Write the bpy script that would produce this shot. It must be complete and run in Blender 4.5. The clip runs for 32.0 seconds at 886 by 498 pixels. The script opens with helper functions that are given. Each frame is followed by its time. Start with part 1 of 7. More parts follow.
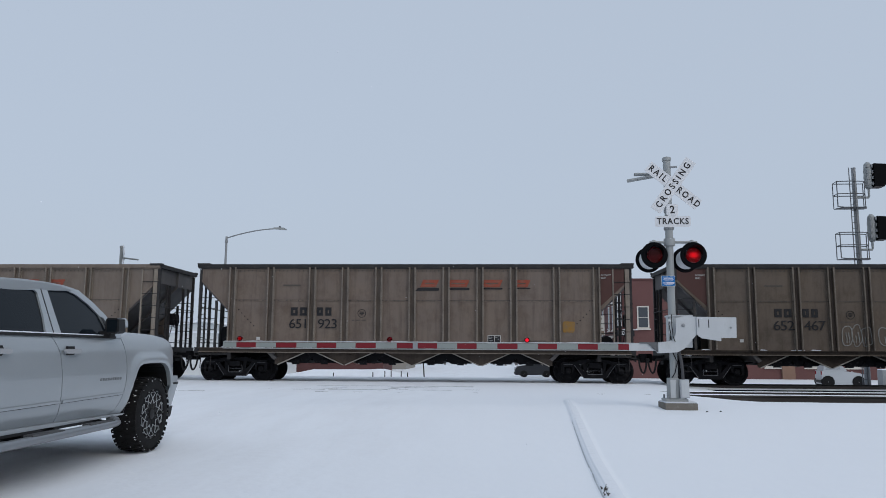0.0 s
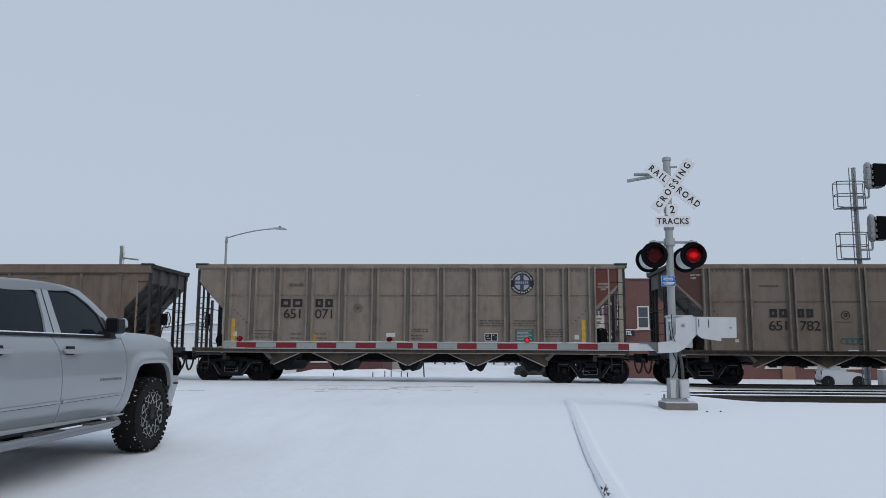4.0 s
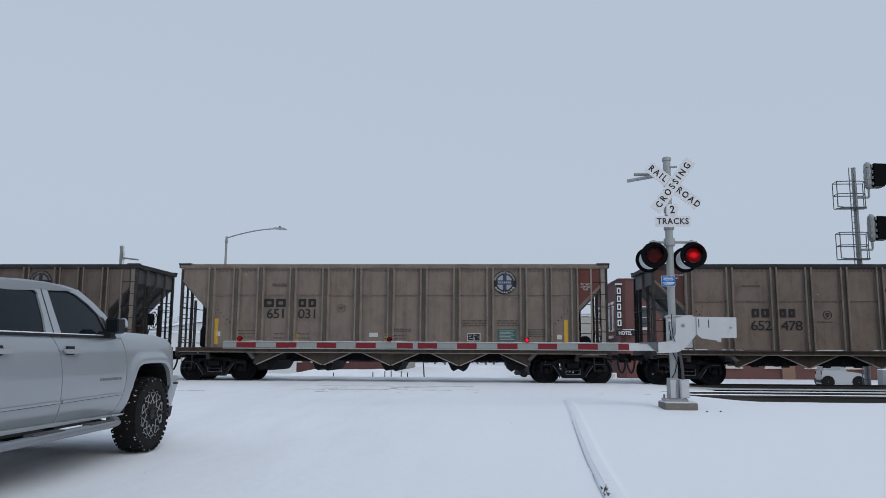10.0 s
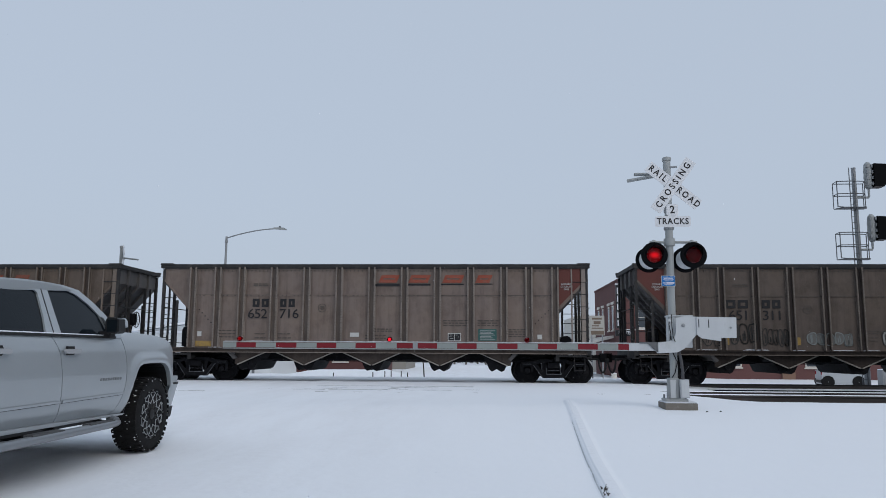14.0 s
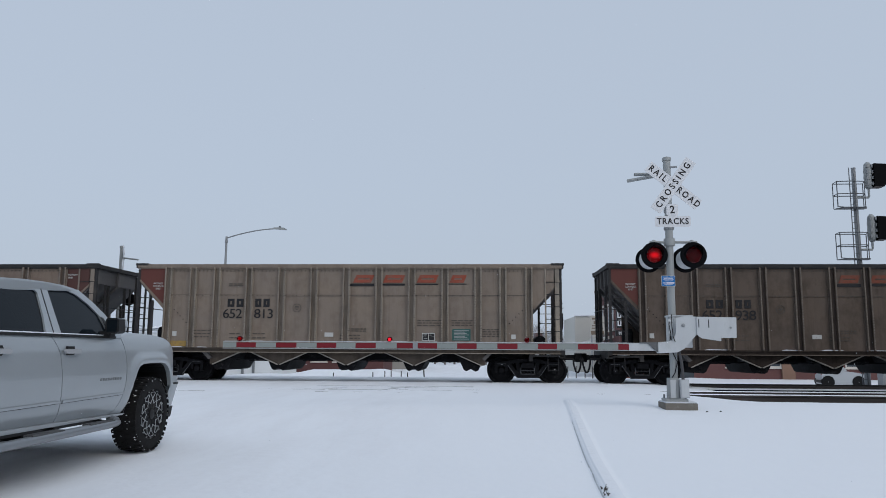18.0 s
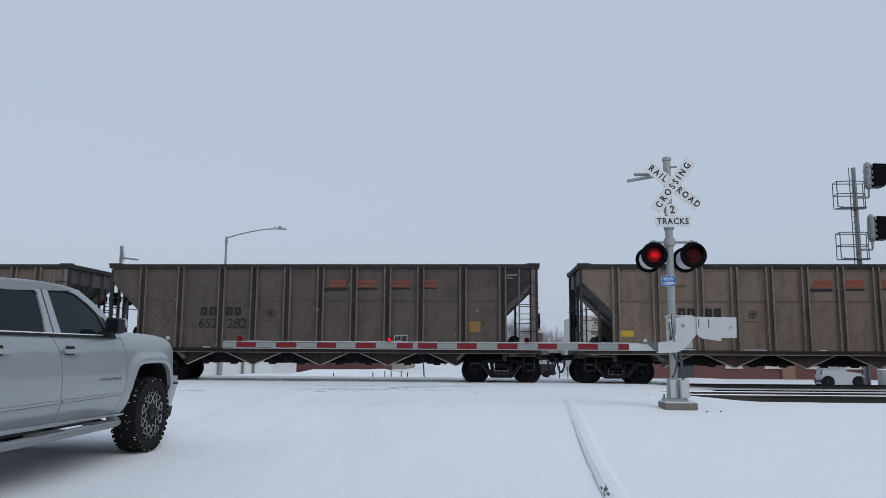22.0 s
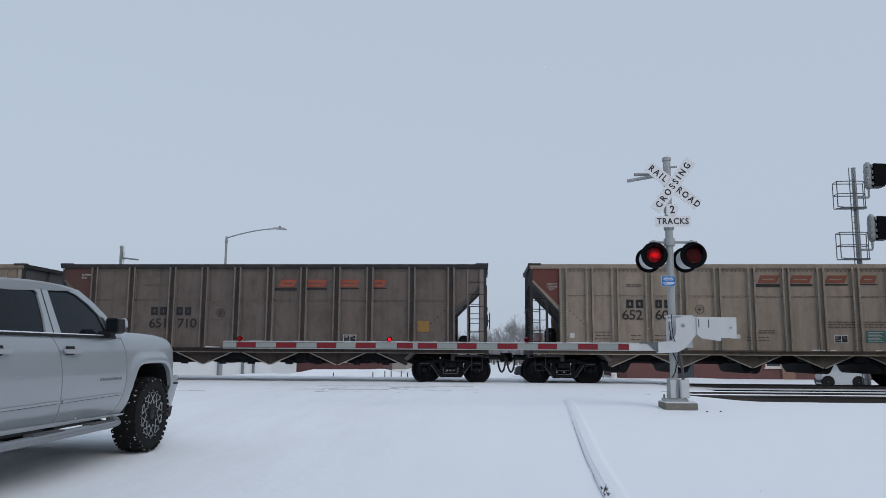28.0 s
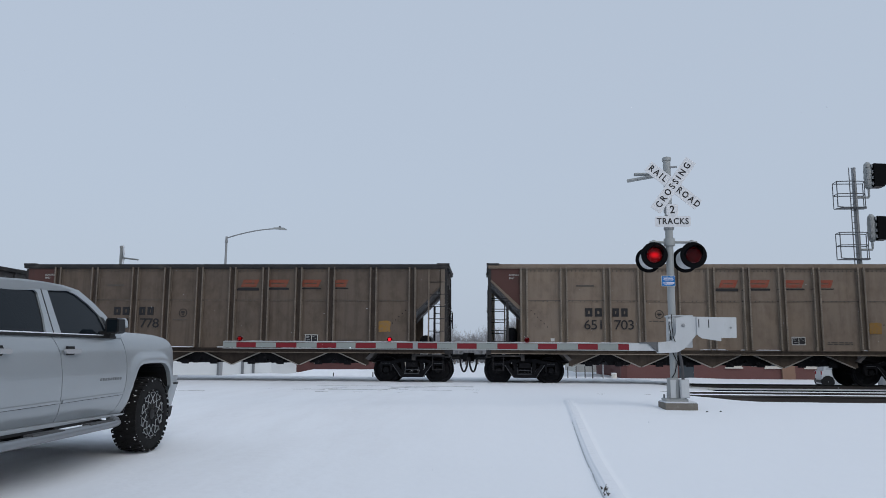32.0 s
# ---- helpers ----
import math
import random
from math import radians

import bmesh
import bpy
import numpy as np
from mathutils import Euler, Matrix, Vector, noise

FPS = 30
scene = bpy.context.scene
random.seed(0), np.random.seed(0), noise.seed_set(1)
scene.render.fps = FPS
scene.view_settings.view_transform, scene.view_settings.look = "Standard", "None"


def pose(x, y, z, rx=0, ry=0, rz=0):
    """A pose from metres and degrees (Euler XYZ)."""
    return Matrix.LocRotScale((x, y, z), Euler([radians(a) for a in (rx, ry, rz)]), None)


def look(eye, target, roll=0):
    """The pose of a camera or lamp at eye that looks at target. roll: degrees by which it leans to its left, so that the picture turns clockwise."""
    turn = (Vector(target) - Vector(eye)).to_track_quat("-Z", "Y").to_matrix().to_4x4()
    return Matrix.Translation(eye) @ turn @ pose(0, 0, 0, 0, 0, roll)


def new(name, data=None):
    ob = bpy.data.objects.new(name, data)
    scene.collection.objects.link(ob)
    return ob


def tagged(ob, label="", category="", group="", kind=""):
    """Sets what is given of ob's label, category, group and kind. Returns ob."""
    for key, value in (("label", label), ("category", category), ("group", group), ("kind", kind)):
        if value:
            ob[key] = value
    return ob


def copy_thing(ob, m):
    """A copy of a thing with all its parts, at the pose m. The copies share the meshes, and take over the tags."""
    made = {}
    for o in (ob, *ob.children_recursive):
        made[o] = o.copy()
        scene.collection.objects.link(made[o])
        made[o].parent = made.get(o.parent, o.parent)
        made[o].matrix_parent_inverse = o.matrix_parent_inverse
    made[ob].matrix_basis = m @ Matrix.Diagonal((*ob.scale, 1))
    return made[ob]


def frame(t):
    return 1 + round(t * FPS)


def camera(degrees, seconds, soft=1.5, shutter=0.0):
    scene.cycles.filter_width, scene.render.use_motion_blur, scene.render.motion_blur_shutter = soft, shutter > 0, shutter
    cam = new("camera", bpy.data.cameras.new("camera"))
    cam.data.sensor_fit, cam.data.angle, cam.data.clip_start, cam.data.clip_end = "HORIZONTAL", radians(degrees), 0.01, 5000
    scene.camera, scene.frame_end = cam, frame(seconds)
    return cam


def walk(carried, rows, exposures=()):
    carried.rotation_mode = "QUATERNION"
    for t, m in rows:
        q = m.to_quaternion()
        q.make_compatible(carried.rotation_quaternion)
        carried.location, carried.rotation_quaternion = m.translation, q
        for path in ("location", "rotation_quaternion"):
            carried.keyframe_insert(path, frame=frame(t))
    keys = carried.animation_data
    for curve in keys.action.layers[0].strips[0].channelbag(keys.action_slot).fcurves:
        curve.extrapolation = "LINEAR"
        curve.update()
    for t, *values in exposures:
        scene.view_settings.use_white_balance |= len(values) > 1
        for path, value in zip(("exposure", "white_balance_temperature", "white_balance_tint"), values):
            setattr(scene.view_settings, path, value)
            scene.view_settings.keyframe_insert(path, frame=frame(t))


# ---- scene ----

# The track runs along x, the road along y, the rail top lies at z = 0.
cam = camera(60.86, 32.0, 0.6, 0.06)
EYE = Vector((0.0, 0.0, 1.015))
AIM = EYE + Vector((-math.sin(radians(3.019)) * math.cos(radians(7.759)), math.cos(radians(3.019)) * math.cos(radians(7.759)), math.sin(radians(7.759))))
walk(cam, [(0.0, look(EYE, AIM, 0.345)), (32.0, look(EYE, AIM, 0.345))])

# ---- light: an even, bright overcast sky over snow ----
world = bpy.data.worlds.new("overcast")
scene.world = world
world.use_nodes = True
wt = world.node_tree
sky = wt.nodes.new("ShaderNodeTexSky")
sky.sky_type, sky.sun_disc = "NISHITA", False
sky.sun_elevation, sky.sun_rotation = radians(40), radians(140)
sky.air_density, sky.dust_density, sky.ozone_density = 1.0, 6.0, 1.0
veil = wt.nodes.new("ShaderNodeMix")
veil.data_type, veil.inputs[0].default_value = "RGBA", 0.86
wt.links.new(sky.outputs[0], veil.inputs[6])
veil.inputs[7].default_value = (4.30, 5.00, 6.02, 1)
wt.links.new(veil.outputs[2], wt.nodes["Background"].inputs[0])
wt.nodes["Background"].inputs[1].default_value = 0.1185
sun = new("sun", bpy.data.lights.new("sun", "SUN"))
sun.data.energy, sun.data.angle, sun.data.color = 0.55, radians(40), (1.0, 0.97, 0.93)
sun.matrix_world = look((0, 0, 40), (-48 * math.sin(radians(40)), 48 * math.cos(radians(40)), 0))


# ---- materials ----
MATS = {}


def mat(name, rgb, rough=0.6, metal=0.0, vary=0.0, scale=4.0, stain=None, amount=0.0, streak=1.0, bump=0.0, grain=60.0, emit=0.0, sheen=0.0, pick=0.0, spec=0.3):
    """A surface: base colour, two scales of tone (vary), stains of a second colour, drawn out upright by streak, and fine relief."""
    if name in MATS:
        return MATS[name]
    m = bpy.data.materials.new(name)
    m.use_nodes = True
    nt = m.node_tree
    b = nt.nodes["Principled BSDF"]
    b.inputs["Base Color"].default_value = (*rgb, 1)
    b.inputs["Roughness"].default_value = rough
    b.inputs["Metallic"].default_value = metal
    b.inputs["Specular IOR Level"].default_value = spec
    if sheen:
        b.inputs["Coat Weight"].default_value = sheen
        b.inputs["Coat Roughness"].default_value = 0.08
    if emit:
        b.inputs["Emission Color"].default_value = (*rgb, 1)
        b.inputs["Emission Strength"].default_value = emit
    if vary or amount or bump or pick:
        tc = nt.nodes.new("ShaderNodeTexCoord")
        mp = nt.nodes.new("ShaderNodeMapping")
        mp.inputs["Scale"].default_value = (1, 1, 1 / streak)
        nt.links.new(tc.outputs["Object"], mp.inputs[0])
        info = nt.nodes.new("ShaderNodeObjectInfo")
        shift = nt.nodes.new("ShaderNodeVectorMath")
        shift.operation = "MULTIPLY_ADD"
        shift.inputs[1].default_value = (37, 11, 5)
        comb = nt.nodes.new("ShaderNodeCombineXYZ")
        for i in range(3):
            nt.links.new(info.outputs["Random"], comb.inputs[i])
        nt.links.new(comb.outputs[0], shift.inputs[0])
        nt.links.new(mp.outputs[0], shift.inputs[2])
        n1 = nt.nodes.new("ShaderNodeTexNoise")
        n1.inputs["Scale"].default_value, n1.inputs["Detail"].default_value, n1.inputs["Roughness"].default_value = scale, 5, 0.62
        n2 = nt.nodes.new("ShaderNodeTexNoise")
        n2.inputs["Scale"].default_value, n2.inputs["Detail"].default_value = grain, 3
        nt.links.new(shift.outputs[0], n1.inputs[0])
        nt.links.new(tc.outputs["Object"], n2.inputs[0])
        col = b.inputs["Base Color"]
        mixer = nt.nodes.new("ShaderNodeMix")
        mixer.data_type = "RGBA"
        ramp = nt.nodes.new("ShaderNodeMapRange")
        ramp.inputs[1].default_value, ramp.inputs[2].default_value = 0.68 - 0.3 * min(1, amount), 0.78
        ramp.inputs[4].default_value = min(1.0, 0.55 + amount * 0.4) if amount else 0.0
        nt.links.new(n1.outputs[0], ramp.inputs[0])
        nt.links.new(ramp.outputs[0], mixer.inputs[0])
        mixer.inputs[6].default_value = (*rgb, 1)
        mixer.inputs[7].default_value = (*(stain or rgb), 1)
        tone = nt.nodes.new("ShaderNodeMath")
        tone.operation = "MULTIPLY_ADD"
        tone.inputs[1].default_value, tone.inputs[2].default_value = 2 * vary, 1 - vary
        both = nt.nodes.new("ShaderNodeMath")
        both.operation = "MULTIPLY_ADD"
        both.inputs[1].default_value = 0.35
        nt.links.new(n2.outputs[0], both.inputs[0])
        half = nt.nodes.new("ShaderNodeMath")
        half.operation = "MULTIPLY"
        half.inputs[1].default_value = 0.65
        nt.links.new(n1.outputs[0], half.inputs[0])
        nt.links.new(half.outputs[0], both.inputs[2])
        last = both.outputs[0]
        if pick:
            own = nt.nodes.new("ShaderNodeMath")
            own.operation = "MULTIPLY_ADD"
            own.inputs[1].default_value, own.inputs[2].default_value = pick, -pick / 2
            nt.links.new(info.outputs["Random"], own.inputs[0])
            add = nt.nodes.new("ShaderNodeMath")
            nt.links.new(own.outputs[0], add.inputs[0])
            nt.links.new(last, add.inputs[1])
            last = add.outputs[0]
        nt.links.new(last, tone.inputs[0])
        mul = nt.nodes.new("ShaderNodeVectorMath")
        mul.operation = "SCALE"
        nt.links.new(mixer.outputs[2], mul.inputs[0])
        nt.links.new(tone.outputs[0], mul.inputs["Scale"])
        nt.links.new(mul.outputs[0], col)
        if bump:
            bp = nt.nodes.new("ShaderNodeBump")
            bp.inputs["Strength"].default_value, bp.inputs["Distance"].default_value = bump, 0.01
            nt.links.new(both.outputs[0], bp.inputs["Height"])
            nt.links.new(bp.outputs[0], b.inputs["Normal"])
    MATS[name] = m
    return m


SNOW = mat("snow", (0.82, 0.85, 0.90), 0.75, vary=0.05, scale=0.5, bump=0.25, grain=25)
RAIL = mat("rail_steel", (0.05, 0.045, 0.043), 0.7, 0.0, vary=0.4, scale=3, stain=(0.05, 0.03, 0.02), amount=0.3, spec=0.2)
TIE = mat("creosoted_wood", (0.045, 0.04, 0.037), 0.9, vary=0.4, scale=6, bump=0.4, pick=0.4)
BALLAST = mat("ballast", (0.010, 0.0115, 0.0145), 1.0, vary=0.5, scale=14, bump=1.0, grain=35, spec=0.02)
BLACK = mat("grimy_black_steel", (0.0065, 0.0067, 0.0085), 0.72, 0.0, vary=0.6, scale=7, stain=(0.034, 0.033, 0.035), amount=0.4, bump=0.2, spec=0.15)


def car_paint(name, rgb, stain, rough=0.74, streaks=0.5, speck=0.25):
    """Old paint on a coal car: broad blotches of coal dust, run-down streaks, pale scuffs and fine grit. Each car's own tone comes from its object colour."""
    m = bpy.data.materials.new(name)
    m.use_nodes = True
    nt = m.node_tree
    b = nt.nodes["Principled BSDF"]
    b.inputs["Specular IOR Level"].default_value = 0.3

    def node(kind, **sockets):
        n = nt.nodes.new(kind)
        for k, v in sockets.items():
            n.inputs[k].default_value = v
        return n

    def noise_at(stretch, scale, detail, rough_=0.6):
        mp = node("ShaderNodeMapping", Scale=stretch)
        nt.links.new(shift.outputs[0], mp.inputs[0])
        n = node("ShaderNodeTexNoise", Scale=scale, Detail=detail, Roughness=rough_)
        nt.links.new(mp.outputs[0], n.inputs[0])
        return n.outputs[0]

    def span(value, a, c, lo, hi):
        r = nt.nodes.new("ShaderNodeMapRange")
        for k, v in enumerate((a, c, lo, hi)):
            r.inputs[k + 1].default_value = v
        nt.links.new(value, r.inputs[0])
        return r.outputs[0]

    def blend(factor, one, two, how="MIX"):
        n = nt.nodes.new("ShaderNodeMix")
        n.data_type, n.blend_type = "RGBA", how
        for k, v in ((0, factor), (6, one), (7, two)):
            if isinstance(v, bpy.types.NodeSocket):
                nt.links.new(v, n.inputs[k])
            else:
                n.inputs[k].default_value = v if k == 0 else (*v, 1)
        return n.outputs[2]

    tc = nt.nodes.new("ShaderNodeTexCoord")
    info = nt.nodes.new("ShaderNodeObjectInfo")
    comb = nt.nodes.new("ShaderNodeCombineXYZ")
    for k in range(3):
        nt.links.new(info.outputs["Random"], comb.inputs[k])
    shift = nt.nodes.new("ShaderNodeVectorMath")
    shift.operation = "MULTIPLY_ADD"
    shift.inputs[1].default_value = (61, 23, 17)
    nt.links.new(comb.outputs[0], shift.inputs[0])
    nt.links.new(tc.outputs["Object"], shift.inputs[2])
    broad = noise_at((0.55, 1, 0.8), 1.0, 5, 0.62)
    run = noise_at((1, 1, 0.07), 5.0, 5, 0.65)
    cloud = noise_at((1, 1, 0.7), 2.3, 6, 0.68)
    grit = noise_at((1, 1, 1), 55.0, 3, 0.7)
    col = blend(span(broad, 0.40, 0.66, 0.0, 0.55), rgb, tuple(c * k for c, k in zip(rgb, (1.16, 1.10, 0.98))))
    col = blend(span(cloud, 0.46, 0.70, 0.0, 0.6), col, stain)
    col = blend(span(run, 0.52, 0.74, 0.0, streaks), col, tuple(c * 0.72 for c in stain))
    col = blend(span(run, 0.44, 0.26, 0.0, 0.28), col, tuple(min(1, c * 1.5) for c in rgb))
    col = blend(span(grit, 0.60, 0.72, 0.0, speck), col, tuple(min(1, c * 1.9) for c in rgb))
    col = blend(span(grit, 0.42, 0.30, 0.0, speck), col, tuple(c * 0.35 for c in stain))
    col = blend(1.0, col, info.outputs["Color"], "MULTIPLY")
    nt.links.new(col, b.inputs["Base Color"])
    nt.links.new(span(cloud, 0.3, 0.7, rough - 0.1, rough + 0.12), b.inputs["Roughness"])
    bp = node("ShaderNodeBump", Strength=0.12, Distance=0.01)
    nt.links.new(cloud, bp.inputs["Height"])
    nt.links.new(bp.outputs[0], b.inputs["Normal"])
    MATS[name] = m
    return m


PAINT_TAN = car_paint("dusty_tan_paint", (0.183, 0.149, 0.121), (0.128, 0.097, 0.074), streaks=0.4)
PAINT_MID = car_paint("grimy_brown_grey_paint", (0.140, 0.111, 0.091), (0.088, 0.064, 0.049))
PAINT_FAWN = car_paint("dusty_fawn_paint", (0.163, 0.133, 0.109), (0.106, 0.081, 0.063), streaks=0.45)
PAINT_BROWN = car_paint("weathered_brown_paint", (0.118, 0.094, 0.078), (0.07, 0.052, 0.041))
PAINT_DARK = car_paint("sooty_brown_paint", (0.092, 0.074, 0.061), (0.05, 0.04, 0.032))
GALV = mat("galvanised_steel", (0.26, 0.27, 0.28), 0.6, 0.2, vary=0.2, scale=8)
ALU = mat("grey_aluminium_paint", (0.30, 0.315, 0.315), 0.5, 0.1, vary=0.14, scale=5)


# ---- mesh helpers ----
def box(bm, x0, x1, y0, y1, z0, z1):
    v = [bm.verts.new((x, y, z)) for x in (x0, x1) for y in (y0, y1) for z in (z0, z1)]
    for f in ((0, 1, 3, 2), (4, 6, 7, 5), (0, 4, 5, 1), (2, 3, 7, 6), (0, 2, 6, 4), (1, 5, 7, 3)):
        bm.faces.new([v[i] for i in f])


def slab(bm, pts, a, b, axis="y"):
    """A flat outline drawn out from a to b along an axis."""
    def at(p, d):
        return (p[0], d, p[1]) if axis == "y" else (d, p[0], p[1]) if axis == "x" else (p[0], p[1], d)
    n = len(pts)
    lo, hi = [bm.verts.new(at(p, a)) for p in pts], [bm.verts.new(at(p, b)) for p in pts]
    bm.faces.new(lo)
    bm.faces.new(hi[::-1])
    for i in range(n):
        bm.faces.new((lo[i], hi[i], hi[(i + 1) % n], lo[(i + 1) % n]))


def rod(bm, a, b, r, r2=None, sides=8, caps=True):
    a, b = Vector(a), Vector(b)
    q = (b - a).to_track_quat("Z", "Y")
    r2 = r if r2 is None else r2
    rings = []
    for p, rr in ((a, r), (b, r2)):
        rings.append([bm.verts.new(p + q @ Vector((rr * math.cos(2 * math.pi * i / sides), rr * math.sin(2 * math.pi * i / sides), 0))) for i in range(sides)])
    for i in range(sides):
        f = bm.faces.new((rings[0][i], rings[0][(i + 1) % sides], rings[1][(i + 1) % sides], rings[1][i]))
        f.smooth = sides > 5
    if caps:
        bm.faces.new(rings[0][::-1])
        bm.faces.new(rings[1])


def pipe(bm, pts, r, sides=7):
    """One bent tube through the points."""
    pts = [Vector(p) for p in pts]
    shut = (pts[0] - pts[-1]).length < 1e-6
    rings, n = [], len(pts) - (1 if shut else 0)
    q0 = None
    for i in range(n):
        if shut:
            d = pts[(i + 1) % n] - pts[i - 1]
        else:
            d = pts[min(i + 1, n - 1)] - pts[max(i - 1, 0)]
        q = d.to_track_quat("Z", "Y") if q0 is None else (q0 @ Vector((0, 0, 1))).rotation_difference(d) @ q0
        q0 = q
        rings.append([bm.verts.new(pts[i] + q @ Vector((r * math.cos(2 * math.pi * k / sides), r * math.sin(2 * math.pi * k / sides), 0))) for k in range(sides)])
    for a, b in zip(rings, rings[1:] + (rings[:1] if shut else [])):
        for k in range(sides):
            f = bm.faces.new((a[k], a[(k + 1) % sides], b[(k + 1) % sides], b[k]))
            f.smooth = True
    if not shut:
        bm.faces.new(rings[0][::-1])
        bm.faces.new(rings[-1])


def lathe(bm, profile, axis="y", sides=28, centre=(0, 0, 0), caps=True):
    """A turned form: profile of (radius, place along the axis)."""
    c = Vector(centre)
    rings = []
    for r, d in profile:
        ring = []
        for i in range(sides):
            ca, sa = r * math.cos(2 * math.pi * i / sides), r * math.sin(2 * math.pi * i / sides)
            ring.append(bm.verts.new(c + Vector((ca, d, sa) if axis == "y" else (d, ca, sa) if axis == "x" else (ca, sa, d))))
        rings.append(ring)
    for p, q in zip(rings, rings[1:]):
        for i in range(sides):
            f = bm.faces.new((p[i], p[(i + 1) % sides], q[(i + 1) % sides], q[i]))
            f.smooth = True
    if caps:
        bm.faces.new(rings[0])
        bm.faces.new(rings[-1][::-1])


def mesh_of(name, bm, material, bevel=0.0):
    if bevel:
        bmesh.ops.bevel(bm, geom=[e for e in bm.edges if e.is_manifold and e.calc_face_angle(0) > 0.6], offset=bevel, segments=1, affect="EDGES")
    bmesh.ops.recalc_face_normals(bm, faces=bm.faces)
    me = bpy.data.meshes.new(name)
    bm.to_mesh(me)
    bm.free()
    me.materials.append(material)
    me.polygons.foreach_set("use_smooth", [True] * len(me.polygons))
    me.set_sharp_from_angle(angle=0.56)
    return me


def part(name, bm, material, parent=None, label="", bevel=0.0, at=None):
    """Links a bmesh, or a mesh that is shared, as one object under a thing or a part."""
    me = bm if isinstance(bm, bpy.types.Mesh) else mesh_of(name, bm, material, bevel)
    ob = new(name, me)
    ob.parent = parent
    if at is not None:
        ob.matrix_basis = at
    return tagged(ob, label)


def made(fn, *a, **k):
    bm = bmesh.new()
    fn(bm, *a, **k)
    return bm


def thing(name, label, category, group="", kind="", at=None):
    ob = new(name)
    ob.empty_display_size = 0.2
    if at is not None:
        ob.matrix_basis = at
    return tagged(ob, label, category, group, kind)


LETTERS = {}


def text_mesh(words, size, material, wide=1.0, deep=0.006, bold=0.0, space=1.0):
    """Words as a thin solid mesh, upright in the x-z plane, read from -y, centred."""
    k = (words, size, material.name, wide, space)
    if k not in LETTERS:
        cu = bpy.data.curves.new("letters", "FONT")
        cu.body, cu.size, cu.extrude, cu.align_x, cu.align_y, cu.offset = words, size, deep, "CENTER", "CENTER", bold
        cu.resolution_u = 3
        cu.space_character = space
        tmp = bpy.data.objects.new("letters", cu)
        scene.collection.objects.link(tmp)
        me = bpy.data.meshes.new_from_object(tmp.evaluated_get(bpy.context.evaluated_depsgraph_get()))
        bpy.data.objects.remove(tmp)
        me.transform(Matrix.Rotation(radians(90), 4, "X") @ Matrix.Diagonal((wide, 1, 1, 1)))
        me.materials.clear()
        me.materials.append(material)
        LETTERS[k] = me
    return LETTERS[k]


# ---- ground and tracks ----
TRAIN_Y, NEAR_Y = 27.12, 19.95


def smooth(a, b, v):
    f = min(1.0, max(0.0, (v - a) / (b - a)))
    return f * f * (3 - 2 * f)


def kerb_x(y):
    return 0.536 + 0.0716 * y


def ground_z(x, y):
    """The lie of the land: the road rises to the crossing, and falls away to the town behind it."""
    z = -0.2 * smooth(15.5, 8.5, y)
    z -= 1.42 * smooth(29.5, 54, y)
    # the rails stand proud beside the road
    beside = max(smooth(4.4, 7.8, x - 0.12 * max(0.0, y - 19.5) + 0.25 * noise.noise((y, 4, 0))), smooth(-19, -23, x))
    z -= 0.225 * beside * smooth(16.2, 18.3, y) * smooth(33, 31, y)
    z += 0.12 * beside * smooth(25.9, 26.3, y) * smooth(30.5, 29.0, y)
    z -= 0.03 * math.exp(-((x - 3.62) ** 2 + (y - 14.35) ** 2) / 0.5)
    z -= 0.45 * beside * smooth(28.3, 36, y) * smooth(60, 50, y)
    z += 0.002 * smooth(18.4, 18.9, y) * smooth(21.5, 21.0, y)
    z -= (0.018 + 0.027 * smooth(3, 8, x)) * smooth(25.6, 26.2, y) * smooth(28.7, 28.1, y)
    # wheel ruts and drifts
    rut = noise.noise((x * 1.6, y * 0.10, 2)) * 0.012
    z += rut * smooth(-8, -6, x) * smooth(1.2, 0.2, x)
    z += 0.03 * noise.noise((x * 0.25, y * 0.25, 0)) * smooth(17.5, 12, y) + 0.006 * noise.noise((x * 1.7, y * 1.7, 3))
    # snow lies against the kerb
    if y < 17.3:
        d = x - kerb_x(y)
        z += (0.030 * smooth(-0.01, 0.03, d) * smooth(0.24, 0.13, d) + 0.010 * smooth(0.0, 0.06, d) * smooth(0.16, 0.06, d)) * smooth(17.0, 16.0, y) * (1 + 0.3 * noise.noise((y * 0.9, 5, 1)))
        z += 0.015 * smooth(0.0, 0.3, d)
    # a bank of ploughed snow and the drifts beyond the tracks
    z += 0.04 * smooth(6, 9, x) * smooth(16.2, 15.0, y) * smooth(11.0, 13.5, y) * (0.6 + 0.6 * noise.noise((x * 0.8, y * 0.8, 7)))
    # the ploughed bank before the shops
    z += 0.85 * smooth(63, 68, y) * smooth(76, 71, y) * smooth(-19.5, -15, x) * smooth(-5.5, -9.5, x) * (0.85 + 0.35 * noise.noise((x * 0.35, y * 0.3, 6)))
    z += 0.5 * max(0, noise.noise((x * 0.12, y * 0.10, 9))) * smooth(40, 52, y) * smooth(90, 75, y) * smooth(24, 18, x)
    # ground raised under the van so its wheels show from the camera
    z += 0.27 * math.exp(-((x - 25.35) ** 2 + (y - 55.5) ** 2) / 12)
    return z


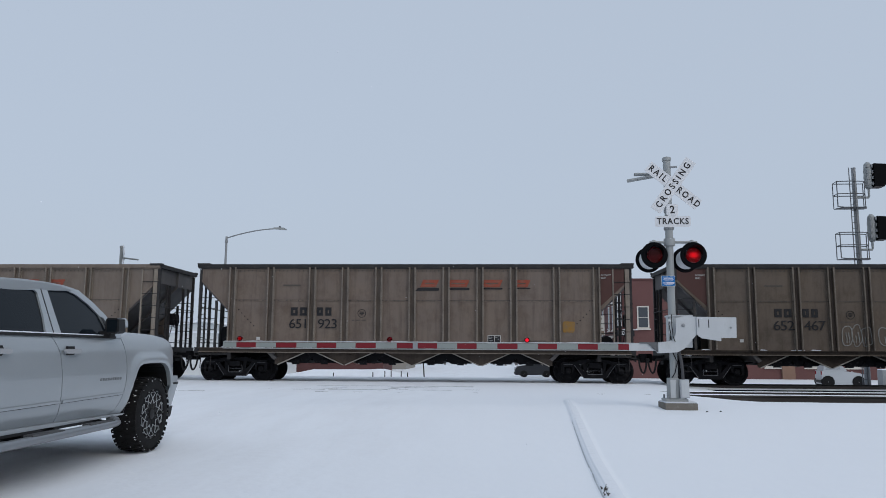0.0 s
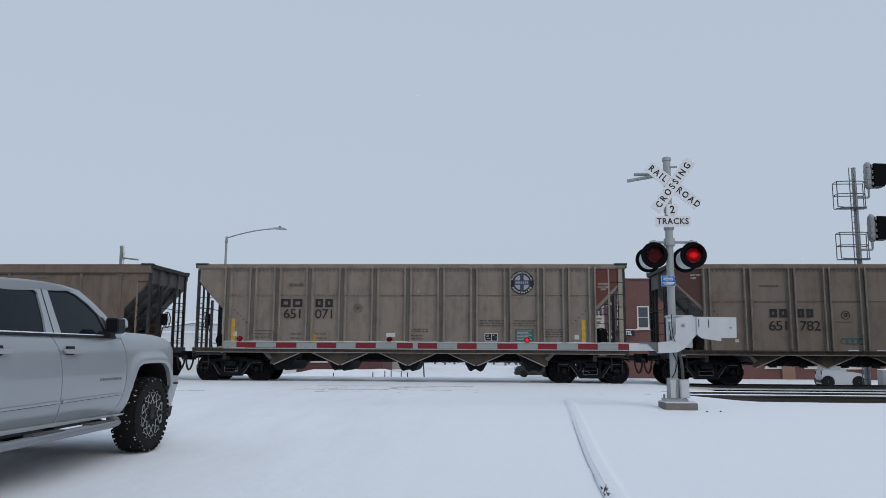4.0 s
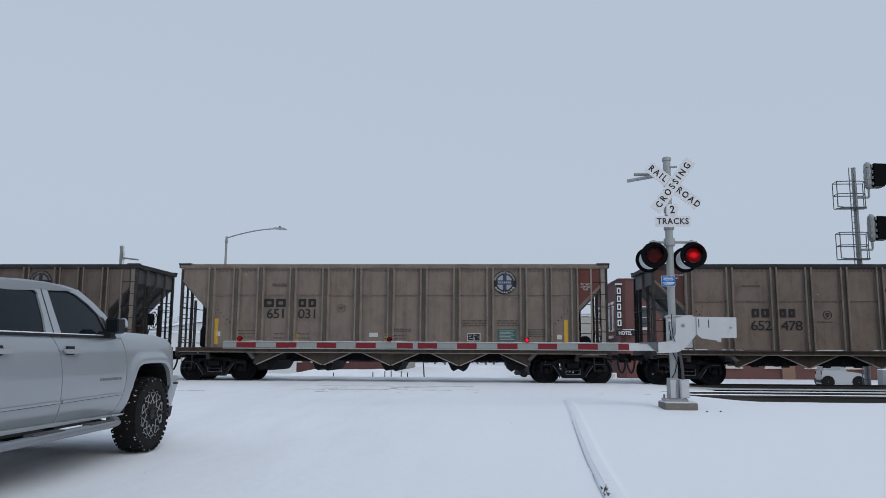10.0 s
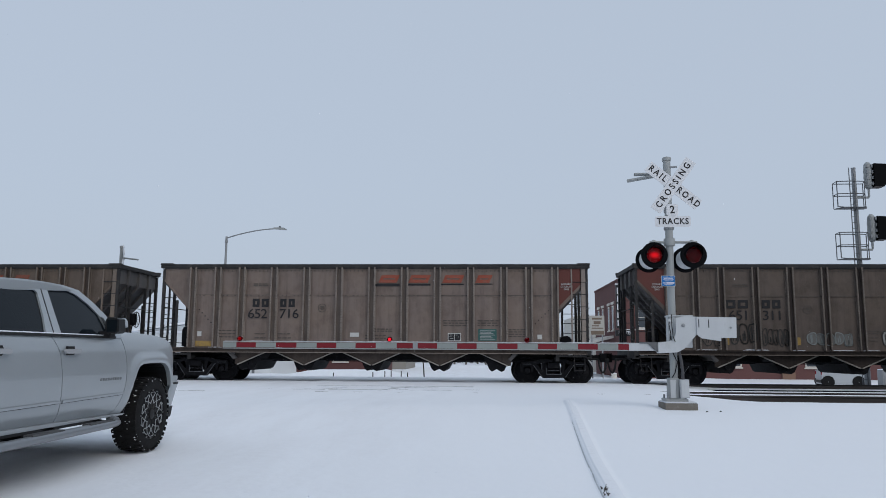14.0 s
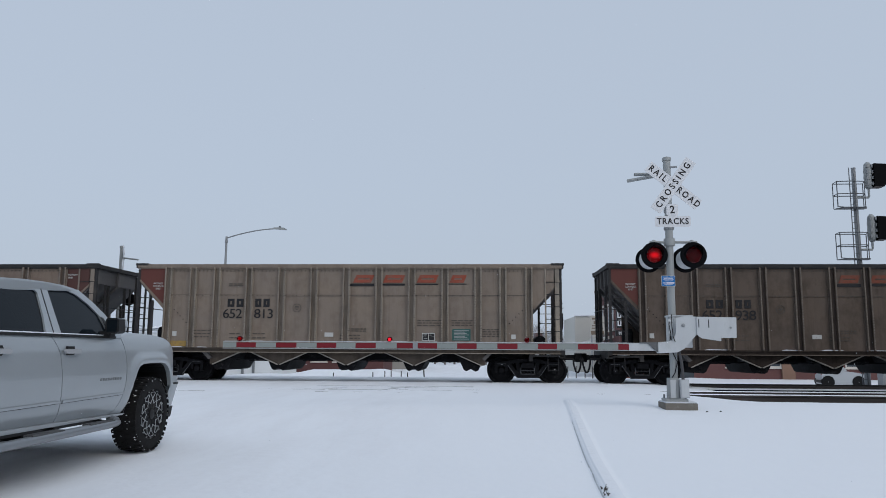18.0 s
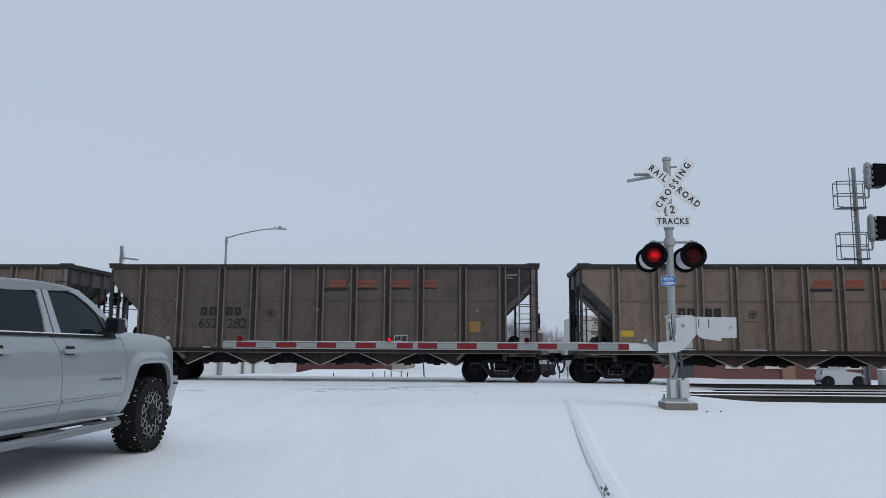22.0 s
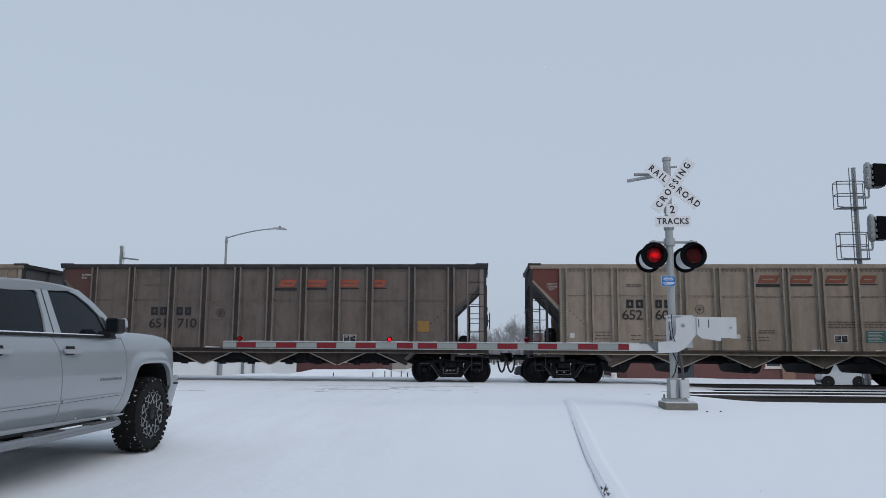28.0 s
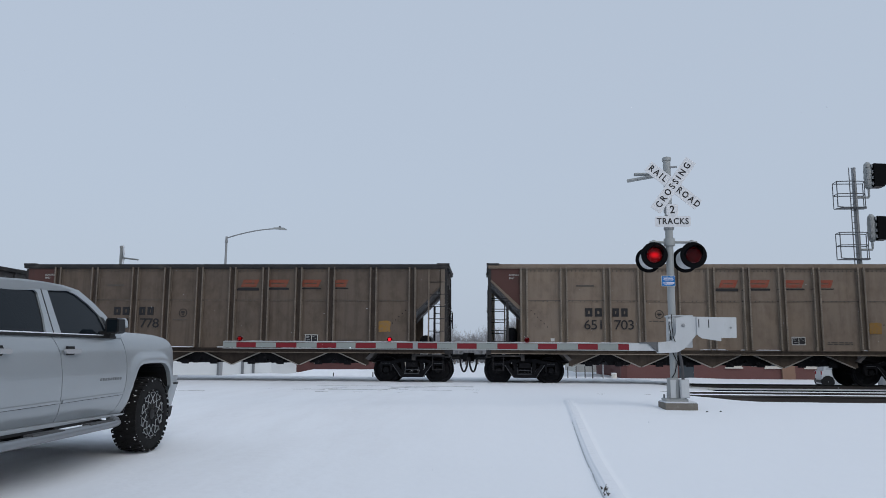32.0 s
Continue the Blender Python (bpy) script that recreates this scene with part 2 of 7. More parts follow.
def ground_sheet():
    def steps(a, b, n):
        return [a + (b - a) * i / n for i in range(n)]
    xs = steps(-3000, -400, 4) + steps(-400, -60, 10) + steps(-60, -14, 30) + steps(-14, -1, 70) + steps(-1, 3, 240) + steps(3, 14, 90) + steps(14, 60, 34) + steps(60, 400, 10) + steps(400, 3001, 4) + [3001]
    ys = steps(-400, -30, 4) + steps(-30, 0, 10) + steps(0, 18, 120) + steps(18, 22, 40) + steps(22, 25, 12) + steps(25, 33, 60) + steps(33, 90, 70) + steps(90, 300, 20) + steps(300, 3001, 6) + [3001]
    verts = [(x, y, ground_z(x, y)) for y in ys for x in xs]
    n = len(xs)
    faces = [(j * n + i, j * n + i + 1, (j + 1) * n + i + 1, (j + 1) * n + i) for j in range(len(ys) - 1) for i in range(n - 1)]
    me = bpy.data.meshes.new("ground")
    me.from_pydata(verts, [], faces)
    me.polygons.foreach_set("use_smooth", [True] * len(faces))
    me.materials.append(snow_material())
    return tagged(new("ground", me), "snow-covered road and open ground at the crossing", "ground", kind="structure")


def snow_material():
    """Fresh snow, with grey slush and tyre dirt in long streaks on the travelled lane."""
    m = bpy.data.materials.new("road_snow")
    m.use_nodes = True
    nt = m.node_tree
    b = nt.nodes["Principled BSDF"]
    b.inputs["Roughness"].default_value = 0.8
    tc = nt.nodes.new("ShaderNodeTexCoord")
    mp = nt.nodes.new("ShaderNodeMapping")
    mp.inputs["Scale"].default_value = (1.3, 0.28, 1)
    mp.inputs["Rotation"].default_value = (0, 0, radians(-8))
    nt.links.new(tc.outputs["Object"], mp.inputs[0])
    n1 = nt.nodes.new("ShaderNodeTexNoise")
    n1.inputs["Scale"].default_value, n1.inputs["Detail"].default_value, n1.inputs["Roughness"].default_value = 0.8, 7, 0.68
    nt.links.new(mp.outputs[0], n1.inputs[0])
    n2 = nt.nodes.new("ShaderNodeTexNoise")
    n2.inputs["Scale"].default_value, n2.inputs["Detail"].default_value = 9, 8
    nt.links.new(tc.outputs["Object"], n2.inputs[0])
    sep = nt.nodes.new("ShaderNodeSeparateXYZ")
    nt.links.new(tc.outputs["Object"], sep.inputs[0])
    lane = nt.nodes.new("ShaderNodeMapRange")
    lane.interpolation_type = "SMOOTHSTEP"
    lane.inputs[1].default_value, lane.inputs[2].default_value = 0.6, -2.6
    nt.links.new(sep.outputs[0], lane.inputs[0])
    dirt = nt.nodes.new("ShaderNodeMapRange")
    dirt.inputs[1].default_value, dirt.inputs[2].default_value, dirt.inputs[4].default_value = 0.40, 0.75, 0.8
    nt.links.new(n1.outputs[0], dirt.inputs[0])
    mul = nt.nodes.new("ShaderNodeMath")
    mul.operation = "MULTIPLY"
    nt.links.new(dirt.outputs[0], mul.inputs[0])
    nt.links.new(lane.outputs[0], mul.inputs[1])
    fine = nt.nodes.new("ShaderNodeMapRange")
    fine.inputs[1].default_value, fine.inputs[2].default_value, fine.inputs[3].default_value, fine.inputs[4].default_value = 0.3, 0.7, 0.55, 1.0
    nt.links.new(n2.outputs[0], fine.inputs[0])
    mul2 = nt.nodes.new("ShaderNodeMath")
    mul2.operation = "MULTIPLY"
    nt.links.new(mul.outputs[0], mul2.inputs[0])
    nt.links.new(fine.outputs[0], mul2.inputs[1])
    mix = nt.nodes.new("ShaderNodeMix")
    mix.data_type = "RGBA"
    mix.inputs[6].default_value, mix.inputs[7].default_value = (0.82, 0.85, 0.89, 1), (0.70, 0.715, 0.745, 1)
    nt.links.new(mul2.outputs[0], mix.inputs[0])
    nt.links.new(mix.outputs[2], b.inputs["Base Color"])
    bp = nt.nodes.new("ShaderNodeBump")
    bp.inputs["Strength"].default_value, bp.inputs["Distance"].default_value = 0.28, 0.03
    nt.links.new(n2.outputs[0], bp.inputs["Height"])
    nt.links.new(bp.outputs[0], b.inputs["Normal"])
    return m


ground_sheet()


def rail_mesh(a, b):
    bm = bmesh.new()
    slab(bm, [(-0.07, -0.18), (0.07, -0.18), (0.07, -0.165), (0.012, -0.14), (0.012, -0.05), (0.036, -0.038), (0.036, -0.006), (0.028, 0), (-0.028, 0), (-0.036, -0.006), (-0.036, -0.038), (-0.012, -0.05), (-0.012, -0.14), (-0.07, -0.165)], a, b, "x")
    return mesh_of("rail", bm, RAIL)


for y in (NEAR_Y, TRAIN_Y):
    track = thing("railway_track", "dark steel rails beside snow at the crossing", "railway track", "tracks", "structure", pose(0, y, 0 if y == NEAR_Y else -0.06))
    rail = rail_mesh(-60, 60)
    for s in (-1, 1):
        part("rail", rail, None, track, at=pose(0, s * 0.7525, 0))
    tie = mesh_of("tie", made(box, -0.11, 0.11, -0.85, 0.85, -0.36, -0.19), TIE)
    if y == NEAR_Y:
        part("ballast_bed", made(box, 4.6, 60, -1.9, 0.86, -0.4, -0.181), BALLAST, track, "dark ballast between the snow")
        part("ballast_bed", made(box, 4.8, 60, 0.862, 6.1, -0.4, -0.186), BALLAST, track, "dark ballast between the tracks")
    if y == NEAR_Y:
        for s in (-1, 1):
            bm = bmesh.new()
            slab(bm, [(s * 0.7525 - 0.034, 0.001), (s * 0.7525 - 0.026, 0.024), (s * 0.7525 + 0.026, 0.024), (s * 0.7525 + 0.034, 0.001)], 5.2, 60, "x")
            part("rail_snow", bm, SNOW, track, "thin snow along the rail head")
    for i in range(60):
        part("tie", tie, None, track, at=pose(4.6 + 0.52 * i, 0, 0))


def kerb():
    """The kerb: its top, thinly snowed over, and a grey line along its edge, the snow ridge's shade put into both
    colours.
    """
    # grey in both pieces paints the soft shade along the snow ridge
    conc = mat("dirty_concrete", (0.50, 0.52, 0.545), 0.9, vary=0.18, scale=6, stain=(0.66, 0.69, 0.73), amount=0.75)
    top = thing("kerb", "low concrete kerb half buried in snow", "kerb", kind="structure")
    ys = [0.1 * i for i in range(10, 164)]
    face, cover = bmesh.new(), bmesh.new()
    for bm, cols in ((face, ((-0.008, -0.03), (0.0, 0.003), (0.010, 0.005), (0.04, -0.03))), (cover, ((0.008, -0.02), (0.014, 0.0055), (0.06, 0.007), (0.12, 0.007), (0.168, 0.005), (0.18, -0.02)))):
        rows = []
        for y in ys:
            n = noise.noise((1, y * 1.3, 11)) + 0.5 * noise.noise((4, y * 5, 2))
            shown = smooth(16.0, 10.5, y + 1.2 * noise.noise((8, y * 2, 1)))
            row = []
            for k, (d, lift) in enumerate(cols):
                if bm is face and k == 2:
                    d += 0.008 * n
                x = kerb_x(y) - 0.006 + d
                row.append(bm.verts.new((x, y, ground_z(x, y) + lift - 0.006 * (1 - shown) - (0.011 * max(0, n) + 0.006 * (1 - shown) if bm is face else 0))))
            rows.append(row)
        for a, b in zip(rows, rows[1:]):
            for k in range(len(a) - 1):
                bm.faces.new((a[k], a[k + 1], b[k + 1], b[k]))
    part("kerb_face", face, conc, top, "grey concrete edge, its soft shade in the colour")
    part("kerb_top", cover, mat("thin_grey_snow", (0.77, 0.80, 0.845), 0.85, vary=0.10, scale=5, stain=(0.62, 0.64, 0.67), amount=0.45, bump=0.5, grain=30), top, "thin snow on the kerb top, greyed like soft shade")


kerb()
STONE = mat("dark_stone", (0.05, 0.048, 0.046), 0.9, vary=0.4, scale=20, bump=0.5)
bm = bmesh.new()
rnd = random.Random(8)
for i in range(46):
    x, y = (rnd.uniform(7.6, 12), rnd.uniform(16.9, 18.0)) if i > 1 else (4.0 + 0.24 * i, 13.95)
    r = rnd.uniform(0.016, 0.045) if i > 1 else 0.022
    bmesh.ops.create_icosphere(bm, subdivisions=1, radius=r, matrix=Matrix.Translation((x, y, ground_z(x, y) + r * 0.3)) @ Matrix.Diagonal((1, rnd.uniform(0.7, 1.3), 0.7, 1)))
part("loose_ballast", bm, STONE)
tagged(bpy.data.objects["loose_ballast"], "dark ballast stones scattered on the snow", "stones", kind="stuff")
bm = bmesh.new()
for i in range(22):
    y = rnd.choice((6.55, 6.75, 6.9)) + rnd.uniform(-0.05, 0.05)
    x = kerb_x(y) + rnd.uniform(0.015, 0.045)
    z = ground_z(x, y)
    rod(bm, (x, y, z - 0.01), (x + rnd.uniform(-0.02, 0.02), y + rnd.uniform(-0.03, 0.03), z + rnd.uniform(0.006, 0.02)), 0.009, 0.004, 4)
part("dry_grass", bm, mat("dead_grass", (0.085, 0.08, 0.07), 0.9, vary=0.3))
MARKS = bmesh.new()
rnd = random.Random(31)
for y, runs in ((22.45, ((-4.9, -3.6), (-3.4, -1.9), (-1.7, -0.7))), (21.6, ((-4.6, -3.9), (-2.6, -1.4))), (20.2, ((-5.1, -4.2), (-4.1, -2.9), (-1.9, -0.9)))):
    for a, b in runs:
        x = a
        while x < b:
            w, z = rnd.uniform(0.2, 0.5), ground_z(x, y)
            box(MARKS, x, x + w, y - 0.012, y + 0.012, z - 0.03, z + rnd.uniform(0.004, 0.012))
            x += w
for k in range(12):
    f = k / 12
    x, y = -2.75 + 0.62 * f, 20.0 + 2.3 * f
    z = ground_z(x, y)
    slab(MARKS, [(x, y), (x + 0.09, y), (x + 0.10, y + 0.17), (x + 0.05, y + 0.17)], z - 0.03, z + 0.012 - 0.008 * f, "z")
part("crossing_edges", MARKS, mat("snowy_crossing_timber", (0.42, 0.43, 0.45), 0.9, vary=0.3, scale=6, stain=(0.6, 0.62, 0.65), amount=0.5))
tagged(bpy.data.objects["crossing_edges"], "edges of crossing panels showing through the snow", "crossing panels", kind="stuff")
tagged(bpy.data.objects["dry_grass"], "dead grass poking through the kerb snow", "grass", kind="stuff")


# ---- coal train ----
PITCH = 16.18
RAIL_Z = -0.06
WHEEL_Z = 0.457 + RAIL_Z
HALF_W = 1.58
TOP, SILL = 4.0, 0.98
DEEP_RED = mat("faded_oxide_red_paint", (0.112, 0.038, 0.031), 0.75, vary=0.25, scale=2, stain=(0.07, 0.03, 0.024), amount=0.5, streak=3)
DEEP_BROWN = mat("faded_maroon_paint", (0.075, 0.035, 0.03), 0.75, vary=0.25, scale=2, stain=(0.04, 0.028, 0.024), amount=0.5, streak=3)
END_YELLOW = mat("grimy_yellow_paint", (0.36, 0.225, 0.035), 0.7, vary=0.35, scale=4, stain=(0.12, 0.085, 0.04), amount=0.8, streak=3)
YELLOW = mat("safety_yellow_paint", (0.50, 0.31, 0.035), 0.65, vary=0.35, scale=6, stain=(0.2, 0.14, 0.06), amount=0.7)
OLD_ORANGE = mat("rubbed_orange_paint", (0.27, 0.145, 0.03), 0.8, vary=0.45, scale=9, stain=(0.13, 0.10, 0.075), amount=1.0)
OLD_YELLOW = mat("faded_yellow_paint", (0.36, 0.23, 0.06), 0.75, vary=0.45, scale=9, stain=(0.12, 0.095, 0.07), amount=1.0)
BLACK_PAINT = mat("black_stencil_paint", (0.018, 0.018, 0.02), 0.7, vary=0.3, scale=9)
FAINT = mat("worn_stencil_paint", (0.08, 0.07, 0.061), 0.8, vary=0.4, scale=12)
WHITE_PAINT = mat("dirty_white_paint", (0.46, 0.46, 0.445), 0.7, vary=0.25, scale=12, stain=(0.25, 0.23, 0.2), amount=0.4)
LOGO_RED = mat("faded_orange_red_paint", (0.265, 0.062, 0.037), 0.7, vary=0.4, scale=7, stain=(0.14, 0.085, 0.065), amount=0.8)
LOGO_WORN = mat("worn_orange_red_paint", (0.20, 0.055, 0.032), 0.75, vary=0.4, scale=7, stain=(0.1, 0.07, 0.055), amount=0.9)
TEAL = mat("weathered_teal_decal", (0.036, 0.102, 0.093), 0.6, vary=0.2, scale=9)
NAVY = mat("emblem_navy_paint", (0.03, 0.045, 0.10), 0.7, vary=0.3, scale=8)
PALE = mat("emblem_pale_paint", (0.29, 0.30, 0.30), 0.7, vary=0.2, scale=9)
MARK_PATCH = mat("grimy_pale_patch", (0.33, 0.32, 0.30), 0.75, vary=0.3, scale=9, stain=(0.16, 0.145, 0.125), amount=0.5)
PALE_WORN = mat("emblem_worn_paint", (0.14, 0.135, 0.13), 0.75, vary=0.4, scale=9, stain=(0.07, 0.06, 0.055), amount=0.8)
GRAF_WHITE = mat("sprayed_white_paint", (0.30, 0.30, 0.29), 0.7, vary=0.45, scale=6, stain=(0.11, 0.10, 0.085), amount=1.0)
GRAF_GREY = mat("faded_sprayed_grey", (0.15, 0.155, 0.15), 0.75, vary=0.5, scale=5, stain=(0.09, 0.08, 0.07), amount=1.0)
GRAF_PALE = mat("faded_sprayed_blue_grey", (0.19, 0.21, 0.21), 0.75, vary=0.4, scale=6)
GRAF_DARK = mat("sprayed_black_paint", (0.04, 0.038, 0.036), 0.7, vary=0.3, scale=6)
GRAF_GREEN = mat("sprayed_green_paint", (0.05, 0.10, 0.08), 0.7, vary=0.3, scale=6)
# hopper plate edges: the light they catch is put into this pale colour
EDGE = mat("scuffed_plate_edge", (0.30, 0.28, 0.25), 0.6, 0.2, vary=0.3, scale=9)
FLANGE = {p.name: car_paint("rubbed_" + p.name, c, tuple(v * 0.55 for v in c), 0.68, 0.6, 0.5) for p, c in ((PAINT_TAN, (0.25, 0.215, 0.175)), (PAINT_MID, (0.19, 0.162, 0.135)), (PAINT_FAWN, (0.215, 0.185, 0.155)), (PAINT_BROWN, (0.155, 0.13, 0.11)), (PAINT_DARK, (0.135, 0.115, 0.097)))}
# rib channel backs: car paint darkened to put in the channel's shade
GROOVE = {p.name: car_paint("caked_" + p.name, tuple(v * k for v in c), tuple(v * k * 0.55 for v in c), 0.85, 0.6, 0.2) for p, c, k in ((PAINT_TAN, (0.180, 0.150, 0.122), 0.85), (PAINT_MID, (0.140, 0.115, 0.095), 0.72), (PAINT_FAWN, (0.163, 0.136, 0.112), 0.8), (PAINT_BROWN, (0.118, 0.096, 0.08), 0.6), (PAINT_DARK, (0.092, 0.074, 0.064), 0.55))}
# sills and hopper plates: car paint darkened, shade below the body put in
LOWER_SHADE = {p.name: car_paint("coal_splashed_" + p.name, tuple(v * 0.41 for v in c), tuple(v * 0.22 for v in c), 0.85, 0.7, 0.3) for p, c in ((PAINT_TAN, (0.180, 0.146, 0.118)), (PAINT_MID, (0.140, 0.112, 0.092)), (PAINT_FAWN, (0.163, 0.132, 0.108)), (PAINT_BROWN, (0.118, 0.094, 0.077)), (PAINT_DARK, (0.092, 0.073, 0.061)))}
RIVET = mat("rubbed_bare_rivets", (0.13, 0.112, 0.096), 0.65, 0.1, vary=0.35, scale=5, stain=(0.30, 0.27, 0.235), amount=0.75)
RUBBER = mat("black_rubber", (0.018, 0.018, 0.019), 0.75, vary=0.3, scale=20)
SOOT = mat("sooty_end_steel", (0.026, 0.025, 0.026), 0.72, 0.1, vary=0.5, scale=2.5, stain=(0.062, 0.054, 0.047), amount=0.55, bump=0.15)
# dusty slope sheets, greyed lighter with the sky's sheen put into the colour
SLOPE = mat("dusty_slope_steel", (0.085, 0.08, 0.08), 0.6, 0.15, vary=0.5, scale=2.0, stain=(0.12, 0.108, 0.095), amount=0.55, streak=2, bump=0.1)
PACKED = mat("packed_snow", (0.62, 0.64, 0.68), 0.85, vary=0.12, scale=6, bump=0.5, grain=30)


def wheelset_mesh():
    bm = bmesh.new()
    for s in (-1, 1):
        lathe(bm, [(0.09, s * 0.79), (0.17, s * 0.81), (0.20, s * 0.80), (0.36, s * 0.745), (0.40, s * 0.785), (0.452, s * 0.785), (0.457, s * 0.70), (0.484, s * 0.69), (0.482, s * 0.66), (0.40, s * 0.655), (0.2, s * 0.69), (0.09, s * 0.66)], sides=36)
        for i in range(6):
            a = math.pi * i / 3
            rod(bm, (0.28 * math.cos(a), s * 0.77, 0.28 * math.sin(a)), (0.28 * math.cos(a), s * 0.795, 0.28 * math.sin(a)), 0.022, sides=5)
    rod(bm, (0, -0.95, 0), (0, 0.95, 0), 0.085, sides=12)
    return mesh_of("wheelset", bm, BLACK)


def side_frame_mesh():
    bm = bmesh.new()
    a, b = -0.09, 0.09
    slab(bm, [(-1.12, 0.60), (-1.08, 0.68), (-0.62, 0.71), (-0.42, 0.78), (0.42, 0.78), (0.62, 0.71), (1.08, 0.68), (1.12, 0.60), (0.62, 0.60), (0.40, 0.66), (-0.40, 0.66), (-0.62, 0.60)], a, b)
    for s in (-1, 1):
        slab(bm, [(s * 0.70, 0.60), (s * 0.55, 0.60), (s * 0.26, 0.24), (s * 0.36, 0.15)], a, b)
        slab(bm, [(s * 0.40, 0.66), (s * 0.27, 0.66), (s * 0.27, 0.26), (s * 0.34, 0.26)], a + 0.02, b - 0.02)
        slab(bm, [(s * 1.12, 0.62), (s * 1.10, 0.34), (s * 1.03, 0.30), (s * 1.01, 0.60)], a, b)
        slab(bm, [(s * 0.77, 0.62), (s * 0.75, 0.36), (s * 0.70, 0.36), (s * 0.66, 0.62)], a, b)
        box(bm, s * 0.89 - 0.12, s * 0.89 + 0.12, a + 0.01, b - 0.01, 0.54, 0.62)
    slab(bm, [(-0.38, 0.15), (0.38, 0.15), (0.30, 0.27), (-0.30, 0.27)], a, b)
    bmesh.ops.bevel(bm, geom=[e for e in bm.edges if e.is_manifold and e.calc_face_angle(0) > 1.2], offset=0.012, segments=1, affect="EDGES")
    return mesh_of("side_frame", bm, BLACK)


def spring_mesh():
    bm = bmesh.new()
    for x in (-0.18, -0.06, 0.06, 0.18):
        turns, n = 4.0, 26
        pts = [(x + 0.05 * math.cos(2 * math.pi * turns * i / n), 0.05 * math.sin(2 * math.pi * turns * i / n), 0.27 + 0.24 * i / n) for i in range(n + 1)]
        pipe(bm, pts, 0.014, 4)
    return mesh_of("spring_nest", bm, BLACK)


def cap_mesh():
    bm = bmesh.new()
    lathe(bm, [(0.10, 0.10), (0.105, -0.03), (0.085, -0.06), (0.03, -0.065)], sides=16)
    for i in range(3):
        a = 2 * math.pi * i / 3 + 0.5
        rod(bm, (0.06 * math.cos(a), -0.06, 0.06 * math.sin(a)), (0.06 * math.cos(a), -0.085, 0.06 * math.sin(a)), 0.016, sides=6)
    return mesh_of("bearing_cap", bm, BLACK)


def bolster_mesh():
    bm = bmesh.new()
    slab(bm, [(-1.22, 0.50), (-1.22, 0.66), (-0.4, 0.74), (0.4, 0.74), (1.22, 0.66), (1.22, 0.50), (0.5, 0.38), (-0.5, 0.38)], -0.2, 0.2, "x")
    lathe(bm, [(0.2, 0.74), (0.2, 0.86)], "z", 16)
    for s in (-1, 1):
        box(bm, -0.62, -0.52, s * 0.62 - 0.12, s * 0.62 + 0.12, 0.32, 0.6)
        box(bm, 0.52, 0.62, s * 0.62 - 0.12, s * 0.62 + 0.12, 0.32, 0.6)
    box(bm, -0.6, -0.5, -0.85, 0.85, 0.38, 0.46)
    box(bm, 0.5, 0.6, -0.85, 0.85, 0.38, 0.46)
    return mesh_of("bolster", bm, BLACK)


def pale_strip_mesh():
    """Pale strips on a side frame, round the spring opening and over the bearings: dust, and highlights put into the
    colour.
    """
    bm = bmesh.new()
    for x0, x1, z0, z1 in ((-0.24, 0.24, 0.272, 0.292), (-0.22, 0.22, 0.52, 0.535), (-0.245, -0.225, 0.30, 0.50), (0.225, 0.245, 0.30, 0.50), (-0.2, 0.2, 0.40, 0.412)):
        box(bm, x0, x1, -0.097, -0.088, z0, z1)
    for x in (-0.89, 0.89):
        box(bm, x - 0.15, x + 0.15, -0.098, -0.09, 0.612, 0.624)
    for s in (-1, 1):
        slab(bm, [(s * 0.69, 0.585), (s * 0.67, 0.585), (s * 0.385, 0.185), (s * 0.40, 0.18)], -0.097, -0.091)
    return mesh_of("wear_strip", bm, mat("scuffed_dusty_steel", (0.13, 0.135, 0.145), 0.5, 0.2, vary=0.5, scale=9, stain=(0.03, 0.03, 0.032), amount=0.8))


PALE_STRIP = pale_strip_mesh()
WHEELSET, SIDE_FRAME, SPRINGS, CAP, BOLSTER = wheelset_mesh(), side_frame_mesh(), spring_mesh(), cap_mesh(), bolster_mesh()
RIBS = {"A": (0, 1.15, 2.3, 3.43, 4.87, 6.2), "B": (0, 1.12, 2.24, 3.37, 4.49, 5.33, 6.2), "C": (0, 2.15, 4.72, 6.15)}
HALF_L = {"A": 7.45, "B": 7.37, "C": 7.28}
SEAM = {"A": 2.73, "B": 2.9, "C": 0}
VALLEYS = (-4.65, -2.32, 0.0, 2.32, 4.65)


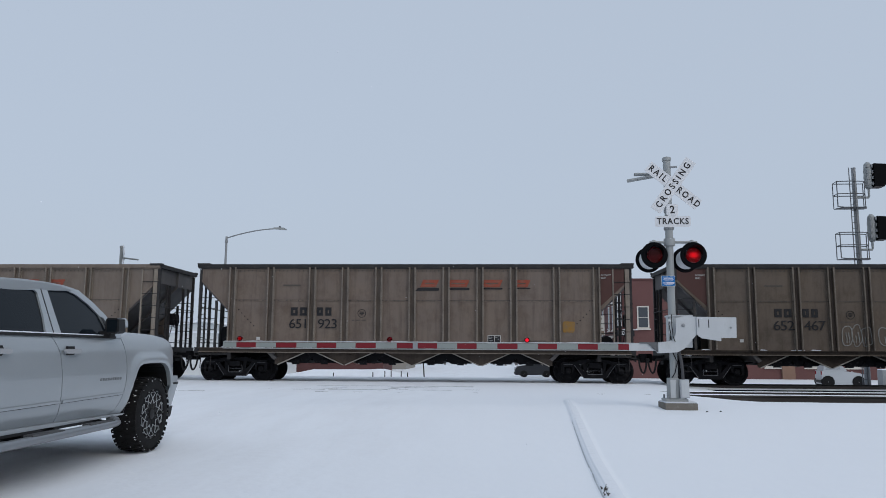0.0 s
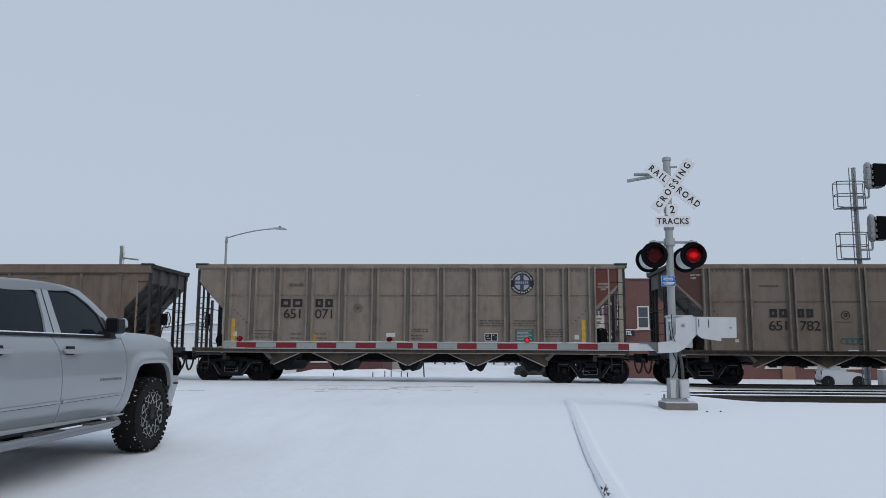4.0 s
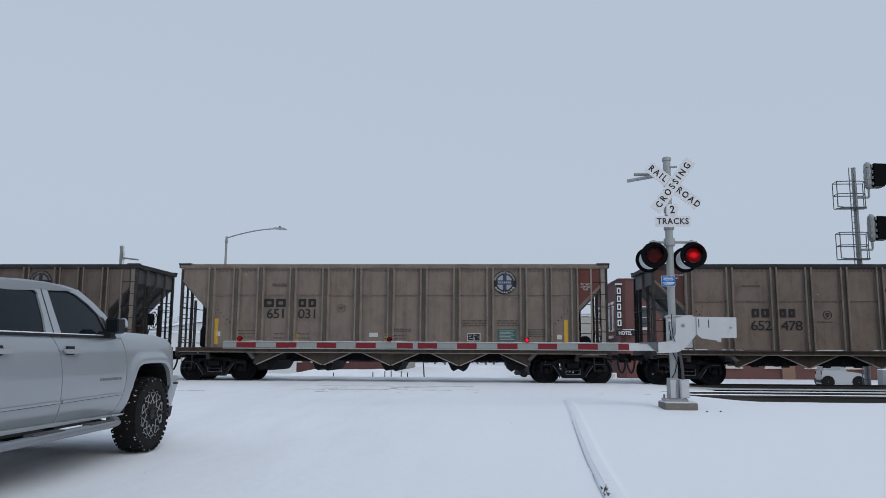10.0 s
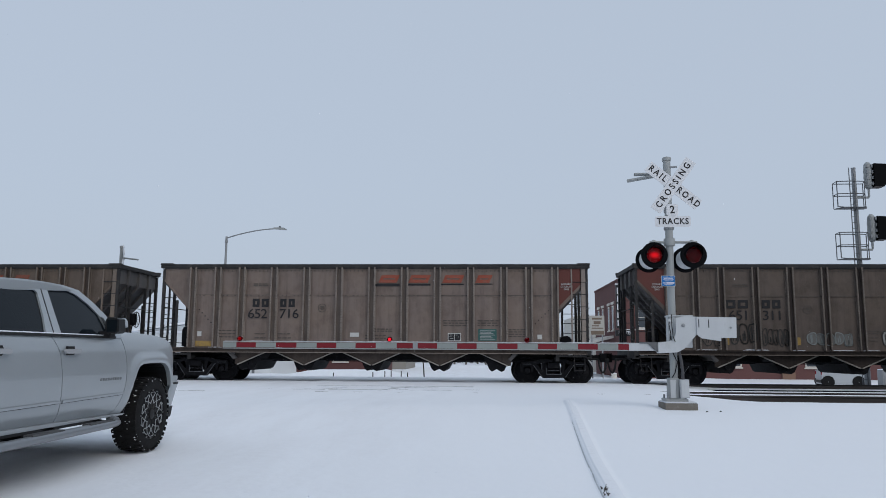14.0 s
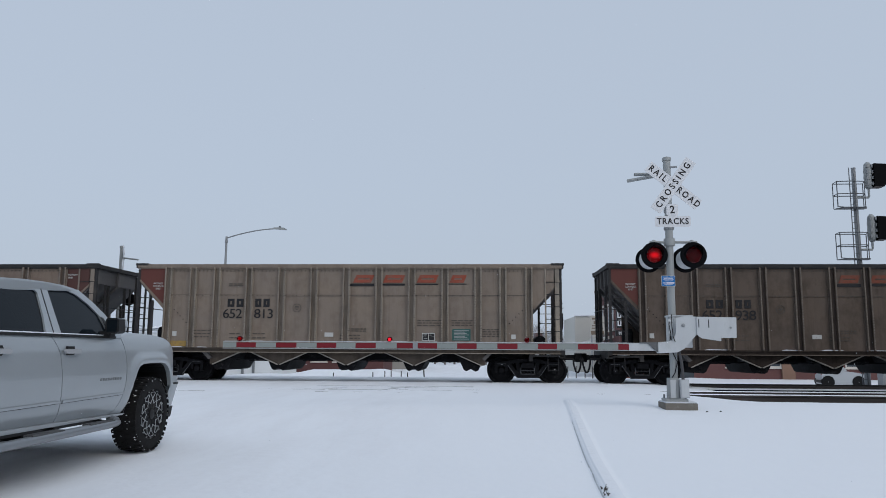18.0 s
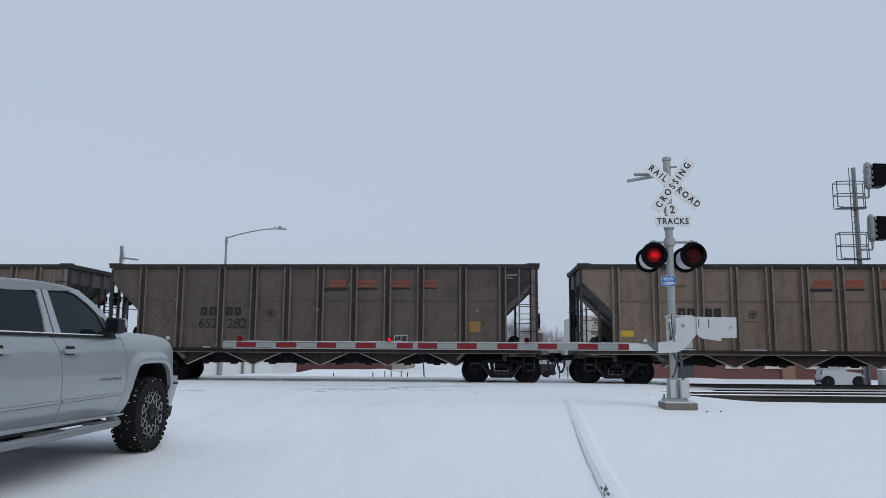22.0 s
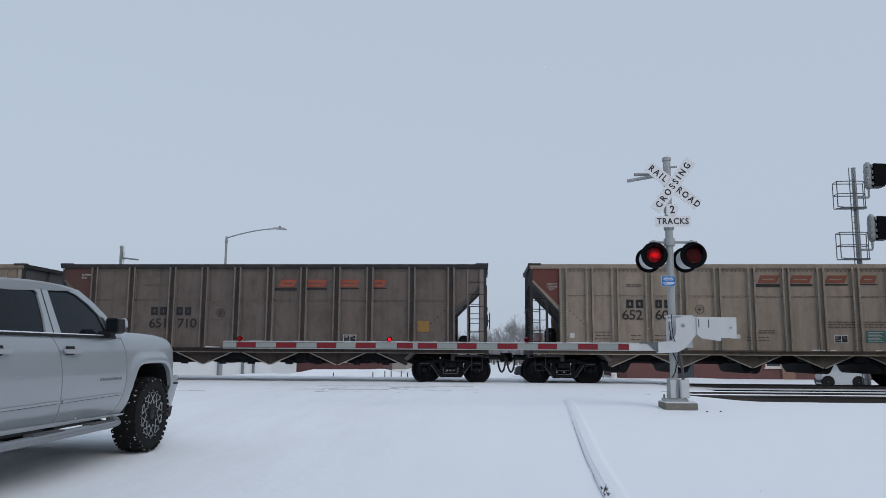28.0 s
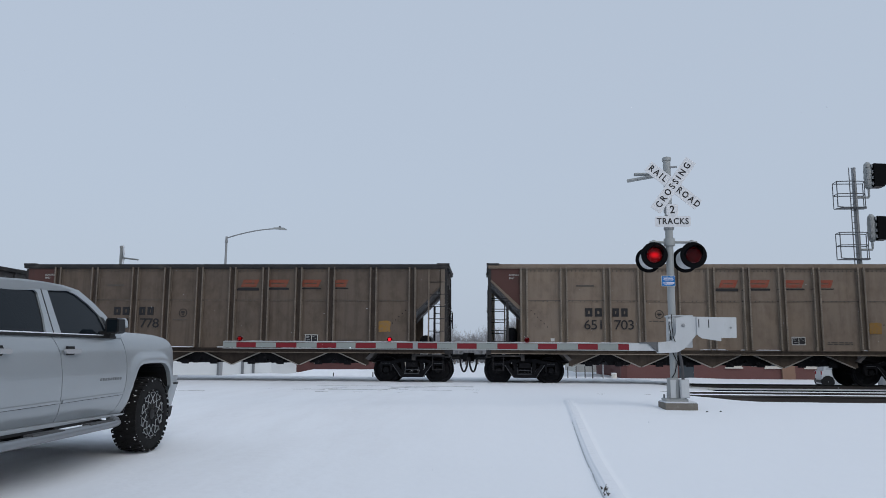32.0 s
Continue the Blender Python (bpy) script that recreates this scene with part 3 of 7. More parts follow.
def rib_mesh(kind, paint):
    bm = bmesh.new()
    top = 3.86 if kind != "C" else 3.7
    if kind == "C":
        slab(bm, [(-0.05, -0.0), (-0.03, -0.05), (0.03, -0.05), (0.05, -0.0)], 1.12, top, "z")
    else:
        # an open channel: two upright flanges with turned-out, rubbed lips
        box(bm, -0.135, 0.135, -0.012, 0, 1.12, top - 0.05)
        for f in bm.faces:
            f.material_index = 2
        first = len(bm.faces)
        # back plate in the darkened paint that carries the channel's shade
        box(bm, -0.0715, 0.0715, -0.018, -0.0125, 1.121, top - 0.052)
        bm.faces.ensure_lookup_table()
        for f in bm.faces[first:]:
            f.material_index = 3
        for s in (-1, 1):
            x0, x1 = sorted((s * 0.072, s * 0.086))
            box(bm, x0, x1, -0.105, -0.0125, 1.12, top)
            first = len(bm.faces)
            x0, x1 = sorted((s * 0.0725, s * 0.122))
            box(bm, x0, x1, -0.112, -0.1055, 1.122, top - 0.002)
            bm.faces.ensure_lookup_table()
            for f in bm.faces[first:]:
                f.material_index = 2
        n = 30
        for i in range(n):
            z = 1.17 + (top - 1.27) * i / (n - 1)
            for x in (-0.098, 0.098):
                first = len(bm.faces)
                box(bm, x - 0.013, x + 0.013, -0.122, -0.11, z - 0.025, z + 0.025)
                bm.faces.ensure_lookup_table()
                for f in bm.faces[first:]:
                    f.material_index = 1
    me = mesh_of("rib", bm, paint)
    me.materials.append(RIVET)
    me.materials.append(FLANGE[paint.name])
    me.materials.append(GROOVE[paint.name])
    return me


def zigzag(bm, y0, y1):
    slab(bm, [(-4.72, SILL), (-4.72, 0.57), (-4.62, 0.55), (-3.62, SILL)], y0, y1)
    slab(bm, [(4.72, SILL), (4.72, 0.57), (4.62, 0.55), (3.62, SILL)], y0, y1)
    for x in VALLEYS[1:-1]:
        slab(bm, [(x - 1.02, SILL), (x - 0.06, 0.56), (x + 0.06, 0.56), (x + 1.02, SILL)], y0, y1)


def zigzag_edges(bm, y0, y1):
    def strip(a, b):
        (x0, z0), (x1, z1) = a, b
        d = Vector((x1 - x0, z1 - z0)).normalized() * 0.016
        nx, nz = -d.y, d.x
        slab(bm, [(x0 - nx, z0 - nz), (x1 - nx, z1 - nz), (x1 + nx, z1 + nz), (x0 + nx, z0 + nz)], y0, y1)
    strip((-4.62, 0.55), (-3.68, 0.965))
    strip((4.62, 0.55), (3.68, 0.965))
    for x in VALLEYS[1:-1]:
        strip((x + 0.03, 0.55), (x + 0.97, 0.965))
        strip((x - 0.03, 0.55), (x - 0.97, 0.965))


def hose(bm, s, h):
    """An air hose: out of the end, down in a narrow loop, and up to its fellow at the middle of the gap."""
    c = PITCH / 2
    pts = [(s * (h + 0.02), -0.30, 0.80), (s * (c - 0.34), -0.33, 0.80)]
    for i in range(11):
        a = math.pi * i / 10
        pts.append((s * (c - 0.30 + 0.28 * i / 10), -0.35 - 0.05 * math.sin(a), 0.79 - 0.46 * math.sin(a) ** 0.6))
    pipe(bm, pts, 0.034, 6)
    rod(bm, (s * (c - 0.06), -0.36, 0.80), (s * (c + 0.02), -0.36, 0.76), 0.055, sides=7)


RUNG = {}


def rungs(post, a, b, heights):
    """The rungs of a ladder between two places in plan, each a part of its post."""
    (ax, ay), (bx, by) = a, b
    key = (round(bx - ax, 3), round(by - ay, 3))
    if key not in RUNG:
        RUNG[key] = mesh_of("rung", made(rod, (0, 0, 0), (bx - ax, by - ay, 0), 0.014, sides=5), SOOT)
    for z in heights:
        part("rung", RUNG[key], None, post, at=pose(ax, ay, z))


def end_kit(car, s, h, kind, paint, brake):
    """What stands on one end of a car: the sloping end sheet, posts, ladders, rails, the coupler and its hoses."""
    trim = END_YELLOW if kind == "C" and s < 0 else SOOT
    bm = bmesh.new()
    slab(bm, [(s * (h - 0.12), 3.88), (s * (h - 0.12), 3.32), (s * 4.72, 0.72), (s * 4.62, 0.78), (s * (h - 0.17), 3.36), (s * (h - 0.17), 3.88)], -HALF_W + 0.03, HALF_W - 0.03)
    for y in (0.0,) if kind == "A" else (-0.8, 0.0, 0.8):
        slab(bm, [(s * (h - 0.11), 3.86), (s * (h - 0.04), 3.84), (s * (h - 0.05), 3.28), (s * 5.6, 1.5), (s * 5.6, 1.6)], y - 0.04, y + 0.04)
    part("end_slope_sheet", bm, SLOPE, car)
    bm = bmesh.new()
    box(bm, s * 6.2, s * (h - 0.02), -HALF_W, HALF_W, 0.86, 0.92)
    box(bm, s * (h - 0.14), s * (h + 0.02), -HALF_W, HALF_W, 0.82, 1.12)
    box(bm, s * 6.2, s * 6.32, -HALF_W + 0.02, HALF_W - 0.02, 0.72, 1.12)
    part("end_platform", bm, SOOT, car)
    for y in (-HALF_W + 0.04, -0.62, 0.62, HALF_W - 0.04):
        z1 = 3.8 if abs(y) > 1 else 3.3
        w = 0.05 if abs(y) > 1 else 0.035
        part("end_post", made(box, s * (h - 0.15), s * (h - 0.06), y - w, y + w, 1.1, z1), trim if y < -1 else SOOT, car)
    for sy in (-1, 1):
        y = sy * HALF_W
        x0, x1 = s * 6.76, s * (h - 0.11)
        tall = s * sy < 0
        w = 0.024 if tall else 0.04
        post_ = part("ladder_post", made(box, x0 - w, x0 + w, y - 0.035, y + 0.03, 1.1, (3.84 if kind != "C" else 3.3) if tall else 2.72), FLANGE[paint.name] if tall else trim, car)
        rungs(post_, (min(x0, x1), y - 0.02), (max(x0, x1), y - 0.02), [1.29 + 0.415 * k for k in range(6)] if tall else [1.37 + 0.36 * k for k in range(5)])
        if tall and kind != "C":
            bm = bmesh.new()
            box(bm, *sorted((s * (h - 0.31), s * (h - 0.15))), y - 0.022, y + 0.022, 1.1, 3.86)
            box(bm, *sorted((s * (h - 0.31), s * (h - 0.29))), *sorted((y - 0.022, y - sy * 0.1)), 1.1, 3.86)
            part("corner_post", bm, FLANGE[paint.name], car)
        post_ = part("end_ladder", made(box, min(s * (h - 0.09), s * (h - 0.03)), max(s * (h - 0.09), s * (h - 0.03)), sy * 0.95 - 0.025, sy * 0.95 + 0.025, 1.1, 3.3), SOOT, car)
        rungs(post_, (s * (h - 0.04), sy * 1.5), (s * (h - 0.04), sy * 0.95), (1.45, 1.85, 2.25, 2.65))
        bm = bmesh.new()
        pipe(bm, [(s * (h - 0.2), sy * 1.5, 0.86), (s * (h - 0.2), sy * 1.55, 0.42), (s * (h - 0.55), sy * 1.55, 0.42), (s * (h - 0.55), sy * 1.5, 0.86)], 0.016, 5)
        part("step", bm, SOOT, car)
    bm = bmesh.new()
    rod(bm, (s * (h - 0.02), -1.5, 2.5), (s * (h - 0.02), 1.5, 2.5), 0.016, sides=6)
    rod(bm, (s * (h - 0.02), -1.5, 1.28), (s * (h - 0.02), 1.5, 1.28), 0.016, sides=6)
    part("handrail", bm, SOOT, car)
    # coupler
    c = PITCH / 2
    bm = bmesh.new()
    box(bm, s * 6.3, s * (h + 0.06), -0.22, 0.22, 0.62, 0.95)
    box(bm, s * (h + 0.05), s * (c - 0.16), -0.09, 0.09, 0.75, 0.93)
    slab(bm, [(s * (c - 0.2), -0.19), (s * (c - 0.02), -0.21 * s), (s * (c + 0.06), -0.05 * s), (s * (c + 0.02), 0.12 * s), (s * (c - 0.08), 0.2), (s * (c - 0.2), 0.16)], 0.68, 0.99, "z")
    part("coupler", bm, BLACK, car, bevel=0.015)
    part("air_hose", made(hose, s, h), RUBBER, car, "hanging black rubber air hose")
    bm = bmesh.new()
    box(bm, s * (h - 0.02), s * (h + 0.05), -1.2, -0.4, 0.80, 0.84)
    rod(bm, (s * (h + 0.04), -1.45, 0.72), (s * (h + 0.04), -0.2, 0.86), 0.018, sides=5)
    rod(bm, (s * (h + 0.04), 1.45, 0.72), (s * (h + 0.04), 0.2, 0.86), 0.018, sides=5)
    part("uncoupling_lever", bm, BLACK, car)
    if brake:
        bm = bmesh.new()
        x = s * (h + 0.06)
        n = 20
        ring = [(x, -0.35 + 0.28 * math.cos(2 * math.pi * i / n), 2.1 + 0.28 * math.sin(2 * math.pi * i / n)) for i in range(n + 1)]
        pipe(bm, ring, 0.018, 5)
        for i in range(4):
            a = math.pi * i / 4
            rod(bm, (x, -0.35 - 0.28 * math.cos(a), 2.1 - 0.28 * math.sin(a)), (x, -0.35 + 0.28 * math.cos(a), 2.1 + 0.28 * math.sin(a)), 0.012, sides=4)
        rod(bm, (x, -0.35, 2.1), (x - s * 0.16, -0.35, 2.1), 0.03, sides=6)
        part("brake_wheel", bm, BLACK, car, "round black hand-brake wheel")
        part("brake_gearbox", made(box, min(x - s * 0.06, x - s * 0.2), max(x - s * 0.06, x - s * 0.2), -0.52, -0.18, 1.9, 2.32), BLACK, car, bevel=0.03)
        part("brake_chain", made(rod, (x - s * 0.12, -0.35, 1.9), (x - s * 0.3, -0.35, 1.1), 0.015, sides=5), BLACK, car)
    bm = bmesh.new()
    if brake:
        rod(bm, (s * 6.62, -0.95, 1.38), (s * 6.62, 0.45, 1.38), 0.2, sides=16)
        box(bm, s * 6.5, s * 6.75, -0.8, -0.6, 1.0, 1.3)
        box(bm, s * 6.5, s * 6.75, 0.1, 0.3, 1.0, 1.3)
    else:
        lathe(bm, [(0.05, 1.12), (0.19, 1.16), (0.2, 1.7), (0.15, 1.82), (0.05, 1.85)], "z", 16, (s * 6.6, -0.9, 0))
        box(bm, s * 6.45, s * 6.75, -1.1, -0.7, 0.92, 1.13)
        rod(bm, (s * 6.6, -0.9, 1.85), (s * 6.75, -0.7, 1.2), 0.02, sides=5)
    part("air_reservoir", bm, BLACK if trim is SOOT else trim, car, "round-ended air-brake tank")


def coal_car(kind, paint, flip):
    """A hopper car on two bogies. A and B are riveted hoppers with zigzag bottoms, C a smooth-sided car with yellow end."""
    car = thing("coal_hopper_car", "brown-grey steel coal hopper car, grimy, rolling along rails", "train car", "cars of the train")
    h = HALF_L[kind]
    top = 3.85 if kind != "C" else 3.69
    for sy in (-1, 1):
        bm = bmesh.new()
        y0, y1 = sorted((sy * HALF_W, sy * (HALF_W - 0.03)))
        slab(bm, [(-6.32, 1.1), (6.32, 1.1), (6.32, 2.45), (h - 0.12, 3.38), (h - 0.12, top + 0.02), (-h + 0.12, top + 0.02), (-h + 0.12, 3.38), (-6.32, 2.45)], y0, y1)
        part("side_sheet", bm, paint, car)
        y0, y1 = sorted((sy * (HALF_W - 0.1), sy * (HALF_W + 0.06)))
        bm = bmesh.new()
        box(bm, -h + 0.12, h - 0.12, y0, y1, 1.08, 1.12)
        y2, y3 = sorted((sy * (HALF_W - 0.06), sy * (HALF_W - 0.01)))
        box(bm, -h + 0.12, h - 0.12, y2, y3, SILL, 1.08)
        box(bm, -h + 0.12, h - 0.12, y0, y1, SILL - 0.02, SILL)
        part("side_sill", bm, LOWER_SHADE[paint.name] if kind != "C" else BLACK, car)
        if kind != "C":
            y0, y1 = sorted((sy * HALF_W, sy * (HALF_W + 0.066)))
            part("sill_edge", made(box, -h + 0.14, h - 0.14, y0, y1, SILL - 0.026, SILL - 0.004), FLANGE[paint.name], car)
        for r in RIBS[kind]:
            for x in {r, -r}:
                part("rib", RIB[kind, paint.name], None, car, at=pose(x, sy * HALF_W, 0, 0, 0, 0 if sy < 0 else 180))
        if kind != "C":
            bm = bmesh.new()
            y0, y1 = sorted((sy * HALF_W, sy * (HALF_W + 0.012)))
            box(bm, -6.2, 6.2, y0, y1, SEAM[kind] - 0.03, SEAM[kind] + 0.03)
            part("seam", bm, paint, car)
            bm = bmesh.new()
            y2, y3 = sorted((sy * (HALF_W - 0.005), sy * (HALF_W + 0.015)))
            # thin dark strip paints the shadow of the lap joint
            box(bm, -6.2, 6.2, y2, y3, SEAM[kind] + 0.005, SEAM[kind] + 0.019)
            y2, y3 = sorted((sy * (HALF_W - 0.005), sy * (HALF_W + 0.026)))
            for i in range(90):
                x = -6.1 + 12.2 * i / 89
                if i % 3:
                    box(bm, x - 0.016, x + 0.016, y2, y3, SEAM[kind] - 0.022, SEAM[kind] + 0.005)
                box(bm, x - 0.018, x + 0.018, y2, y3, top - 0.125, top - 0.09)
            tagged(part("riveted_seam", bm, FAINT, car), kind="stuff")
            for sx in (-1, 1):
                bm = bmesh.new()
                x0, z0, x1, z1 = 6.36, 2.46, h - 0.14, 3.42
                n = Vector((z0 - z1, x1 - x0)).normalized() * 0.03
                y0, y1 = sorted((sy * (HALF_W - 0.02), sy * (HALF_W + 0.02)))
                slab(bm, [(sx * (x0 - n.x), z0 - n.y), (sx * (x1 - n.x), z1 - n.y), (sx * (x1 + n.x), z1 + n.y), (sx * (x0 + n.x), z0 + n.y)], y0, y1)
                part("corner_brace", bm, paint, car)
            bm = bmesh.new()
            for sx in (-1, 1):
                for k in range(6):
                    x, z = sx * (5.43 + 0.108 * k), 1.86 + 0.108 * k
                    rod(bm, (x, sy * (HALF_W - 0.01), z), (x, sy * (HALF_W + 0.014), z), 0.02, sides=6)
            tagged(part("bolted_seam", bm, BLACK, car), kind="stuff")
            part("hopper_plate", made(zigzag, *sorted((sy * 1.36, sy * 1.38))), LOWER_SHADE[paint.name], car)
            part("plate_edge", made(zigzag_edges, *sorted((sy * 1.33, sy * 1.43))), EDGE, car)
        else:
            bm = bmesh.new()
            for x in (-3.42, -1.15, 1.05, 3.3):
                for i in range(13):
                    z = 1.25 + i * 0.185
                    for d, w in ((-0.1, 0.03), (0.1, 0.03), (-0.045, 0.012), (0.045, 0.012)):
                        y0, y1 = sorted((sy * (HALF_W - 0.005), sy * (HALF_W + 0.012)))
                        box(bm, x + d - w, x + d + w, y0, y1, z, z + 0.034)
                    for d in (-1.24, 1.02):
                        rod(bm, (x + d, sy * (HALF_W - 0.01), z + 0.09), (x + d, sy * (HALF_W + 0.014), z + 0.09), 0.016, sides=6)
            tagged(part("riveted_seam", bm, SOOT, car), kind="stuff")
            bm = bmesh.new()
            for i in range(120):
                x = -6.0 + 0.1 * i
                y0, y1 = sorted((sy * HALF_W, sy * (HALF_W + 0.016)))
                box(bm, x, x + 0.045, y0, y1, 3.585, 3.62)
            tagged(part("riveted_seam", bm, SOOT, car), kind="stuff")
            part("under_sill", made(box, -4.9, 4.9, *sorted((sy * 1.4, sy * 1.5)), 0.80, 0.98), BLACK, car)
    # rim
    bm = bmesh.new()
    for sy in (-1, 1):
        y0, y1 = sorted((sy * (HALF_W - 0.06), sy * (HALF_W + 0.075)))
        box(bm, -h + 0.05, h - 0.05, y0, y1, top, TOP - 0.03)
        y0, y1 = sorted((sy * (HALF_W - 0.02), sy * (HALF_W + 0.055)))
        box(bm, -h + 0.05, h - 0.05, y0, y1, top - 0.03, top)
    part("side_rim", bm, paint if kind == "C" or paint in (PAINT_TAN, PAINT_FAWN) else SOOT, car, bevel=0.012)
    for s in (-1, 1):
        bm = bmesh.new()
        x0, x1 = sorted((s * (h - 0.2), s * h))
        box(bm, x0, x1, -HALF_W - 0.07, HALF_W + 0.07, 3.84, TOP - 0.028)
        for sy in (-1, 1):
            y0, y1 = sorted((sy * (HALF_W - 0.1), sy * (HALF_W + 0.085)))
            x2, x3 = sorted((s * (h - 0.42), s * (h + 0.01)))
            box(bm, x2, x3, y0, y1, 3.93, TOP)
        part("end_rim", bm, END_YELLOW if kind == "C" and s < 0 else SOOT, car, bevel=0.015)
        end_kit(car, s, h, kind, paint, brake=(s > 0) != flip)
    part("centre_sill", made(box, -6.9, 6.9, -0.17, 0.17, 0.70, 1.0), BLACK, car)
    # discharge gear
    if kind == "A":
        for x in (-3.5, -1.16, 1.16, 3.5):
            bm = bmesh.new()
            slab(bm, [(x - 1.05, 0.95), (x - 0.85, 0.62), (x - 0.15, 0.60), (x, 0.78), (x + 0.15, 0.60), (x + 0.85, 0.62), (x + 1.05, 0.95)], -1.15, 1.15)
            for d in (-0.55, 0.45):
                rod(bm, (x + d, -1.3, 0.66), (x + d, 1.3, 0.66), 0.045, sides=7)
                box(bm, x + d - 0.1, x + d + 0.14, -1.28, -1.2, 0.56, 0.72)
            part("discharge_door", bm, BLACK, car, "black discharge door with its shafts")
    elif kind == "B":
        for x in (-4.3, -2.3, 0.05, 2.35, 4.3):
            bm = bmesh.new()
            slab(bm, [(x - 0.55, 0.95), (x - 0.30, 0.42), (x - 0.22, 0.36), (x - 0.06, 0.44), (x + 0.10, 0.35), (x + 0.2, 0.40), (x + 0.5, 0.95)], -1.25, 1.25)
            rod(bm, (x, -1.34, 0.55), (x, 1.34, 0.55), 0.05, sides=7)
            part("discharge_door", bm, BLACK, car, "black discharge chute hanging below")
    else:
        for x in (-4.45, -2.3, -0.08, 2.08, 4.1):
            bm = bmesh.new()
            slab(bm, [(x - 0.78, 0.9), (x - 0.6, 0.72), (x - 0.5, 0.46), (x - 0.3, 0.34), (x - 0.16, 0.42), (x - 0.04, 0.30), (x + 0.1, 0.38), (x + 0.3, 0.33), (x + 0.46, 0.46), (x + 0.58, 0.72), (x + 0.76, 0.9)], -1.45, 1.45)
            rod(bm, (x - 0.1, -1.5, 0.5), (x - 0.1, 1.5, 0.5), 0.05, sides=7)
            rod(bm, (x + 0.12, -1.5, 0.52), (x + 0.4, -1.5, 0.4), 0.025, sides=5)
            part("discharge_door", bm, BLACK, car, "black discharge chute hanging below")
    bm = bmesh.new()
    rod(bm, (-5.2, -0.95, 0.72), (5.2, -0.95, 0.72), 0.025, sides=6)
    rod(bm, (-5.6, 0.6, 0.66), (5.6, 0.6, 0.66), 0.02, sides=6)
    rod(bm, (-0.6, -1.1, 0.82), (0.5, -1.1, 0.82), 0.1, sides=10)
    part("brake_rigging", bm, BLACK, car)
    # bogies
    for s in (-1, 1):
        bogie = part("bogie", BOLSTER, None, car, at=pose(s * 6.17, 0, 0))
        for w in (-0.89, 0.89):
            part("wheelset", WHEELSET, None, bogie, at=pose(w, 0, WHEEL_Z))
        for sy in (-1, 1):
            part("side_frame", SIDE_FRAME, None, bogie, at=pose(0, sy * 1.0, 0))
            part("spring_nest", SPRINGS, None, bogie, at=pose(0, sy * 1.0, 0))
            part("wear_strip", PALE_STRIP, None, bogie, at=pose(0, sy * 1.0, 0, 0, 0, 0 if sy < 0 else 180))
            for w in (-0.89, 0.89):
                part("bearing_cap", CAP, None, bogie, at=pose(w, sy * 1.02, WHEEL_Z, 0, 0, 0 if sy < 0 else 180))
    return car


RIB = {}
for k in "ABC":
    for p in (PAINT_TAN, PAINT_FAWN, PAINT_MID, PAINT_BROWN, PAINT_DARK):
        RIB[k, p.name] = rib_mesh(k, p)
FACE = -HALF_W - 0.012


def plate(name, parent, material, x0, x1, z0, z1, lift=0.0, label=""):
    return part(name, made(box, x0, x1, FACE - 0.004 - lift, FACE + 0.012, z0, z1), material, parent, label)


def outline(bm, x0, x1, z0, z1, w, y0, y1, lean=0.0):
    """A plain hollow block, leaning by lean."""
    def q(x, z):
        return (x + lean * (z - z0), z)
    for a, b, c, d in ((x0, x0 + w, z0, z1), (x1 - w, x1, z0, z1), (x0 + w, x1 - w, z0, z0 + w), (x0 + w, x1 - w, z1 - w, z1)):
        slab(bm, [q(a, c), q(b, c), q(b, d), q(a, d)], y0, y1)


def block_letters(name, car, material, spans, z0, z1, w, lean=0.0, label="", lift=0.0):
    """Plain hollow blocks in the place of a mark, one part each."""
    for x0, x1 in spans:
        bm = bmesh.new()
        outline(bm, x0, x1, z0, z1, w, FACE - 0.005 - lift, FACE + 0.01, lean)
        part(name, bm, material, car, label)


def words(name, car, text, size, material, x, z, wide=1.0, label=""):
    return part(name, text_mesh(text, size, material, wide), None, car, label, at=pose(x, FACE - 0.004, z))


def fine_print(car, x0, x1, z0, z1, rows, material):
    """Small stencilled lines that cannot be read."""
    bm = bmesh.new()
    rnd = random.Random(int(x0 * 100) + rows)
    for i in range(rows):
        z = z1 - (z1 - z0) * (i + 0.5) / rows
        x = x0
        while x < x1 - 0.04:
            w = rnd.uniform(0.06, 0.2)
            box(bm, x, min(x1, x + w), FACE - 0.004, FACE + 0.01, z - 0.016, z + 0.016)
            x += w + 0.04
    tagged(part("stencil_print", bm, material, car), kind="stuff")


def blot(name, car, material, x, z, w, h, seed):
    """A patch of old paint with a ragged outline."""
    rnd = random.Random(seed)
    pts = []
    for i in range(22):
        a = 2 * math.pi * i / 22
        k = rnd.uniform(0.9, 1.05)
        pts.append((x + w * k * max(-0.85, min(0.85, math.cos(a) * 1.2)), z + h * k * max(-0.85, min(0.85, math.sin(a) * 1.2))))
    bm = bmesh.new()
    slab(bm, pts, FACE - 0.004, FACE + 0.012)
    return part(name, bm, material, car)


def ring_stencil(bm, x, z, r0, r1):
    ring(bm, x, z, r0, r1)
    for w, d in ((0.5, 0.35), (0.62, 0.0), (0.3, -0.38)):
        box(bm, x - w * r0, x + w * r0, FACE - 0.004, FACE + 0.01, z + d * r0 - 0.012, z + d * r0 + 0.012)


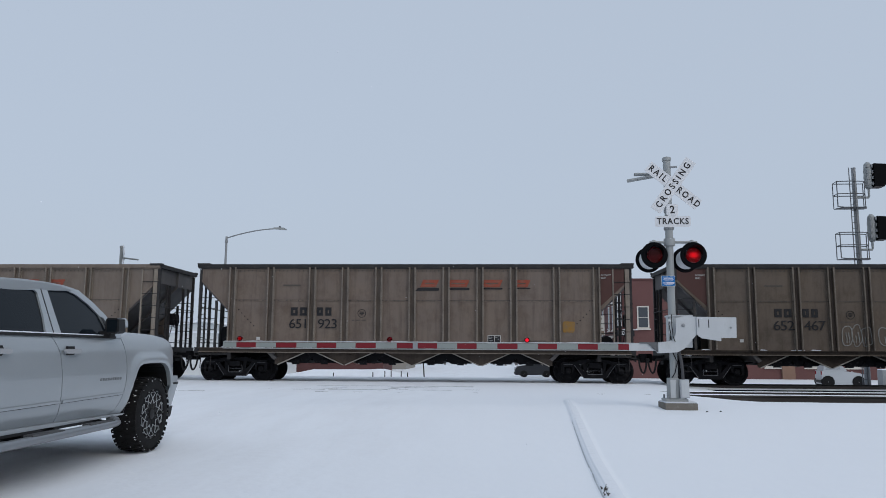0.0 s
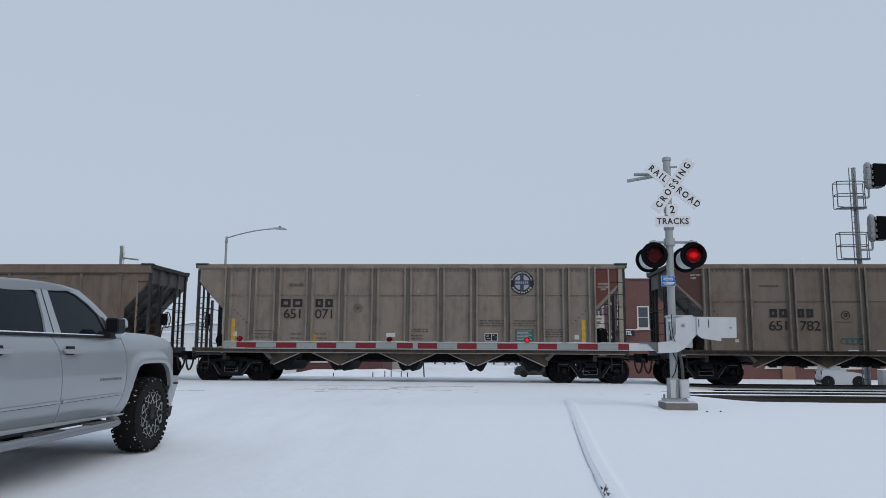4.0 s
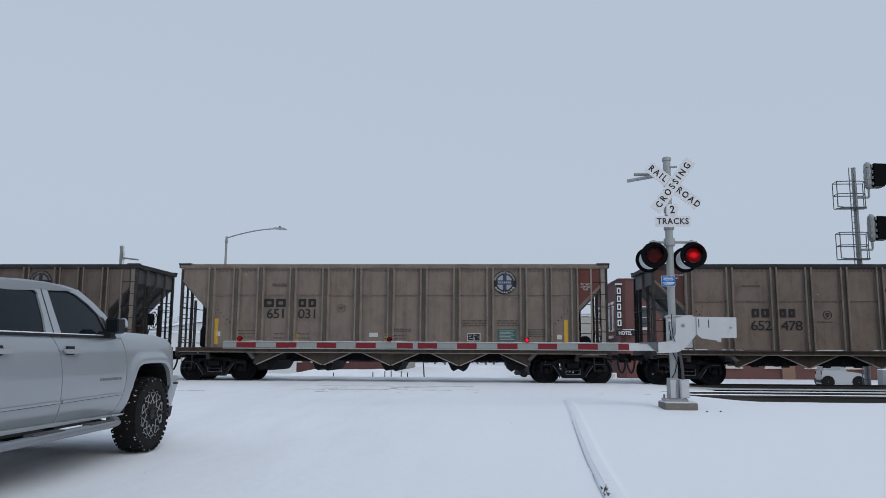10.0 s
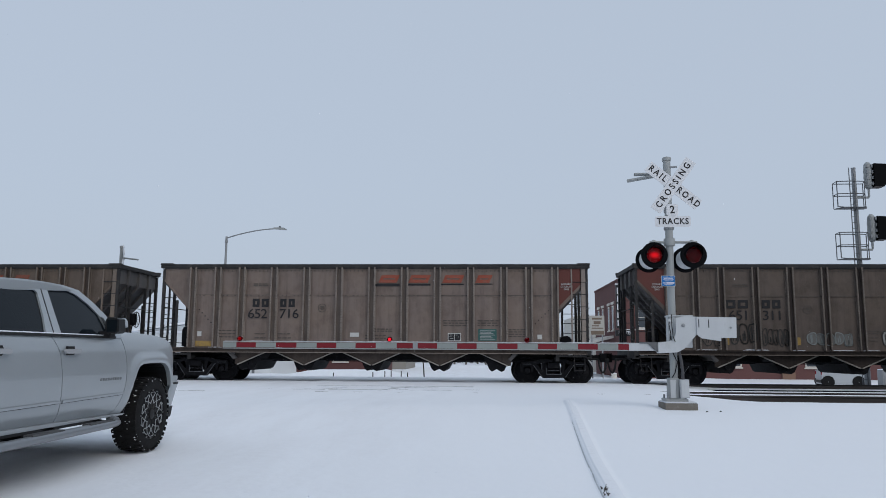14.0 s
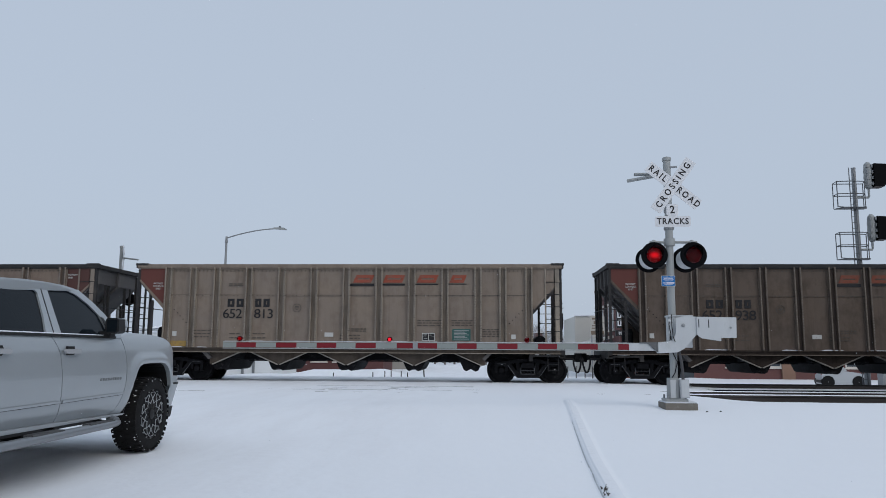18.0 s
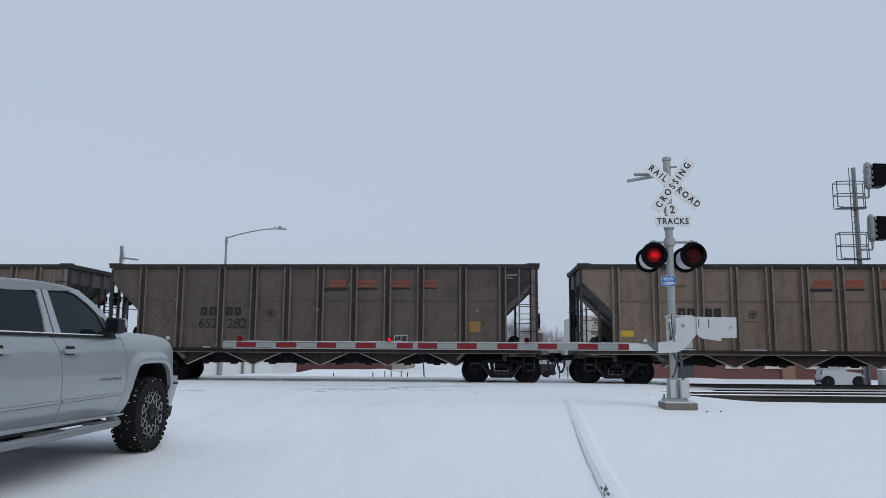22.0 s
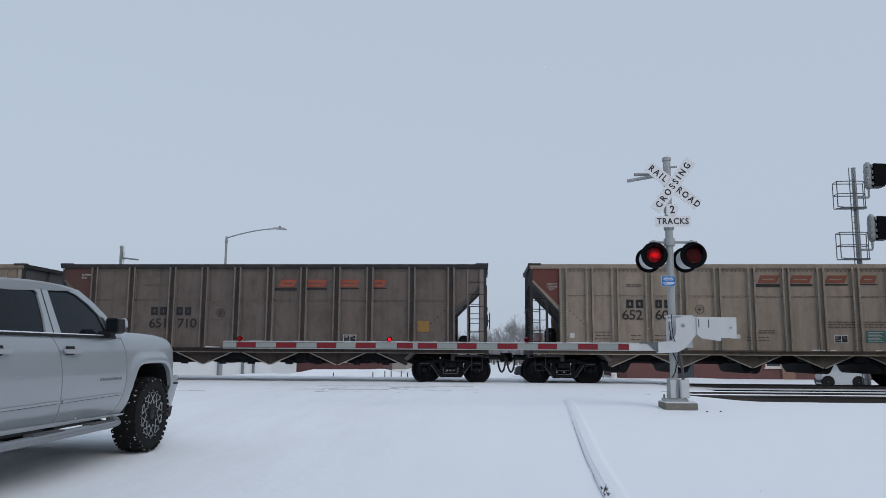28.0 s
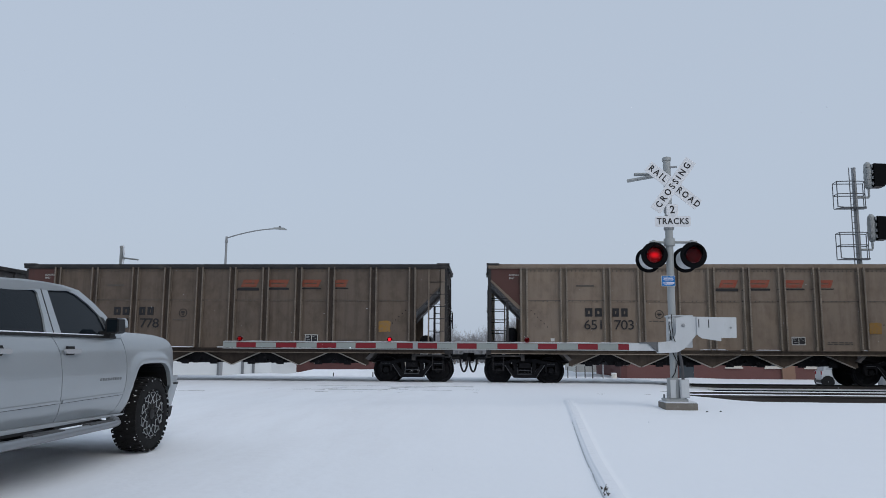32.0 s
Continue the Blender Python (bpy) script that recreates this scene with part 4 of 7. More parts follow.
def ring(bm, x, z, r0, r1, n=28):
    for i in range(n):
        a, b = 2 * math.pi * i / n, 2 * math.pi * (i + 1) / n
        slab(bm, [(x + r0 * math.cos(a), z + r0 * math.sin(a)), (x + r1 * math.cos(a), z + r1 * math.sin(a)), (x + r1 * math.cos(b), z + r1 * math.sin(b)), (x + r0 * math.cos(b), z + r0 * math.sin(b))], FACE - 0.004, FACE + 0.01)


def data_plate(car, x, z, w=0.44, h=0.27):
    """A black panel with a thin white border, a divider and small unreadable print."""
    p = plate("data_plate", car, WHITE_PAINT, x, x + w, z, z + h, 0.0, "black data panel with a white border")
    for a, b in ((0.05, 0.49), (0.54, 0.95)):
        part("panel", made(box, x + w * a, x + w * b, FACE - 0.009, FACE - 0.003, z + 0.025, z + h - 0.025), BLACK_PAINT, p)
    for a, b, c in ((0.1, 0.36, 0.74), (0.1, 0.3, 0.58), (0.14, 0.42, 0.3), (0.6, 0.74, 0.72), (0.78, 0.88, 0.5)):
        part("mark", made(box, x + w * a, x + w * b, FACE - 0.012, FACE - 0.008, z + h * c, z + h * (c + 0.06)), PALE, p)


def end_panel(car, kind, right, material):
    """A painted end corner of the side sheet, the mark of the end with the turning coupler."""
    h = HALF_L[kind]
    s = 1 if right else -1
    bm = bmesh.new()
    slab(bm, [(s * 6.34, 3.82), (s * 6.34, 2.56), (s * (h - 0.14), 3.46), (s * (h - 0.14), 3.82)], FACE + 0.004, FACE + 0.011)
    part("end_panel", bm, material, car, "dark red painted end corner panel")
    x = s * 6.53 if kind == "A" else s * 6.58
    if kind == "A":
        words("lettering", car, "ROTARY", 0.088, WHITE_PAINT, x, 3.6)
        words("lettering", car, "END", 0.088, WHITE_PAINT, x - 0.08, 3.5)
    else:
        for i, t in enumerate(("ROTARY", "COUPLER", "END")):
            words("lettering", car, t, 0.085, WHITE_PAINT, x, 3.3 - 0.09 * i)


def number(car, kind, left, right, serif=False):
    z = {"A": 1.92, "B": 2.255, "C": 2.255}[kind]
    zb = {"A": 2.21, "B": 2.50, "C": 2.56}[kind]
    xs = {"A": ((-4.16, -3.61), (-3.26, -2.76), -3.875, -2.88), "B": ((-4.11, -3.56), (-3.15, -2.65), -3.925, -2.835), "C": ((-5.3, -4.86), (-4.6, -4.16), -5.2, -4.42)}[kind]
    hb = 0.29
    if kind == "C":
        for x0, x1 in ((-5.36, -4.82), (-4.64, -4.08)):
            plate("mark_patch", car, MARK_PATCH, x0, x1, zb - 0.03, zb + 0.32)
        for x0, x1 in ((-5.5, -4.86), (-4.7, -4.1)):
            plate("mark_patch", car, MARK_PATCH, x0, x1, z - 0.15, z + 0.15)
    spans = []
    for a, b in ((-4.36, -3.62), (-3.17, -2.57)) if serif else xs[:2]:
        m = (a + b) / 2
        spans += [(a, m - 0.04), (m + 0.04, b)]
    block_letters("owner_mark", car, BLACK_PAINT, spans, zb, zb + hb - 0.01, 0.085, lift=0.006)
    for x, t in ((xs[2], left), (xs[3], right)):
        size = 0.455 if kind != "C" else 0.40
        for k, digit in enumerate(t):
            words("digit", car, digit, size, BLACK_PAINT, x + (k - 1) * size * 0.495, z, 1.12).location.y -= 0.006


def logo(car, kind, material):
    if kind == "A":
        spans, z0, z1 = ((0.26, 0.80), (1.16, 1.84), (2.32, 2.96), (3.40, 3.9)), 3.19, 3.44
    else:
        spans, z0, z1 = ((0.22, 0.84), (1.24, 1.9), (2.40, 3.04), (3.52, 4.0)), 3.34, 3.6
    block_letters("logo_block", car, material, spans, z0, z1, 0.108, 0.42)
    for i, (a, b) in enumerate(spans):
        t = (0.095, 0.068, 0.045, 0.028)[i]
        bm = bmesh.new()
        slab(bm, [(a - 0.16, z0 - 0.03 - t), (b + 0.10, z0 - 0.03 - t), (b + 0.10, z0 - 0.03), (a - 0.08, z0 - 0.03)], FACE - 0.005, FACE + 0.01)
        part("logo_underline", bm, BLACK_PAINT, car)


def emblem(car, pale, cross, x=3.86, z=3.35):
    """A round badge: dark ring with pale marks, a pale disc and a dark cross."""
    bm = bmesh.new()
    lathe(bm, [(0.405, FACE - 0.003), (0.405, FACE + 0.01)], "y", 40, (x, 0, z))
    p = part("emblem", bm, BLACK_PAINT, car, "round dark emblem with a cross on a pale disc")
    bm = bmesh.new()
    rnd = random.Random(3)
    for a0, a1, n in ((12, 168, 19), (205, 335, 9)):
        for i in range(n):
            a = radians(a0 + (a1 - a0) * (i + 0.12) / n)
            b = radians(a0 + (a1 - a0) * (i + 0.12 + rnd.uniform(0.45, 0.75)) / n)
            r0, r1 = 0.30 + rnd.uniform(0, 0.015), 0.36 + rnd.uniform(0, 0.02)
            slab(bm, [(x + r * math.cos(t), z + r * math.sin(t)) for r, t in ((r0, a), (r1, a), (r1, b), (r0, b))], FACE - 0.009, FACE - 0.002)
    part("lettering_ring", bm, pale, p)
    part("disc", made(lathe, [(0.262, FACE - 0.006), (0.262, FACE - 0.002)], "y", 32, (x, 0, z)), pale, p)
    bm = bmesh.new()
    box(bm, x - 0.062, x + 0.062, FACE - 0.009, FACE - 0.005, z - 0.255, z - 0.075)
    box(bm, x - 0.062, x + 0.062, FACE - 0.009, FACE - 0.005, z + 0.075, z + 0.255)
    box(bm, x - 0.262, x + 0.262, FACE - 0.009, FACE - 0.005, z - 0.075, z + 0.075)
    part("cross", bm, cross, p)
    bm = bmesh.new()
    for i in range(7):
        a = x - 0.22 + 0.064 * i
        box(bm, a, a + 0.042, FACE - 0.012, FACE - 0.008, z - 0.035, z + 0.035)
    part("name_band", bm, pale, p)


def scribble(car, material, x0, x1, z0, z1, w, seed, turns):
    """A sprayed tag: a looping band of paint."""
    rnd = random.Random(seed)
    bm = bmesh.new()
    n = turns * 8
    pts = []
    for i in range(n + 1):
        f = i / n
        a = 2 * math.pi * turns * f
        pts.append((x0 + (x1 - x0) * f + 0.16 * math.sin(a), (z0 + z1) / 2 + (z1 - z0) / 2 * math.cos(a) * rnd.uniform(0.7, 1)))
    for (a, b), (c, d) in zip(pts, pts[1:]):
        v = Vector((c - a, d - b)).normalized() * w / 2
        slab(bm, [(a - v.y, b + v.x), (a + v.y, b - v.x), (c + v.y, d - v.x), (c - v.y, d + v.x)], FACE - 0.004 - 0.0003 * rnd.random(), FACE + 0.008)
    part("graffiti", bm, material, car, "sprayed looping graffiti tag")


def bubble_tag(car, line, fill, x0, x1, z0, z1, n, w, seed):
    """Sprayed bubble letters that cannot be read: fat rounded blobs, their outlines and inner strokes."""
    rnd = random.Random(seed)
    step = (x1 - x0) / n
    for k in range(n):
        cx, cz = x0 + step * (k + 0.5), (z0 + z1) / 2 + rnd.uniform(-0.03, 0.03)
        rx, rz = step * rnd.uniform(0.48, 0.56), (z1 - z0) / 2 * rnd.uniform(0.85, 1.0)
        lobes, ph = rnd.choice((2, 3, 4)), rnd.uniform(0, 6.28)
        pts = []
        for i in range(30):
            a = 2 * math.pi * i / 30
            r = 1 - 0.17 * (0.5 + 0.5 * math.cos(lobes * a + ph))
            ca, sa = math.cos(a), math.sin(a)
            pts.append((cx + rx * r * math.copysign(abs(ca) ** 0.75, ca), cz + rz * r * math.copysign(abs(sa) ** 0.75, sa)))
        strokes = [pts + pts[:1]]
        for _ in range(2):
            a = rnd.uniform(-0.35, 0.35)
            strokes.append([(cx + rx * (a + 0.08 * math.sin(j * 1.6)), cz + rz * (-0.62 + 0.3 * j)) for j in range(rnd.choice((3, 4, 5)))])
        if fill:
            bm = bmesh.new()
            slab(bm, pts, FACE - 0.003 - 0.0004 * k, FACE + 0.008)
            part("graffiti_fill", bm, fill, car, "pale sprayed graffiti letter")
        bm = bmesh.new()
        for line_pts in strokes:
            for (a, b), (c, d) in zip(line_pts, line_pts[1:]):
                v = Vector((c - a, d - b)).normalized() * w / 2
                e = v * 0.6
                slab(bm, [(a - e.x - v.y, b - e.y + v.x), (a - e.x + v.y, b - e.y - v.x), (c + e.x + v.y, d + e.y - v.x), (c + e.x - v.y, d + e.y + v.x)], FACE - 0.0075 - 0.0004 * k, FACE + 0.006)
        part("graffiti_line", bm, line, car, "sprayed graffiti outline")


def snow_ledge(car, seed):
    """Snow that lies in patches on the side sill."""
    rnd = random.Random(seed)
    bm = bmesh.new()
    x = -6.6
    while x < 6.6:
        w = rnd.uniform(0.15, 1.1)
        if rnd.random() < 0.55:
            slab(bm, [(x, 1.12), (x + w, 1.12), (x + w * 0.9, 1.12 + rnd.uniform(0.012, 0.03)), (x + w * 0.2, 1.12 + rnd.uniform(0.015, 0.035))], -HALF_W - 0.055, -HALF_W - 0.013)
        x += w + rnd.uniform(0.05, 0.8)
    for s in (-1, 1):
        for _ in range(5):
            a, y = s * rnd.uniform(6.4, 7.0), rnd.uniform(-1.4, 0.8)
            box(bm, a, a + rnd.uniform(0.1, 0.3), y, y + rnd.uniform(0.1, 0.4), 0.92, 0.92 + rnd.uniform(0.02, 0.06))
    part("ledge_snow", bm, PACKED, car, "thin snow lying on the ledges")


T, F, M, W, D = PAINT_TAN, PAINT_FAWN, PAINT_MID, PAINT_BROWN, PAINT_DARK
#  kind, paint, number, end with the painted panel, brake wheel turned to the other end, marks
CARS = [
    ("A", D, "652 467", "l", 0, "logo tag"), ("A", M, "651 923", "r", 0, "logo"), ("A", T, "651 782", "l", 0, "logo tag_small"), ("B", F, "651 071", "r", 1, "emblem bars"),
    ("C", W, "653 520", "", 0, "yellow"), ("A", M, "652 478", "l", 0, "logo"), ("B", F, "651 031", "r", 0, "emblem bars"), ("B", D, "651 311", "l", 0, "emblem bars graffiti"),
    ("B", M, "652 716", "r", 0, "logo"), ("B", D, "652 938", "l", 0, "worn"), ("B", T, "652 813", "l", 0, "logo"), ("A", M, "651 444", "r", 1, "logo yellow_low yellow_high"),
    ("A", D, "652 282", "r", 0, "worn yellow_low sooted"), ("B", W, "652 904", "l", 0, "worn"), ("B", T, "652 603", "l", 0, "worn"), ("A", D, "651 710", "l", 0, "logo"),
    ("A", F, "651 703", "l", 0, "logo yellow_low"), ("A", D, "651 778", "l", 0, "worn"), ("A", M, "", "r", 0, "logo")]
# each car's own tone: how its paint has weathered against the rest
TONE = [(1, 1, 1)] * 19
TONE[1:4] = (1.06, 1.06, 1.09), (0.88, 0.89, 0.93), (1.18, 1.22, 1.26)
TONE[4:9] = (1.12, 1.08, 1.05), (1.16, 1.16, 1.2), (1.06, 1.06, 1.09), (1.1, 1.08, 1.12), (1.17, 1.17, 1.26)
TONE[9:14] = (1.12, 1.06, 1.04), (1.06, 1.07, 1.1), (1.17, 1.15, 1.17), (0.93, 0.93, 1.02), (1.06, 1.06, 1.11)
TONE[14:16] = (1.32, 1.35, 1.37), (1.18, 1.2, 1.3)
TONE[0], TONE[16:18] = (1.2, 1.18, 1.15), [(1.09, 1.06, 1.03), (1.1, 1.06, 1.03)]
SAY = {T.name: "dusty tan", F.name: "dusty fawn", M.name: "grimy brown-grey", W.name: "weathered brown", D.name: "sooty dark brown"}
PLAIN, TRAIN = {}, []
for i, (kind, paint, num, panel_end, flip, marks) in enumerate(CARS):
    key = (kind, paint.name, flip)
    if key not in PLAIN:
        PLAIN[key] = car = coal_car(kind, paint, bool(flip))
    else:
        car = None
    TRAIN.append((key, car))
for i, (kind, paint, num, panel_end, flip, marks) in enumerate(CARS):
    key, car = TRAIN[i]
    if car is None:
        car = copy_thing(PLAIN[key], Matrix())
    TRAIN[i] = car
for i, (kind, paint, num, panel_end, flip, marks) in enumerate(CARS):
    car = TRAIN[i]
    for ob in car.children:
        ob.color = (*TONE[i], 1)
    marks = marks.split()
    what = "round emblem" if "emblem" in marks else "yellow end" if kind == "C" else "worn red emblem blocks" if "worn" in marks else "orange-red emblem blocks"
    tagged(car, f"{SAY[paint.name]} steel coal hopper car with {what}")
    if panel_end:
        end_panel(car, kind, panel_end == "r", SOOT if "sooted" in marks else DEEP_RED if kind == "B" else DEEP_BROWN)
    if num:
        number(car, kind, *num.split(), "emblem" in marks)
    if "logo" in marks:
        logo(car, kind, LOGO_RED)
    if "worn" in marks:
        logo(car, kind, LOGO_WORN)
    if "emblem" in marks:
        emblem(car, *((PALE_WORN, BLACK_PAINT) if paint is D else (PALE, NAVY)))
    if kind == "A":
        part("stencil_ring", made(ring_stencil, -1.72, 2.29, 0.125, 0.142), BLACK_PAINT, car)
        fine_print(car, -2.05, -1.5, 2.02, 2.1, 1, FAINT)
        data_plate(car, 2.55, 1.30)
        blot("faded_patch", car, OLD_ORANGE, 5.26, 1.86, 0.24, 0.22, i)
        plate("worn_dash", car, FAINT, -4.45, -3.85, 3.22, 3.27)
        fine_print(car, 3.7, 4.5, 1.3, 1.42, 2, FAINT)
        plate("small_tag", car, WHITE_PAINT, -5.32, -5.2, 1.38, 1.48)
        if "yellow_high" in marks:
            plate("yellow_patch", car, YELLOW, -6.06, -5.64, 1.55, 1.75, 0, "bright yellow rectangular patch")
        if "yellow_low" in marks:
            for x0, x1 in ((-6.05, -5.4), (5.75, 6.12)):
                plate("yellow_band", car, OLD_YELLOW, x0, x1, 1.15, 1.32)
    elif kind == "B":
        part("stencil_ring", made(ring_stencil, -1.7, 2.47, 0.13, 0.147), FAINT, car)
        if "graffiti" not in marks:
            p = plate("notice", car, TEAL, 3.62, 4.24, 1.39, 1.78, 0, "weathered teal notice panel")
            bm = bmesh.new()
            for j in range(7):
                box(bm, 3.68, 4.18 - 0.06 * (j % 3), FACE - 0.008, FACE - 0.002, 1.43 + j * 0.047, 1.45 + j * 0.047)
            part("notice_line", bm, PALE, p)
        data_plate(car, 2.6, 1.37)
        for a in ((-4.0, -3.62, 1.38, 1.66, 2), (-3.2, -2.75, 1.38, 1.66, 2), (-5.25, -4.68, 1.42, 1.75, 3), (2.44, 3.3, 1.85, 2.1, 3), (3.6, 4.3, 1.86, 2.1, 3), (4.64, 5.2, 1.5, 1.8, 4), (-0.2, 0.5, 1.4, 1.6, 2), (-4.1, -3.6, 3.2, 3.32, 2), (0.05, 0.7, 1.66, 1.8, 2)):
            fine_print(car, *a, FAINT)
        plate("small_tag", car, WHITE_PAINT, -0.72, -0.42, 1.5, 1.64)
        plate("small_tag", car, WHITE_PAINT, 5.6, 5.75, 1.45, 1.6)
        plate("small_tag", car, WHITE_PAINT, -6.0, -5.85, 1.5, 1.66)
        if "bars" in marks:
            for x in (-6.06, 5.84):
                plate("yellow_bar", car, YELLOW, x, x + 0.13, 1.22, 2.1, 0, "bright yellow upright bar")
            if "graffiti" not in marks:
                for x in (-3.24, -0.21, 3.22):
                    plate("yellow_bar", car, OLD_YELLOW, x, x + 0.13, 1.13, 1.6)
        else:
            plate("yellow_band", car, OLD_YELLOW, -6.05, -5.5, 1.15, 1.34)
    else:
        for x0, x1, z0, z1 in ((-5.66, -5.2, 1.66, 1.9), (-2.8, -2.33, 1.7, 1.81), (-0.5, -0.05, 1.7, 1.81), (0.05, 0.52, 1.7, 1.81), (2.35, 2.82, 1.7, 1.81), (5.07, 5.52, 1.62, 1.84)):
            plate("yellow_patch", car, YELLOW, x0, x1, z0, z1, 0, "bright yellow rectangular patch")
        part("stencil_ring", made(ring_stencil, -2.8, 2.53, 0.14, 0.162), BLACK_PAINT, car)
        p = plate("notice", car, TEAL, 3.7, 4.32, 1.42, 1.81, 0, "weathered teal notice panel")
        part("stencil_ring", made(ring, 4.5, 1.6, 0.09, 0.125), WHITE_PAINT, car)
        data_plate(car, 1.38, 1.38)
        for a in ((-3.1, -2.45, 1.45, 1.66, 3), (-4.6, -4.2, 1.4, 1.65, 2), (-4.0, -3.6, 1.4, 1.65, 2), (2.3, 2.9, 1.45, 1.66, 3), (1.2, 2.0, 1.85, 2.1, 3), (0.1, 0.8, 1.5, 1.66, 2)):
            fine_print(car, *a, FAINT)
        bm = bmesh.new()
        h = HALF_L["C"]
        slab(bm, [(-6.18, 3.84), (-6.18, 1.16), (-6.33, 1.16), (-6.33, 2.5), (-h + 0.13, 3.42), (-h + 0.13, 3.84)], FACE - 0.002, FACE + 0.01)
        box(bm, -h + 0.06, -6.2, -HALF_W - 0.079, -HALF_W - 0.03, 3.80, TOP - 0.05)
        part("yellow_end", bm, END_YELLOW, car, "bright yellow painted end corner")
        for x in (-4.6, -2.37, -0.05, 2.3):
            plate("stencil_tag", car, PALE, x - 0.3, x + 0.3, 0.885, 0.905).location.y = 0.08
            plate("stencil_tag", car, PALE, x - 0.16, x + 0.12, 0.78, 0.86).location.y = 0.08
    if "graffiti" in marks:
        for a in ((-5.15, -4.45, 1.25, 1.85, 2, 0.03, 3), (-4.25, -3.35, 1.3, 2.05, 3, 0.045, 4), (-3.2, -2.35, 1.25, 1.85, 5, 0.03, 5)):
            bubble_tag(car, GRAF_DARK, None, *a)
        bubble_tag(car, GRAF_PALE, GRAF_GREY, -1.75, -0.3, 1.28, 1.72, 5, 0.03, 6)
        bubble_tag(car, GRAF_DARK, GRAF_WHITE, 0.62, 1.62, 1.25, 1.8, 3, 0.03, 7)
        bubble_tag(car, GRAF_DARK, GRAF_WHITE, 1.75, 3.35, 1.25, 1.78, 5, 0.03, 8)
        bubble_tag(car, GRAF_WHITE, None, 3.75, 4.75, 1.25, 1.9, 2, 0.05, 9)
        for x in (-5.9, 5.3):
            plate("dark_patch", car, GRAF_GREEN, x, x + 0.36, 1.62, 1.9)
        for x in (-4.4, -2.1, 1.3):
            plate("yellow_patch", car, OLD_YELLOW, x, x + 0.12, 1.3, 1.55, 0.002)
    if "tag" in marks:
        bubble_tag(car, GRAF_WHITE, None, -2.02, -1.08, 1.22, 2.0, 3, 0.028, 12)
        bubble_tag(car, GRAF_WHITE, None, -0.85, 0.15, 1.25, 1.95, 3, 0.028, 13)
    if "tag_small" in marks:
        scribble(car, TEAL, -1.9, -1.2, 1.33, 1.55, 0.04, 14, 4)
        scribble(car, GRAF_WHITE, 1.35, 2.05, 1.38, 1.6, 0.018, 15, 5)
    snow_ledge(car, 100 + i)


# ---- crossing signal and gate ----
SIGN_WHITE = mat("reflective_white_sheet", (0.64, 0.65, 0.67), 0.45, vary=0.06, scale=6)
SIGN_BLACK = mat("sign_black", (0.015, 0.015, 0.017), 0.5)
GATE_RED = mat("gate_red_sheet", (0.165, 0.009, 0.016), 0.45, vary=0.15, scale=8)
GATE_WHITE = mat("gate_white_sheet", (0.235, 0.262, 0.252), 0.45, vary=0.14, scale=6)
HOOD_BLACK = mat("black_enamel", (0.0035, 0.004, 0.005), 0.3, spec=0.05)
SIGN_BLUE = mat("sign_blue", (0.012, 0.14, 0.40), 0.4, vary=0.1)
CONCRETE = mat("grey_concrete", (0.30, 0.28, 0.24), 0.9, vary=0.25, scale=9, bump=0.4)
GATE_GREY = mat("white_grey_enamel", (0.47, 0.49, 0.505), 0.5, vary=0.16, scale=4, stain=(0.32, 0.33, 0.33), amount=0.4, streak=3)


def glow_material():
    """A lit lamp insert: brightest where the bulb sits, fading to the rim."""
    m = bpy.data.materials.new("lit_red_lamp")
    m.use_nodes = True
    nt = m.node_tree
    b = nt.nodes["Principled BSDF"]
    b.inputs["Base Color"].default_value = (0.3, 0.01, 0.015, 1)
    tc = nt.nodes.new("ShaderNodeTexCoord")
    flat = nt.nodes.new("ShaderNodeVectorMath")
    flat.operation = "MULTIPLY"
    flat.inputs[1].default_value = (0.75, 0, 1.1)
    nt.links.new(tc.outputs["Object"], flat.inputs[0])
    far = nt.nodes.new("ShaderNodeVectorMath")
    far.operation = "LENGTH"
    nt.links.new(flat.outputs[0], far.inputs[0])
    fall = nt.nodes.new("ShaderNodeMapRange")
    fall.interpolation_type = "SMOOTHSTEP"
    fall.inputs[1].default_value, fall.inputs[2].default_value, fall.inputs[3].default_value, fall.inputs[4].default_value = 0.0, 0.095, 1.7, 0.07
    nt.links.new(far.outputs["Value"], fall.inputs[0])
    b.inputs["Emission Color"].default_value = (1.0, 0.045, 0.12, 1)
    nt.links.new(fall.outputs[0], b.inputs["Emission Strength"])
    return m


GLOW = glow_material()
TIP_GLOW = mat("lit_red_marker", (0.55, 0.02, 0.03), 0.4, emit=0.1)
DULL_RED = mat("unlit_reflector", (0.075, 0.004, 0.018), 0.35)


def lens_material():
    m = bpy.data.materials.new("red_lens")
    m.use_nodes = True
    nt = m.node_tree
    out = nt.nodes["Material Output"]
    nt.nodes.remove(nt.nodes["Principled BSDF"])
    tr = nt.nodes.new("ShaderNodeBsdfTransparent")
    tr.inputs[0].default_value = (0.95, 0.22, 0.25, 1)
    gl = nt.nodes.new("ShaderNodeBsdfPrincipled")
    gl.inputs["Base Color"].default_value = (0.05, 0.003, 0.006, 1)
    gl.inputs["Roughness"].default_value = 0.25
    mx = nt.nodes.new("ShaderNodeMixShader")
    mx.inputs[0].default_value = 0.3
    nt.links.new(tr.outputs[0], mx.inputs[1])
    nt.links.new(gl.outputs[0], mx.inputs[2])
    nt.links.new(mx.outputs[0], out.inputs[0])
    return m


LENS = lens_material()
FLASHERS = []


